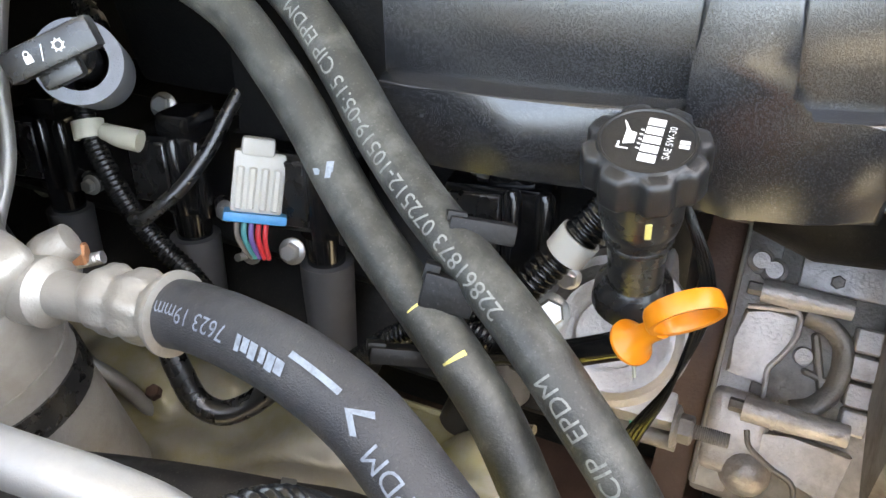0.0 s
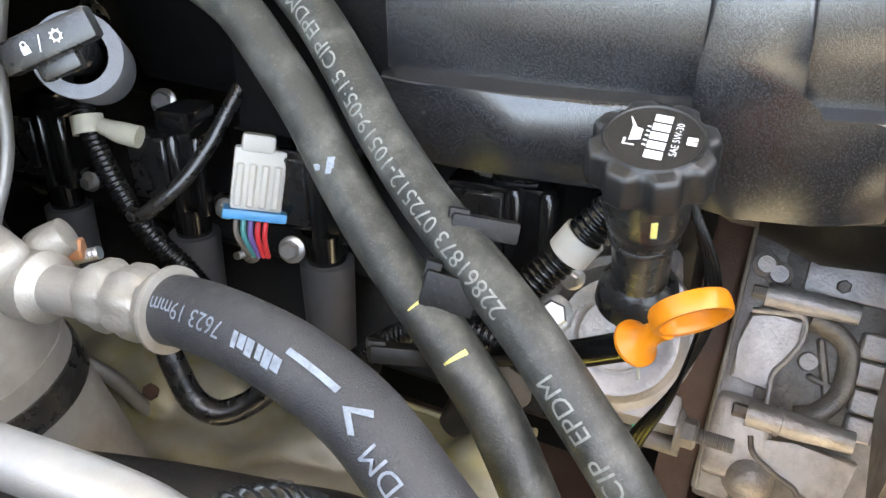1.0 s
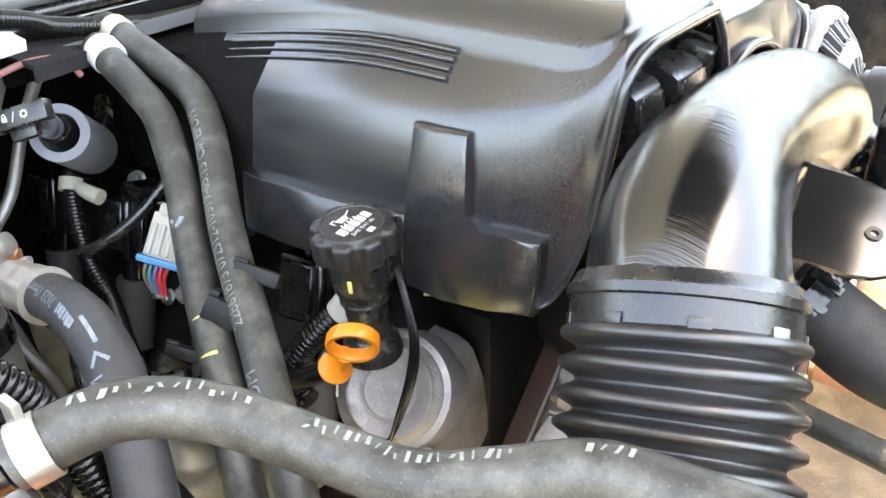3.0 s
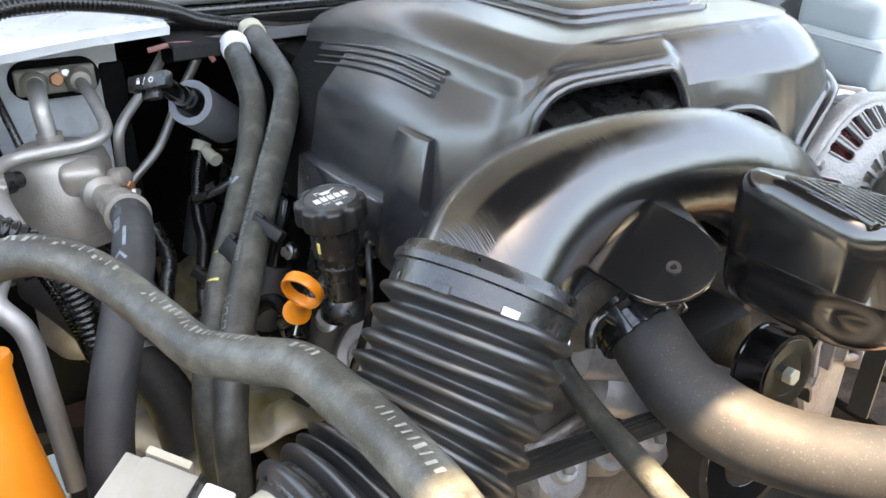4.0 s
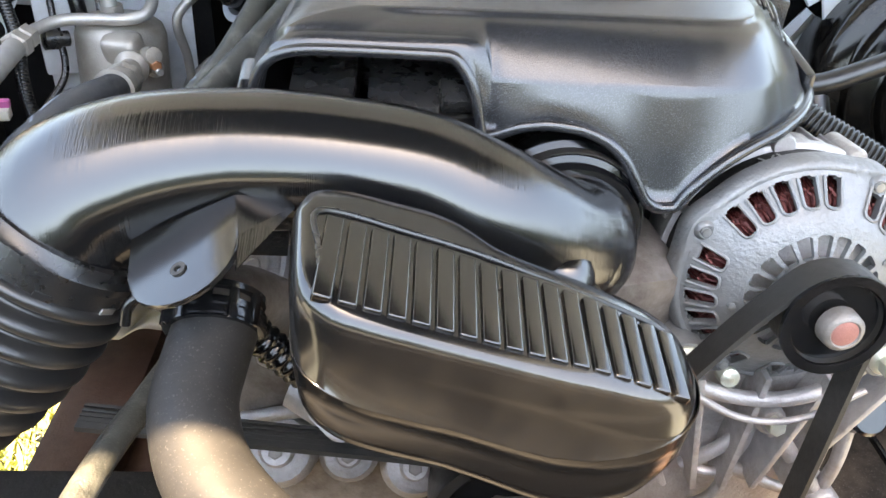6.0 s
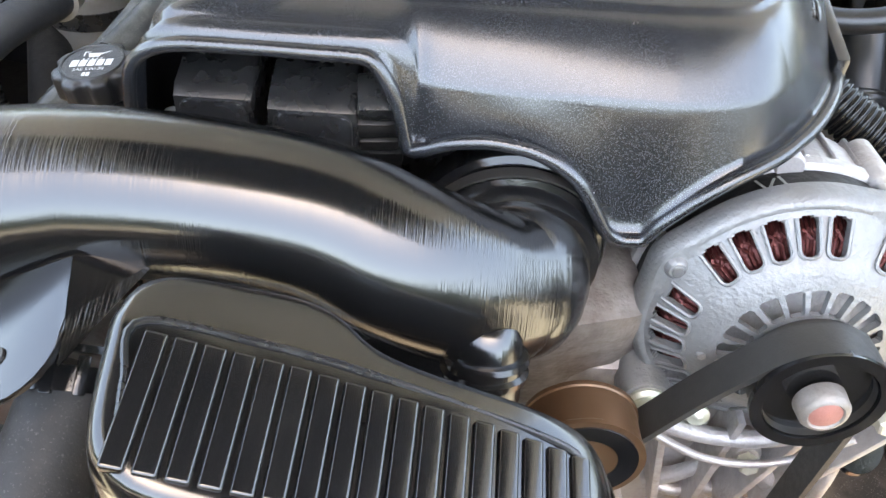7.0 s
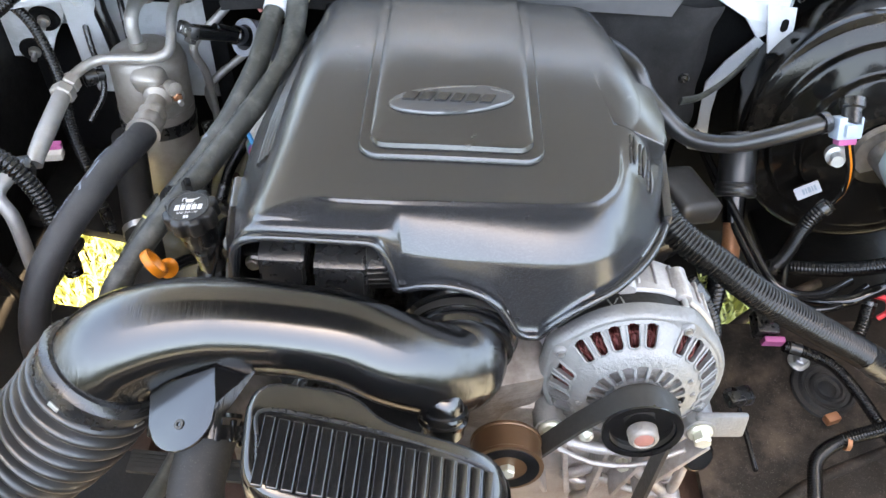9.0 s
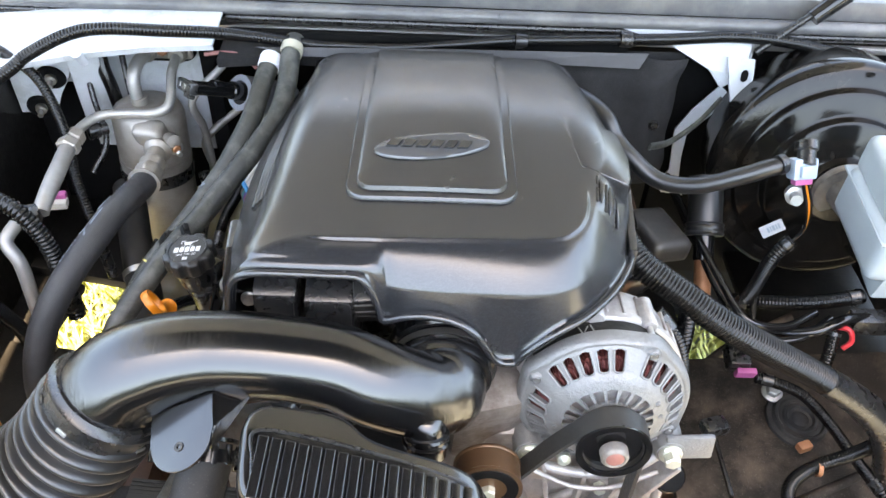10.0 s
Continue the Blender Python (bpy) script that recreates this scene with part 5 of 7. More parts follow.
part("wall_rib", sweep([(-0.235, -0.195, 0.80), (-0.175, -0.200, 0.815), (-0.120, -0.200, 0.80), (-0.06, -0.200, 0.79)], 0.006, n=24, seg=10), "alu", arm)

for a, b_, r in (((0.148, 0.751), (0.202, 0.820), 0.0060), ((0.202, 0.820), (0.284, 0.714), 0.0075), ((0.193, 0.749), (0.284, 0.714), 0.0055), ((0.148, 0.751), (0.193, 0.749), 0.0050), ((0.282, 0.814), (0.284, 0.714), 0.0060), ((0.168, 0.695), (0.193, 0.749), 0.0050)):
    part("web", sweep([(a[0], -0.196, a[1]), ((a[0] + b_[0]) / 2, -0.203, (a[1] + b_[1]) / 2), (b_[0], -0.196, b_[1])], [r * 1.2, r, r * 1.2], n=14, seg=12), "alu", casting)
for x, z, r in ((0.202, 0.820, 0.013), (0.284, 0.714, 0.015)):
    lump = part("boss", moved(lathe([(0.003, 0.016), (r * 0.75, 0.016), (r, 0.012), (r * 1.15, -0.02), (0.003, -0.02)], 24), aim((x, -0.200, z), (0, -1, 0.25))), "alu", casting)
    part("bolt", moved(hexa(0.0075, 0.010), aim((x, -0.216, z + 0.004), (0, -1, 0.25))), "boltyel", lump, angle=20)
part("cradle", sweep([(0.105, -0.205, 0.880), (0.130, -0.212, 0.862), (0.165, -0.215, 0.852), (0.205, -0.215, 0.851), (0.240, -0.212, 0.862), (0.268, -0.205, 0.884)], 0.0065, n=40, seg=12), "alu", casting)
part("cradle_lip", sweep([(0.112, -0.222, 0.868), (0.165, -0.228, 0.842), (0.215, -0.228, 0.842), (0.262, -0.222, 0.868)], 0.0030, n=40, seg=10), "alu", casting)


# ---- oil filler and dipstick ----
CAPZ = Vector((-0.10, -0.02, 1.0)).normalized()
CAPX = (Vector((1, 0.06, 0)) - CAPZ * CAPZ.dot(Vector((1, 0.06, 0)))).normalized()
CAPM = Matrix.Translation((-0.314, 0.010, 0.978)) @ Matrix((CAPX, CAPZ.cross(CAPX), CAPZ)).transposed().to_4x4()
filler = thing("oil_filler", "black oil filler neck with scalloped cap", "oil cap", m=CAPM)


def cap_geo():
    n = 160
    a = np.linspace(0, 2 * np.pi, n, endpoint=False)
    lobes = 0.5 + 0.5 * np.cos(8 * a)
    grip = 0.0328 - 0.0042 * np.clip(lobes * 1.7 - 0.6, 0, 1) ** 1.3
    rings = [(0.0012 + 0 * a, 0.0003), (0.0228 + 0 * a, 0.0003), (0.0234 + 0 * a, 0.0011), (0.0246 + 0 * a, 0.0011), (0.0254 + 0 * a, -0.0004), (grip - 0.0025, -0.0012), (grip - 0.0008, -0.0024), (grip, -0.005), (grip + 0.0004, -0.020), (grip - 0.001, -0.0225), (0.028 + 0 * a, -0.0235), (0.0255 + 0 * a, -0.026), (0.01 + 0 * a, -0.026)]
    v = [(r[j] * math.cos(a[j]), r[j] * math.sin(a[j]), z) for r, z in rings for j in range(n)]
    f = [(i * n + j, i * n + (j + 1) % n, (i + 1) * n + (j + 1) % n, (i + 1) * n + j) for i in range(len(rings) - 1) for j in range(n)]
    f += [tuple(range(n)), tuple((len(rings) - 1) * n + j for j in range(n))]
    return v, f


cap = part("cap", moved(cap_geo(), CAPM), "cap", filler, "black scalloped oil cap with white print", angle=50)
sign = join(moved(bars([0.0058, 0.0055, 0.0055, 0.0055, 0.0055], 0.0088, 0.0013, 0.0005), pose(-0.0165, -0.0065, 0.0008)),
            moved(letters("SAE 5W-30", 0.0052), pose(-0.0125, -0.0125, 0.0008)))
part("lettering", moved(sign, CAPM), "printwhite", cap, "white print", smooth=False)
# oil can and book pictograms
can = join(([(-0.004, 0.006, 0), (0.004, 0.006, 0), (0.0055, 0.0115, 0), (-0.0055, 0.0115, 0)], [(0, 1, 2, 3)]),
           ([(0.0045, 0.009, 0), (0.012, 0.0130, 0), (0.0125, 0.0140, 0), (0.0050, 0.0112, 0)], [(0, 1, 2, 3)]),
           ([(-0.009, 0.0128, 0), (-0.004, 0.0128, 0), (-0.004, 0.0140, 0), (-0.009, 0.0140, 0)], [(0, 1, 2, 3)]),
           ([(-0.009, 0.0080, 0), (-0.008, 0.0080, 0), (-0.008, 0.0128, 0), (-0.009, 0.0128, 0)], [(0, 1, 2, 3)]),
           *[([(x, 0.0028, 0), (x + 0.0012, 0.0028, 0), (x + 0.0016, 0.0046, 0), (x + 0.0004, 0.0046, 0)], [(0, 1, 2, 3)]) for x in (-0.008, -0.0045, -0.001, 0.0025, 0.006)],
           ([(-0.003, -0.0205, 0), (-0.0003, -0.0205, 0), (-0.0003, -0.0155, 0), (-0.003, -0.0155, 0)], [(0, 1, 2, 3)]),
           ([(0.0003, -0.0205, 0), (0.003, -0.0205, 0), (0.003, -0.0155, 0), (0.0003, -0.0155, 0)], [(0, 1, 2, 3)]))
part("pictogram", moved(can, CAPM @ pose(0, 0, 0.0009)), "printwhite", cap, smooth=False)
part("neck", moved(lathe([(0.01, -0.024), (0.0225, -0.024), (0.0228, -0.050), (0.0215, -0.057), (0.0195, -0.060), (0.0190, -0.066), (0.0198, -0.067), (0.0198, -0.069), (0.0175, -0.071), (0.0165, -0.090), (0.0165, -0.105), (0.023, -0.112), (0.025, -0.125), (0.01, -0.126)], 40), CAPM), "plastic", filler, "glossy black filler neck")
part("yellow_tick", moved(rbox_geo((0.0012, 0.0035, 0.011), 0.0003, 1, pose(-0.0227, -0.002, -0.042)), CAPM @ Matrix.Rotation(radians(15), 4, "Z")), "yellow", filler)

dip = thing("oil_dipstick", "orange plastic dipstick handle with a finger ring", "dipstick", at=(-0.353, 0.007, 0.873))
BASE, RING = Vector((-0.357, -0.001, 0.878)), Vector((-0.360, -0.0255, 0.913))
DD = (RING - BASE).normalized()
RN = Vector((0.77, 0.49, 0.41))
RN = (RN - DD * RN.dot(DD)).normalized()
rm = Matrix.Translation(RING) @ Matrix((DD, RN.cross(DD), RN)).transposed().to_4x4()
loop = [(r * math.cos(a) * 1.10, r * math.sin(a), z) for r, z in ((0.0158, -0.0048), (0.0186, -0.0052), (0.0194, -0.0030), (0.0194, 0.0030), (0.0186, 0.0052), (0.0158, 0.0048), (0.0150, 0.0028), (0.0150, -0.0028)) for a in np.linspace(0, 2 * np.pi, 48, endpoint=False)]
part("finger_ring", moved((loop, [(i * 48 + j, i * 48 + (j + 1) % 48, (i + 1) % 8 * 48 + (j + 1) % 48, (i + 1) % 8 * 48 + j) for i in range(8) for j in range(48)]), rm), "orange", dip)
part("plug", moved(lathe([(0.003, -0.004), (0.0118, -0.0038), (0.0132, -0.0022), (0.0132, -0.0004), (0.0112, 0.0016), (0.0082, 0.0050), (0.0064, 0.0100), (0.0058, 0.017), (0.002, 0.018)], 32), aim(BASE, DD)), "orange", dip)
part("stem", sweep([BASE + DD * 0.010, BASE + DD * 0.018, BASE + DD * 0.0235], [0.0060, 0.0060, 0.0068], n=10, seg=16), "orange", dip)
part("blade", sweep([BASE + Vector((0.002, 0.0, -0.004)), BASE + Vector((-0.006, -0.004, -0.022))], 0.0011, n=4, seg=8), "boltyel", dip, "thin brass-coloured blade")
part("dip_tube", sweep([(-0.356, 0.004, 0.872), (-0.352, 0.045, 0.842), (-0.335, 0.090, 0.805), (-0.31, 0.14, 0.74)], 0.0085, n=30, seg=14), "gloss", dip, "black dipstick tube")


# ---- heater and cooling hoses ----
HA = [(-0.262, 0.395, 1.040), (-0.268, 0.364, 1.030), (-0.274, 0.323, 1.015), (-0.281, 0.284, 0.997), (-0.296, 0.251, 0.974), (-0.313, 0.220, 0.950), (-0.334, 0.190, 0.928), (-0.356, 0.157, 0.908), (-0.377, 0.122, 0.892), (-0.398, 0.087, 0.877), (-0.416, 0.056, 0.855), (-0.435, 0.030, 0.825), (-0.448, 0.005, 0.775), (-0.450, -0.02, 0.70)]
HB = [(-0.232, 0.425, 1.050), (-0.235, 0.388, 1.043), (-0.234, 0.340, 1.026), (-0.239, 0.284, 1.007), (-0.258, 0.243, 0.988), (-0.283, 0.206, 0.967), (-0.309, 0.171, 0.945), (-0.334, 0.134, 0.926), (-0.359, 0.093, 0.911), (-0.383, 0.053, 0.896), (-0.406, 0.016, 0.875), (-0.428, -0.020, 0.848), (-0.445, -0.05, 0.80), (-0.45, -0.07, 0.72)]
RH = 0.0152
hose = thing("heater_hose", "worn grey-green rubber heater hose with white collar and yellow marks", "hose", at=HA[7], group="heater hoses")
part("hose_body", sweep(HA, RH, n=130, seg=28), "rubber", hose)
part("collar", moved(lathe([(0.008, -0.012), (0.0172, -0.012), (0.0180, -0.009), (0.0172, -0.005), (0.0180, -0.001), (0.0172, 0.003), (0.0180, 0.006), (0.0165, 0.010), (0.008, 0.010)], 28), aim((-0.265, 0.378, 1.036), (0.12, 0.92, 0.37))), "paper", hose, "ribbed bluish-white hose collar")
hose2 = thing("heater_hose", "worn grey-green rubber heater hose with printed code and tan collar", "hose", at=HB[7], group="heater hoses")
part("hose_body", sweep(HB, RH, n=130, seg=28), "rubber", hose2)
part("collar", moved(lathe([(0.008, -0.010), (0.0172, -0.010), (0.0178, -0.004), (0.0172, 0.0), (0.0178, 0.006), (0.008, 0.008)], 28), aim((-0.2345, 0.400, 1.046), (0.03, 0.95, 0.25))), "tan", hose2, "tan hose collar")
_, lb = spline(HB, 10)
part("lettering", on_hose(letters("22861873 072512-10519-05:15 CIP EPDM", 0.0144), HB, RH, 0.436, 40, flip=True, lift=0.0008), "print", hose2, "pale printed code", smooth=False)
part("lettering", on_hose(letters("CIP  EPDM", 0.0144), HB, RH, 0.538, 40, flip=True, lift=0.0008), "print", hose2, "pale printed code", smooth=False)
for s, w in ((0.351, 0.0025), (0.385, 0.0032)):
    part("yellow_mark", on_hose(([(0, y, 0) for y in np.linspace(-0.005, 0.009, 9)] + [(w * (0.4 + 0.6 * k / 8), y, 0) for k, y in enumerate(np.linspace(-0.005, 0.009, 9))], [(k, k + 1, k + 10, k + 9) for k in range(8)]), HA, RH, s, 42, lift=0.0005), "yellow", hose, "yellow paint mark", smooth=False)
part("arrow_mark", on_hose(join(([(0, -0.006, 0), (0.004, -0.007, 0), (0.010, 0.004, 0), (0.007, 0.006, 0)], [(0, 1, 2, 3)]), ([(0.002, 0.004, 0), (0.004, 0.008, 0), (0.012, 0.001, 0), (0.010, -0.002, 0)], [(0, 1, 2, 3)])), HA, RH, 0.243, 46, lift=0.0007), "printblue", hose, "pale blue arrow mark", smooth=False)
# black clips that tie the two hoses together
for at, sz, rot in (((-0.376, 0.098, 0.900), (0.020, 0.030, 0.020), (20, 30, 25)), ((-0.345, 0.090, 0.922), (0.012, 0.038, 0.012), (20, 30, 35)), ((-0.402, 0.120, 0.866), (0.014, 0.036, 0.010), (20, 30, 40))):
    c = thing("hose_clip", "black plastic clip tying the heater hoses", "clip", at=at, group="hose clips")
    part("clip_body", rbox(sz, 0.002, m=pose(*at, *rot)), "dark", c)
    part("latch", rbox((sz[0] * 0.6, sz[1] * 0.3, sz[2] * 0.5), 0.001, m=pose(*at, *rot) @ pose(0, sz[1] * 0.4, sz[2] * 0.45)), "dark", c)

# air-conditioning suction hose
AC = [(-0.448, 0.238, 0.904), (-0.448, 0.216, 0.908), (-0.454, 0.178, 0.915), (-0.463, 0.137, 0.919), (-0.475, 0.094, 0.913), (-0.492, 0.057, 0.898), (-0.507, 0.026, 0.880), (-0.522, 0.001, 0.855), (-0.534, -0.018, 0.824), (-0.541, -0.036, 0.790), (-0.545, -0.05, 0.74), (-0.54, -0.06, 0.66)]
RA = 0.0195
ac = thing("ac_hose", "thick black rubber air-conditioning hose with pale blue print", "hose", at=AC[4])
part("hose_body", sweep(AC, RA, n=120, seg=32), "acrubber", ac)
fd = (0.02, -0.97, 0.10)
crimp = lathe([(0.010, -0.062), (0.0165, -0.060), (0.0205, -0.052), (0.021, -0.044), (0.0185, -0.038), (0.0180, -0.036), (0.021, -0.030), (0.0215, -0.020), (0.0190, -0.013), (0.0185, -0.011), (0.0205, -0.008), (0.0205, -0.002), (0.0245, -0.001), (0.0245, 0.0015), (0.012, 0.002)], 48)
crimp = ([(x * f, y * f, z) for x, y, z in crimp[0] for f in (1 + (0.045 * math.cos(8 * math.atan2(y, x)) if -0.055 < z < -0.012 else 0.0),)], crimp[1])
part("ferrule", moved(crimp, aim((-0.448, 0.232, 0.905), fd)), "canmetal", ac, "crimped aluminium ferrule")
part("lettering", on_hose(letters("7623 19mm", 0.0125), AC, RA, 0.071, 24, flip=True, lift=0.0009), "printblue", ac, "pale blue print", smooth=False)
part("lettering", on_hose(letters("EPDM", 0.0145), AC, RA, 0.202, 22, flip=True, lift=0.0009), "printblue", ac, "pale blue print", smooth=False)
for k, w in enumerate((0.0050, 0.0046, 0.0036, 0.0048, 0.0046, 0.0034)):
    part("brand_mark", on_hose(bars((w,), 0.0064 + 0.0012 * (k % 2), 0.0, -0.0010), AC, RA, 0.111 - 0.0056 * k, 26, flip=True, lift=0.0011), "printblue", ac, "pale printed mark", smooth=False)
part("arrow_shaft", on_hose(([(x, y, 0) for x in np.linspace(0, 0.030, 12) for y in (0.001, 0.0042)], [(2 * k, 2 * k + 2, 2 * k + 3, 2 * k + 1) for k in range(11)]), AC, RA, 0.110, 20, lift=0.0009), "printblue", ac, "pale blue printed arrow", smooth=False)
part("arrow_head", on_hose(([(0.0, 0.0, 0), (0.010, -0.0065, 0), (0.0125, -0.0045, 0), (0.0045, 0.0005, 0), (0.0125, 0.0060, 0), (0.010, 0.0080, 0)], [(0, 1, 2, 3), (0, 3, 4, 5)]), AC, RA, 0.146, 22, lift=0.0009), "printblue", ac, "pale blue printed arrow", smooth=False)

# upper coolant hose that crosses in front
HC = [(-0.598, -0.066, 1.018), (-0.582, -0.072, 1.022), (-0.556, -0.086, 1.026), (-0.528, -0.110, 1.016), (-0.506, -0.153, 1.000), (-0.493, -0.194, 0.995), (-0.474, -0.228, 1.001), (-0.457, -0.262, 1.010), (-0.451, -0.304, 1.012), (-0.448, -0.344, 1.014), (-0.446, -0.400, 1.010), (-0.45, -0.48, 0.985), (-0.46, -0.56, 0.94)]
RC = 0.0135
cool = thing("coolant_hose", "grey rubber coolant hose with worn white print", "hose", at=HC[5])
part("hose_body", sweep(HC, RC, n=120, seg=26), "rubber", cool)
rng = random.Random(5)
for s0, cnt in ((0.03, 14), (0.125, 20), (0.255, 4), (0.33, 10)):
    part("print_bar", on_hose(join(*[moved(bars([rng.uniform(0.0008, 0.0026)], rng.uniform(0.002, 0.006), 0, rng.uniform(-0.001, 0.002)), pose(0.0052 * k, rng.uniform(-0.002, 0.001), 0)) for k in range(cnt)]), HC, RC, s0, 15, lift=0.0007), "print", cool, "worn white print", smooth=False)
cl = part("hose_clamp", moved(ring_geo(0.0137, 0.0152, 0.012, 28), aim((-0.594, -0.068, 1.019), (0.9, -0.35, 0.2))), "steel", cool, "bright spring hose clamp")
part("clamp_ear", rbox((0.004, 0.012, 0.016), 0.001, m=pose(-0.590, -0.066, 1.038)), "steel", cl)
part("outlet", moved(lathe([(0.004, 0), (0.012, 0), (0.012, 0.06), (0.004, 0.06)], 20), aim((-0.655, -0.045, 1.006), (0.9, -0.32, 0.2))), "plastic", cool)

# radiator hose under the resonator
RHs = [(-0.222, -0.283, 0.972), (-0.226, -0.305, 0.962), (-0.228, -0.335, 0.950), (-0.215, -0.370, 0.938), (-0.185, -0.402, 0.928), (-0.140, -0.430, 0.918), (-0.08, -0.455, 0.908), (0.0, -0.49, 0.89)]
rad = thing("radiator_hose", "thick black upper radiator hose with spring clamp", "hose", at=RHs[2])
part("hose_body", sweep(RHs, 0.0255, n=70, seg=30), "hoserubber", rad)
CLM = aim((-0.2235, -0.290, 0.9685), (0.0, 0.85, 0.45))
cl = part("spring_clamp", moved(ring_geo(0.0262, 0.0300, 0.013, 36), CLM), "gloss", rad, "black spring clamp")
part("clamp_rib", moved(ring_geo(0.0298, 0.0312, 0.003, 36), CLM @ pose(0, 0, 0.008)), "gloss", cl)
part("clamp_rib", moved(ring_geo(0.0298, 0.0312, 0.003, 36), CLM @ pose(0, 0, 0.002)), "gloss", cl)
part("neck_flange", moved(ring_geo(0.0240, 0.0290, 0.004, 36), CLM @ pose(0, 0, 0.020)), "gloss", cl)
for a in (35, 62, 90, 118, 145):
    part("clamp_ear", rbox((0.004, 0.006, 0.020), 0.001, m=CLM @ Matrix.Rotation(radians(a), 4, "Z") @ pose(0.0315, 0, 0.008)), "gloss", cl)
part("clamp_hook", sweep([(-0.250, -0.288, 0.985), (-0.262, -0.286, 0.993), (-0.272, -0.288, 0.988), (-0.275, -0.292, 0.976)], 0.0035, n=18, seg=10), "gloss", cl)
part("thermostat_neck", sweep([(-0.222, -0.285, 0.972), (-0.215, -0.25, 0.965), (-0.18, -0.19, 0.90)], 0.023, n=20, seg=24), "dirty", rad, "grey thermostat neck")
part("bypass_hose", corrugated([(-0.222, -0.262, 0.985), (-0.210, -0.272, 0.966), (-0.193, -0.275, 0.947), (-0.178, -0.275, 0.930), (-0.163, -0.272, 0.915), (-0.145, -0.258, 0.893), (-0.130, -0.220, 0.865), (-0.12, -0.18, 0.83)], 0.012, 0.002, 0.007, seg=16, per=5), "loom", label="short ribbed black hose below the tube bracket", category="hose", angle=80)
part("overflow_tube", sweep([(-0.245, -0.215, 0.935), (-0.256, -0.252, 0.924), (-0.268, -0.30, 0.922), (-0.280, -0.355, 0.924), (-0.295, -0.45, 0.92)], 0.0088, n=40, seg=14), "rubber", label="thin grey rubber overflow tube", category="tube")


# ---- accumulator and refrigerant lines ----
acc = thing("ac_accumulator", "dull aluminium accumulator can with a black band", "accumulator", at=(-0.485, 0.40, 0.70))
CM = aim((-0.487, 0.405, 0.935), (0.02, 0.10, 1))
part("can", moved(lathe([(0.012, 0.006), (0.040, 0.004), (0.054, -0.006), (0.059, -0.020), (0.059, -0.24), (0.045, -0.262), (0.01, -0.265)], 44), CM), "canmetal", acc)
part("band", moved(ring_geo(0.0592, 0.0612, 0.022, 44), CM @ pose(0, 0, -0.135)), "plastic", acc, "black rubber band")
part("weld_seam", moved(ring_geo(0.0590, 0.0605, 0.004, 44), CM @ pose(0, 0, -0.10)), "canmetal", acc)
part("top_block", rbox((0.050, 0.036, 0.042), 0.013, 4, m=pose(-0.470, 0.352, 0.912, 20, 0, -8)), "canmetal", acc, "cast port block")
part("port_lug", moved(lathe([(0.003, 0), (0.012, 0), (0.013, 0.006), (0.011, 0.022), (0.003, 0.024)], 20), aim((-0.440, 0.345, 0.905), (0.6, -0.6, 0.3))), "canmetal", acc)
part("copper_nut", moved(hexa(0.0075, 0.008), aim((-0.427, 0.333, 0.900), (0.5, -0.75, -0.1))), "coppershaft", acc, "copper-coloured nut", angle=20)
part("port_block", moved(lathe([(0.006, 0.0), (0.020, 0.0), (0.022, 0.01), (0.022, 0.040), (0.017, 0.045), (0.0145, 0.047), (0.0145, 0.085), (0.006, 0.086)], 30), aim((-0.458, 0.365, 0.893), (0.07, -0.97, 0.08))), "canmetal", acc)
b = bolt((-0.432, 0.345, 0.890), (0.45, -0.75, 0.1), 0.0085, parent=acc, stud=0.02)
part("pressure_switch", moved(lathe([(0.003, 0), (0.010, 0), (0.010, 0.012), (0.013, 0.013), (0.013, 0.030), (0.004, 0.031)], 20), aim((-0.535, 0.345, 0.925), (-0.75, -0.6, 0.1))), "plastic", acc, "black pressure switch cap")
part("suction_elbow", sweep([(-0.489, 0.455, 0.998), (-0.492, 0.42, 1.000), (-0.494, 0.395, 0.985), (-0.492, 0.388, 0.950)], 0.0105, n=24, seg=18), "pipe", acc, "bright bent aluminium elbow")
part("elbow_nut", moved(lathe([(0.008, 0), (0.0145, 0), (0.0145, 0.012), (0.008, 0.013)], 20), aim((-0.491, 0.392, 0.945), (0, 0, 1))), "canmetal", acc)

line = thing("refrigerant_line", "bare aluminium refrigerant pipe with hex joint", "pipe", at=(-0.535, 0.35, 0.95))
part("pipe", sweep([(-0.438, 0.450, 0.996), (-0.436, 0.41, 0.990), (-0.433, 0.365, 0.962), (-0.455, 0.352, 0.952), (-0.500, 0.350, 0.950), (-0.540, 0.344, 0.948), (-0.562, 0.315, 0.944), (-0.566, 0.28, 0.940)], 0.0078, n=60, seg=16), "pipe", line)
part("joint_nut", moved(hexa(0.0155, 0.018), aim((-0.564, 0.300, 0.942), (-0.05, -1, -0.03))), "canmetal", line, angle=20)
part("joint_nut", moved(hexa(0.0175, 0.016), aim((-0.566, 0.278, 0.940), (-0.05, -1, -0.03))), "canmetal", line, angle=20)
part("pipe", sweep([(-0.566, 0.27, 0.940), (-0.563, 0.22, 0.938), (-0.557, 0.15, 0.936), (-0.556, 0.125, 0.930)], [0.0125, 0.0125, 0.0125, 0.011], n=24, seg=18), "pipe", line, "thick pale pipe section")
part("pipe", sweep([(-0.580, 0.10, 0.930), (-0.588, 0.075, 0.918), (-0.572, 0.062, 0.890), (-0.568, 0.050, 0.83), (-0.565, 0.035, 0.74)], 0.0095, n=40, seg=16), "pipe", line)
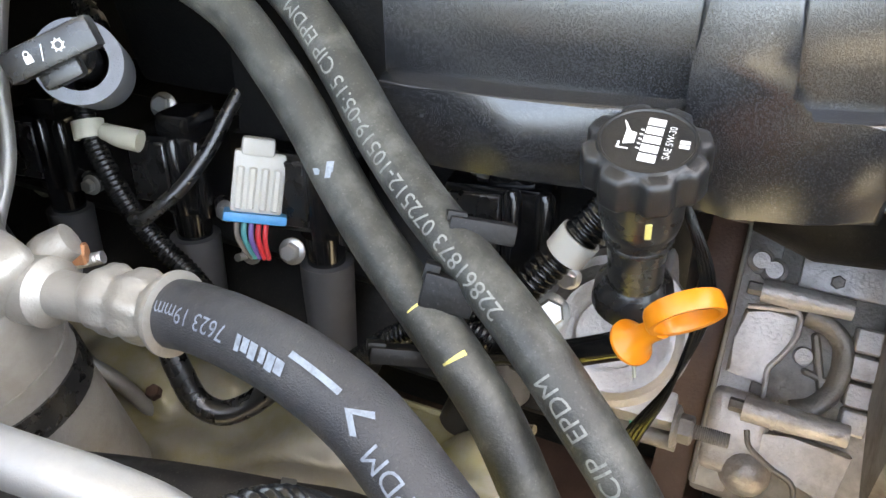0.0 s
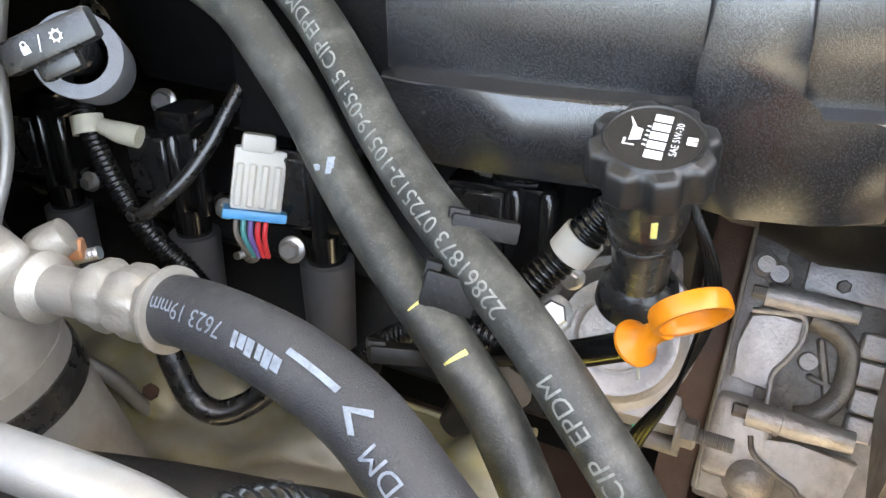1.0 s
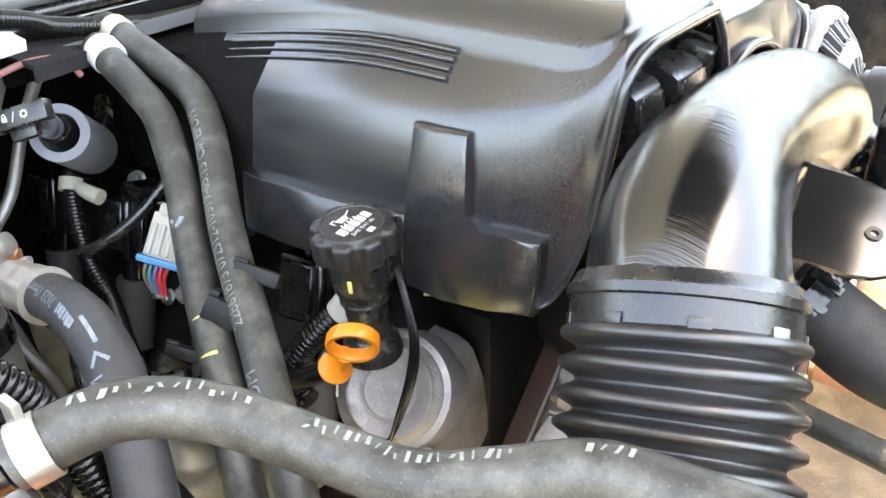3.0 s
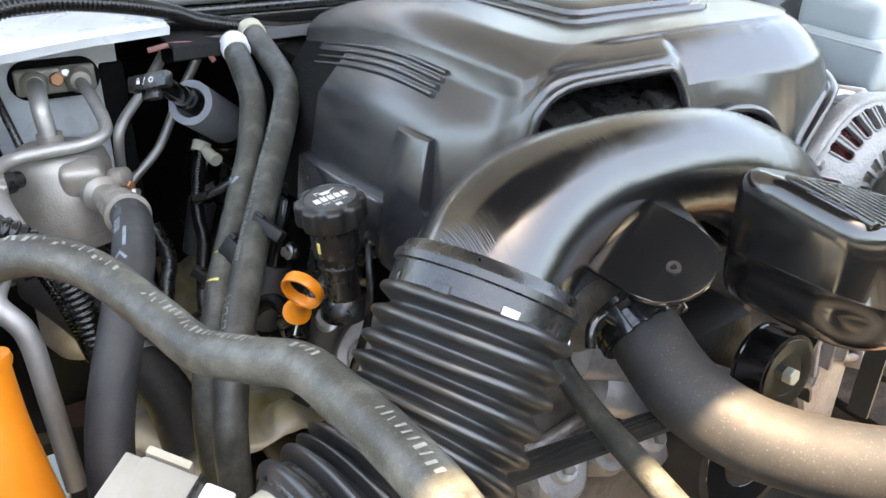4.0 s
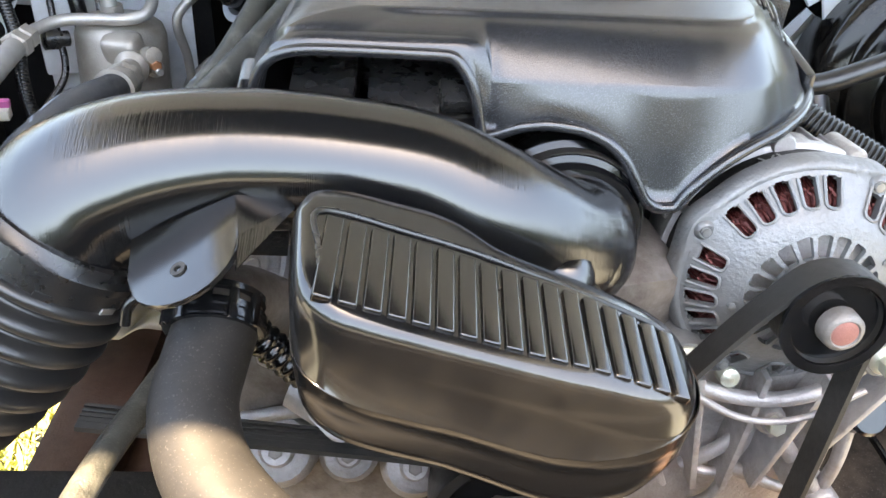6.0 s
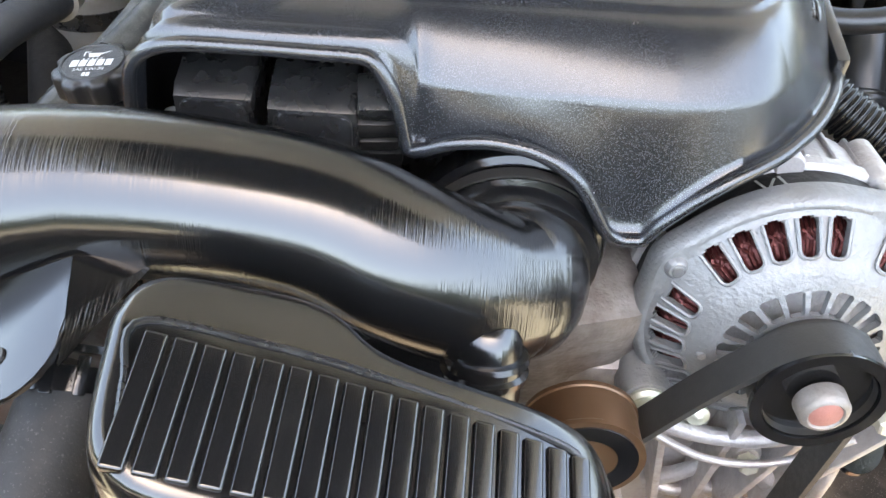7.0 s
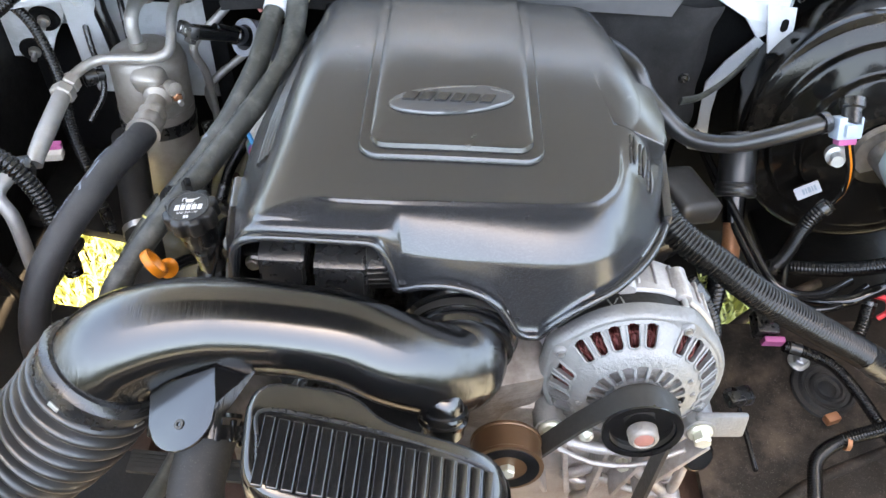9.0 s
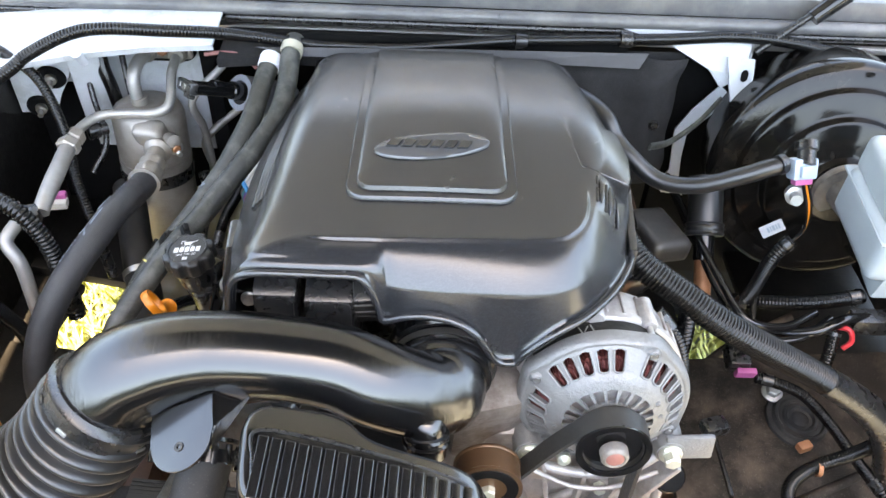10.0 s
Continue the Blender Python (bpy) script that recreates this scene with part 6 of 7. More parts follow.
part("joint_block", rbox((0.03, 0.03, 0.024), 0.004, m=pose(-0.568, 0.115, 0.930, 0, 0, 20)), "plastic", line)
flange = thing("refrigerant_flange", "aluminium pipe flange on a black gasket in the firewall", "flange", at=(-0.46, 0.478, 1.0))
gpts = rounded(0.105, 0.048, 0.023, 8)
part("gasket", plate(gpts, 0.006, aim((-0.463, 0.484, 0.998), (0, -1, 0.1))), "felt", flange)
part("flange_plate", rbox((0.092, 0.012, 0.032), 0.005, 3, m=pose(-0.463, 0.474, 0.998)), "canmetal", flange)
for x in (-0.489, -0.438):
    part("pipe_collar", moved(lathe([(0.008, 0), (0.0155, 0), (0.0165, 0.006), (0.0145, 0.010), (0.0155, 0.014), (0.012, 0.019), (0.008, 0.020)], 22), aim((x, 0.470, 0.997), (0, -1, 0.05))), "canmetal", flange)
part("flange_nut", moved(hexa(0.009, 0.009), aim((-0.463, 0.467, 1.000), (0, -1, 0.2))), "coppershaft", flange, "copper-coloured nut", angle=20)
bolt((-0.452, 0.467, 1.007), (0, -1, 0.3), 0.0055, parent=flange)

for pts, r in (([(-0.318, 0.475, 1.030), (-0.365, 0.440, 0.985), (-0.405, 0.415, 0.950), (-0.414, 0.412, 0.925), (-0.412, 0.440, 0.870), (-0.412, 0.450, 0.80), (-0.412, 0.445, 0.745), (-0.400, 0.42, 0.70), (-0.39, 0.40, 0.62)], 0.0066), ([(-0.275, 0.500, 1.005), (-0.310, 0.505, 0.945), (-0.350, 0.490, 0.885), (-0.395, 0.478, 0.848), (-0.420, 0.460, 0.825), (-0.419, 0.455, 0.800), (-0.410, 0.450, 0.768), (-0.40, 0.44, 0.70)], 0.0066)):
    p = thing("metal_line", "bright bent metal pipe below the cowl", "pipe", at=pts[2], group="metal pipes")
    part("pipe", sweep(pts, r, n=60, seg=14), "pipe", p)

# transmission dipstick with foam sleeve
tz = Vector((0.056, 0.064, -0.050)).normalized()
td = thing("transmission_dipstick", "black latching dipstick handle in a grey foam sleeve", "dipstick", at=(-0.334, 0.369, 0.975))
part("foam_sleeve", moved(ring_geo(0.0195, 0.0290, 0.11, 40), aim((-0.325, 0.392, 0.970), tz)), "foam", td, "pale grey foam sleeve", angle=50)
part("rod", moved(lathe([(0.004, -0.058), (0.0120, -0.056), (0.0125, -0.02), (0.0145, -0.018), (0.0145, 0.02), (0.012, 0.06), (0.004, 0.06)], 28), aim((-0.325, 0.392, 0.972), tz)), "gloss", td)
hy = (Vector((-0.369, 0.307, 1.026)) - Vector((-0.399, 0.345, 1.013))).normalized()
hz = (-tz + hy * hy.dot(tz)).normalized()
hm = Matrix.Translation((-0.384, 0.326, 1.019)) @ Matrix((hy, hz.cross(hy), hz)).transposed().to_4x4()
hm = hm @ Matrix.Scale(0.84, 4)
part("handle", rbox((0.066, 0.022, 0.016), 0.004, m=hm), "plastic", td, "black T handle with white pictograms")
part("thumb_tab", rbox((0.030, 0.016, 0.012), 0.004, m=hm @ pose(-0.004, -0.014, -0.008)), "plastic", td)
part("rod_neck", sweep([tuple(hm @ Vector((0.006, 0, -0.006))), (-0.340, 0.375, 0.984)], 0.011, n=8, seg=18), "gloss", td)
lock = join(moved(bars([0.009], 0.008, 0), pose(-0.027, -0.005, 0.0084)), moved(ring_geo(0.0022, 0.0036, 0.0003, 14), pose(-0.0225, 0.005, 0.0082)), moved(bars([0.0014], 0.016, 0, 0.006), pose(-0.010, -0.008, 0.0084)), moved(ring_geo(0.0038, 0.0058, 0.0003, 16), pose(0.013, 0, 0.0082)),
            *[moved(bars([0.0015], 0.002, 0), pose(0.013, 0, 0.0084) @ Matrix.Rotation(radians(45 * k), 4, "Z") @ pose(-0.00075, 0.0055, 0)) for k in range(8)])
part("pictogram", moved(lock, hm @ pose(0.001, 0, 0.0033) @ Matrix.Scale(0.62, 4)), "printwhite", td, smooth=False)


# ---- ignition coils along the valve cover ----
def coil(at):
    m = pose(*at, 0, 16, 8)
    t = thing("ignition_coil", "glossy black ignition coil with grey plug boot", "ignition coil", m=m, group="ignition coils")
    S = m @ Matrix.Scale(1.12, 4)
    L = lambda nm, g, mt, lb="": part(nm, moved(g, S), mt, t, lb)
    L("coil_body", rbox_geo((0.040, 0.066, 0.058), 0.004, 2, pose(0, 0, 0.012)), "gloss")
    L("face_plate", rbox_geo((0.004, 0.032, 0.048), 0.0012, 1, pose(-0.0208, 0.013, 0.012)), "plastic", "matt moulded face")
    L("core", lathe([(0.001, -0.018), (0.0085, -0.017), (0.0088, 0.038), (0.007, 0.041), (0.001, 0.042)], 18), "gloss")
    for y in (-0.010, -0.030):
        L("rib_column", moved(lathe([(0.001, -0.020), (0.0060, -0.019), (0.0062, 0.036), (0.004, 0.040), (0.001, 0.041)], 14), pose(-0.020, y, 0)), "gloss")
    L("shroud", rbox_geo((0.036, 0.030, 0.020), 0.005, 2, pose(0.002, -0.008, 0.046)), "gloss")
    L("tower", moved(lathe([(0.004, -0.050), (0.0135, -0.050), (0.0145, -0.022), (0.0165, -0.020), (0.004, -0.017)], 20), pose(-0.006, -0.006, 0)), "gloss")
    L("boot", moved(lathe([(0.004, -0.120), (0.0175, -0.120), (0.0195, -0.052), (0.0195, -0.044), (0.004, -0.043)], 20), pose(-0.006, -0.006, 0)), "boot", "grey silicone boot")
    L("mount_tab", rbox_geo((0.012, 0.020, 0.016), 0.004, 1, pose(-0.010, -0.042, -0.014)), "plastic")
    bolt(S @ Vector((-0.017, -0.046, -0.014)), m.to_3x3() @ Vector((-1, 0, 0.1)), 0.0065, parent=t)
    return t


c0 = coil((-0.255, 0.118, 0.835))
for y, z in ((0.272, 0.832), (0.412, 0.820), (0.572, 0.808)):
    copy_thing(c0, pose(-0.262, y, z, 0, 16, 8))
bolt((-0.244, 0.132, 0.878), (-0.5, -0.2, 0.8), 0.008)
bolt((-0.299, 0.278, 0.808), (-0.8, -0.2, 0.5), 0.0075)
bolt((-0.296, 0.069, 0.812), (-0.6, -0.3, 0.7), 0.010, "grey flange bolt on the cylinder head")
bolt((-0.283, 0.340, 0.772), (-0.75, -0.1, 0.5), 0.0065, "steel stud with a long tip", stud=0.016)
bolt((-0.227, 0.445, 0.866), (-0.7, -0.3, 0.6), 0.008)
bolt((-0.250, 0.640, 0.745), (-0.8, -0.2, 0.5), 0.0075)

conn = thing("harness_connector", "white nylon harness connector with blue lock and coloured wires", "connector", at=(-0.262, 0.345, 0.85))
CZ = Vector((0.030, 0.001, 0.045)).normalized()
CN = (Vector((-0.641, -0.057, 1.21)) - Vector((-0.262, 0.335, 0.845))).normalized()
CN = (CN - CZ * CN.dot(CZ)).normalized()
cm = Matrix.Translation(Vector((-0.264, 0.334, 0.846)) + CN * 0.045 + CZ.cross(CN) * 0.008) @ Matrix((-CN, CZ.cross(-CN), CZ)).transposed().to_4x4() @ Matrix.Diagonal((1.0, 1.12, 0.74, 1))
part("housing", rbox((0.018, 0.034, 0.062), 0.003, m=cm), "whiteplastic", conn)
for k in range(4):
    part("ridge", rbox((0.004, 0.0055, 0.044), 0.0015, 1, m=cm @ pose(-0.0096, -0.012 + 0.008 * k, -0.006)), "whiteplastic", conn)
part("knob", rbox((0.020, 0.022, 0.018), 0.004, m=cm @ pose(-0.002, 0.002, 0.036)), "whiteplastic", conn)
part("lock", rbox((0.024, 0.042, 0.010), 0.0025, m=cm @ pose(0, 0, -0.036)), "blue", conn, "bright blue lock")
for k, w in enumerate(("greywire", "teal", "violet", "red", "red")):
    a = cm @ Vector((-0.004, 0.012 - 0.005 * k, -0.038))
    b_ = cm @ Vector((-0.006, 0.010 - 0.0045 * k, -0.058))
    c_ = cm @ Vector((0.002, 0.000 - 0.003 * k, -0.080))
    part("wire", sweep([a, b_, c_], 0.0021, n=14, seg=8), w, conn)


def loom(pts, r=0.008, label="black corrugated wiring conduit", pitch=0.0045, depth=0.0013, material="loom"):
    t = thing("wiring_conduit", label, "wiring conduit", at=pts[0], group="wiring conduits")
    part("conduit_body", corrugated(pts, r, depth, pitch, seg=14, per=5), material, t, angle=80)
    path, _ = spline(pts, 60)
    for k in (4, 55):
        part("tape_band", sweep([path[k - 2], path[k], path[k + 2]], r * 1.05, n=10, seg=16), "plastic", t, "black tape wrap")
    return t


loom([(-0.200, 0.53, 0.94), (-0.226, 0.49, 0.927), (-0.281, 0.456, 0.916), (-0.296, 0.453, 0.900), (-0.307, 0.442, 0.883), (-0.317, 0.427, 0.865), (-0.325, 0.412, 0.849), (-0.332, 0.396, 0.833), (-0.338, 0.373, 0.815), (-0.342, 0.348, 0.797), (-0.360, 0.305, 0.775), (-0.375, 0.26, 0.73)], 0.0092)
loom([(-0.345, 0.22, 0.74), (-0.335, 0.17, 0.79), (-0.330, 0.12, 0.815), (-0.335, 0.06, 0.80)], 0.009)
loom([(-0.262, 0.02, 0.92), (-0.282, 0.053, 0.875), (-0.305, 0.085, 0.835), (-0.325, 0.11, 0.79)], 0.0125, pitch=0.005, depth=0.002)
loom([(-0.258, 0.04, 0.87), (-0.285, 0.075, 0.84), (-0.315, 0.12, 0.80)], 0.009)
tape = thing("tape_wrap", "off-white tape wrapped round the ribbed conduit", "tape", at=(-0.286, 0.058, 0.868))
part("wrap", moved(ring_geo(0.0125, 0.0142, 0.017, 24), aim((-0.282, 0.052, 0.876), (-0.35, 0.5, -0.75))), "whiteplastic", tape)
cn = thing("conduit_clip", "pale nylon clip holding the conduit to a stud", "clip", at=(-0.302, 0.43, 0.89))
part("loop", moved(ring_geo(0.0094, 0.0122, 0.014, 24), aim((-0.301, 0.447, 0.897), (-0.5, -0.35, -0.8))), "tan", cn)
part("barrel", sweep([(-0.303, 0.430, 0.892), (-0.302, 0.416, 0.889), (-0.298, 0.400, 0.885)], [0.0065, 0.0085, 0.0088], n=12, seg=14), "tan", cn)
part("vent_hose", sweep([(-0.245, 0.335, 0.910), (-0.266, 0.340, 0.895), (-0.283, 0.345, 0.881), (-0.307, 0.355, 0.864), (-0.325, 0.367, 0.853), (-0.337, 0.380, 0.844), (-0.338, 0.392, 0.842)], 0.0058, n=40, seg=12), "plastic", label="thin black rubber vent hose", category="hose")
part("coil_lead", sweep([(-0.368, 0.385, 1.041), (-0.342, 0.385, 1.045), (-0.315, 0.385, 1.043), (-0.299, 0.385, 1.033), (-0.291, 0.385, 1.02)], 0.0032, n=24, seg=8), "pinkwire", label="dusty pink wire near the heater hose collar", category="wire")
for k in range(4):
    part("sensor_wire", sweep([(-0.285 + 0.001 * k, -0.004, 0.93), (-0.298, -0.026 - 0.0022 * k, 0.87), (-0.318 + 0.002 * k, -0.020, 0.80), (-0.326, -0.004 + 0.003 * k, 0.74), (-0.322 - 0.002 * k, -0.004, 0.69), (-0.31, -0.02 + 0.002 * k, 0.64)], 0.0019, n=40, seg=8), "loom", label="thin black sensor wire beside the dipstick", category="wire", group="sensor wires")

# cast cylinder head front, stud and heat shield seen below the hoses
headp = thing("timing_side_casting", "grey cast aluminium head end with round boss", "casting", at=(-0.24, 0.02, 0.7))
part("boss", moved(lathe([(0.01, 0.008), (0.034, 0.009), (0.038, 0.012), (0.042, 0.012), (0.044, 0.008), (0.048, 0.006), (0.050, 0.002), (0.056, 0.0), (0.058, -0.004), (0.060, -0.05), (0.02, -0.05)], 56), aim((-0.262, 0.032, 0.772), (-0.75, -0.25, 0.62))), "alu", headp)
part("boss_ring", moved(ring_geo(0.024, 0.027, 0.003, 44), aim((-0.262, 0.032, 0.772), (-0.75, -0.25, 0.62)) @ pose(0, 0, 0.011)), "alu", headp)
part("casting", rbox((0.10, 0.11, 0.16), 0.02, m=pose(-0.19, 0.058, 0.70, 0, -20)), "alu", headp)
part("pad", rbox((0.024, 0.075, 0.026), 0.004, m=pose(-0.279, 0.016, 0.719, 0, -20, 4)), "alu", headp)
part("lower_bar", sweep([(-0.285, 0.074, 0.693), (-0.285, -0.026, 0.695)], 0.007, n=6, seg=14), "dirty", headp)
bolt((-0.285, -0.022, 0.715), (0.000, -0.027, 0.001), 0.011, "threaded steel stud", parent=headp, stud=0.028, material="dirty")
for y, z in ((0.006, 0.709), (-0.010, 0.720)):
    part("paint_dot", moved(lathe([(0.001, 0.0004), (0.0032, 0.0004), (0.0032, 0), (0.001, 0)], 12), aim((-0.2875, y, z), (-0.75, -0.1, 0.6))), "greendot", headp, "green paint dot")
shield = thing("heat_shield", "creased metal heat shield with yellow reflections painted in", "heat shield", at=(-0.40, 0.28, 0.56))
nx, ny = 60, 60
vs, fs = [], []
for i in range(nx):
    for j in range(ny):
        x, y = -0.500 + 0.20 * i / (nx - 1), 0.08 + 0.48 * j / (ny - 1)
        z = 0.655 + 0.02 * (i / (nx - 1)) ** 1.5 - 0.10 * max(0, i / (nx - 1) - 0.75) + 0.030 * noise.noise((x * 10, y * 7, 1.0)) + 0.038 * abs(noise.noise((x * 18, y * 13, 4.0)))
        vs.append((x, y, z))
fs = [(i * ny + j, (i + 1) * ny + j, (i + 1) * ny + j + 1, i * ny + j + 1) for i in range(nx - 1) for j in range(ny - 1)]
sh = part("sheet", (vs, fs), "shield", shield, angle=80)
part("rolled_edge", sweep([vs[(nx - 1) * ny + j] for j in range(0, ny, 4)], 0.004, n=60, seg=8), "shield", shield)
for i, j in ((34, 40), (48, 22)):
    part("shield_bolt", moved(hexa(0.007, 0.008), aim(vs[i * ny + j], (-0.2, -0.1, 1))), "rust", shield, "rusty bolt", angle=20)
md = sh.modifiers.new("thickness", "SOLIDIFY")
md.thickness = 0.002
exh = thing("exhaust_manifold", "dull cast exhaust manifold runners", "manifold", at=(-0.32, 0.3, 0.66))
for y in (0.14, 0.26, 0.38, 0.50):
    part("runner", sweep([(-0.25, y, 0.68), (-0.285, y, 0.66), (-0.310, y + 0.02, 0.62), (-0.320, y + 0.05, 0.60)], [0.026, 0.023, 0.022, 0.022], n=20, seg=20), "darksteel", exh)
part("log", sweep([(-0.325, 0.10, 0.595), (-0.328, 0.30, 0.585), (-0.322, 0.56, 0.575)], 0.026, n=30, seg=20), "darksteel", exh)
lh = thing("lower_hose", "smooth black rubber hose above the heat shield", "hose", at=(-0.49, 0.245, 0.778))
part("hose_body", sweep([(-0.540, 0.365, 0.785), (-0.515, 0.300, 0.778), (-0.495, 0.245, 0.768), (-0.475, 0.190, 0.752), (-0.455, 0.14, 0.73), (-0.45, 0.10, 0.68)], 0.026, n=40, seg=24), "hoserubber", lh)
part("hose_clamp", moved(ring_geo(0.0262, 0.0278, 0.010, 28), aim((-0.476, 0.192, 0.753), (0.35, -0.85, -0.35))), "steel", lh, "steel hose clamp")
part("heater_pipe", sweep([(-0.40, 0.36, 0.83), (-0.390, 0.345, 0.79), (-0.400, 0.330, 0.760), (-0.408, 0.315, 0.735), (-0.405, 0.295, 0.725), (-0.390, 0.275, 0.730), (-0.372, 0.255, 0.745), (-0.345, 0.235, 0.750)], 0.010, n=40, seg=12), "plastic", label="small bent black rubber pipe", category="pipe")

# dark plastic duct below the cover front, thin pipe, belt side parts on the near flank
wp = thing("water_pump", "grey cast water pump housing with bolt bosses", "water pump", at=(-0.10, -0.11, 0.62))
PF = Matrix.Translation((-0.3906, 0, 0.3984)) @ Matrix(((0, 0.714, -0.70), (-1, 0, 0), (0, 0.70, 0.714))).to_4x4()   # x forward, y up along the sloping face, z out of it
W = lambda *p: tuple(PF @ Vector(p))
part("housing", rbox((0.150, 0.25, 0.05), 0.006, 2, m=PF @ pose(0.112, 0.345, -0.043)), "dirty", wp)
part("cover_plate", plate([(0.0450, 0.335), (0.0600, 0.3335), (0.0775, 0.3316), (0.0775, 0.340), (0.0790, 0.349), (0.0850, 0.360), (0.0905, 0.370), (0.0925, 0.380), (0.0919, 0.3976), (0.0700, 0.3960), (0.0490, 0.3935), (0.0455, 0.365)], 0.018, PF @ pose(0, 0, -0.016), 0.003), "cleancast", wp, angle=30)
part("gasket_ridge", sweep([W(0.050, 0.396, 0.003), W(0.072, 0.399, 0.003), W(0.0915, 0.3995, 0.003), W(0.0940, 0.380, 0.003), W(0.0865, 0.361, 0.003), W(0.0785, 0.347, 0.003), W(0.0790, 0.330, 0.003), W(0.0800, 0.300, 0.003)], 0.0024, n=50, seg=8), "cleancast", wp)
part("body", rbox((0.052, 0.075, 0.030), 0.010, 3, m=PF @ pose(0.065, 0.283, -0.010)), "cleancast", wp)
part("bulge", moved(lathe([(0.001, 0.014), (0.010, 0.012), (0.018, 0.005), (0.022, -0.006), (0.022, -0.03)], 28), PF @ pose(0.080, 0.252, 0.0)), "cleancast", wp)
part("side_web", rbox((0.034, 0.24, 0.030), 0.006, 2, m=PF @ pose(0.052, 0.345, -0.030)), "alu", wp)
for v, h, u0, u1, r in ((0.4125, 0.004, 0.058, 0.132, 0.0105), (0.309, 0.012, 0.066, 0.150, 0.0115)):
    b = part("long_boss", sweep([W(u0, v, h), W(u0 + 0.012, v, h), W(u0 + 0.030, v, h), W(u0 + 0.0302, v, h), W(u1, v, h - 0.002)], [r, r, r, r * 0.88, r * 0.85], n=40, seg=20), "cleancast", wp)
    part("boss_flange", moved(ring_geo(r * 0.7, r * 1.12, 0.003, 24), aim(W(u0 + 0.024, v, h), (0, -1, 0))), "cleancast", b)
    part("boss_bolt", moved(hexa(0.0062, 0.012), aim(W(u0, v, h), (0, 1, 0))), "dirty", b, angle=20)
part("arch_rib", sweep([W(0.098, 0.399, -0.006), W(0.118, 0.394, -0.006), W(0.131, 0.382, -0.006), W(0.135, 0.362, -0.006), W(0.131, 0.340, -0.006), W(0.120, 0.324, -0.006), W(0.104, 0.316, -0.006)], 0.0085, n=50, seg=14, oval=(1.2, 0.8)), "dirty", wp)
part("pocket_web", rbox((0.007, 0.060, 0.022), 0.002, 1, m=PF @ pose(0.118, 0.358, -0.018, 0, 0, 18)), "dirty", wp)
part("pocket_web", rbox((0.030, 0.006, 0.020), 0.002, 1, m=PF @ pose(0.120, 0.349, -0.017, 0, 0, -12)), "dirty", wp)
part("pocket_column", moved(lathe([(0.002, 0.0), (0.0075, -0.001), (0.0085, -0.006), (0.0095, -0.03), (0.003, -0.03)], 20), PF @ pose(0.104, 0.364, -0.006)), "alu", wp)
for k, v in enumerate((0.390, 0.3665, 0.343, 0.320)):
    part("flange_block", rbox((0.022, 0.0215, 0.034), 0.002, 1, m=PF @ pose(0.150 + 0.001 * k, v, -0.016)), "cleancast", wp)
part("flange_edge", sweep([W(0.162, 0.405, 0.0), W(0.165, 0.36, 0.001), W(0.164, 0.31, 0.001)], 0.0022, n=24, seg=8), "cleancast", wp)
part("upper_plate", rbox((0.085, 0.050, 0.020), 0.004, 2, m=PF @ pose(0.128, 0.448, -0.020)), "cleancast", wp, "pale machined upper face")
part("plate_nut", moved(hexa(0.0062, 0.008), PF @ pose(0.116, 0.434, -0.012)), "dirty", wp, angle=20)
part("lower_web", plate([(0.0740, 0.290), (0.0800, 0.276), (0.100, 0.264), (0.1179, 0.2563), (0.150, 0.245), (0.158, 0.292), (0.110, 0.294)], 0.020, PF @ pose(0, 0, -0.016), 0.002), "cleancast", wp, angle=30)
part("web_ridge", sweep([W(0.0735, 0.290, 0.005), W(0.0795, 0.2755, 0.005), W(0.100, 0.2635, 0.005), W(0.1179, 0.2555, 0.005), W(0.124, 0.235, 0.005)], 0.0026, n=30, seg=8), "dirty", wp)
for u, v in ((0.052, 0.438), (0.064, 0.432)):
    part("boss", moved(lathe([(0.003, 0.010), (0.0075, 0.010), (0.0085, 0.004), (0.0115, 0.002), (0.012, -0.012), (0.003, -0.012)], 18), PF @ pose(u, v, -0.006)), "cleancast", wp)
part("strip_edge", sweep([W(0.0365, 0.47, -0.008), W(0.0375, 0.40, -0.006), W(0.0385, 0.32, -0.004), W(0.0400, 0.23, -0.002)], 0.0022, n=30, seg=8), "canmetal", wp)
duct = thing("front_duct", "black round plastic duct end below the cover", "duct", at=(-0.155, -0.145, 0.85))
DU = aim((-0.155, -0.145, 0.905), (0.5, -0.8, 0.1))
part("duct_body", moved(lathe([(0.02, 0.0), (0.050, 0), (0.052, 0.004), (0.052, 0.060), (0.02, 0.060)], 40), DU), "dark", duct)
part("rim", moved(lathe([(0.044, 0.058), (0.0545, 0.058), (0.056, 0.061), (0.056, 0.069), (0.0545, 0.071), (0.044, 0.071)], 40), DU), "plastic", duct, "thicker moulded end rim")
part("vacuum_pipe", sweep([(-0.235, 0.01, 0.875), (-0.222, -0.02, 0.878), (-0.205, -0.06, 0.885), (-0.19, -0.085, 0.90)], 0.0035, n=24, seg=10), "steel", label="thin bright metal vacuum pipe", category="pipe")
guard = thing("belt_guard", "dark rust-brown steel strip beside the pump", "strip", at=W(0.02, 0.35, -0.03))
part("strip", rbox((0.034, 0.30, 0.012), 0.003, m=PF @ pose(0.018, 0.345, -0.034)), "rust", guard)
part("strip_boss", moved(ring_geo(0.004, 0.0085, 0.003, 20), PF @ pose(0.019, 0.345, -0.029)), "rust", guard)
part("strip_step", rbox((0.030, 0.004, 0.004), 0.001, m=PF @ pose(0.018, 0.395, -0.028)), "rust", guard)


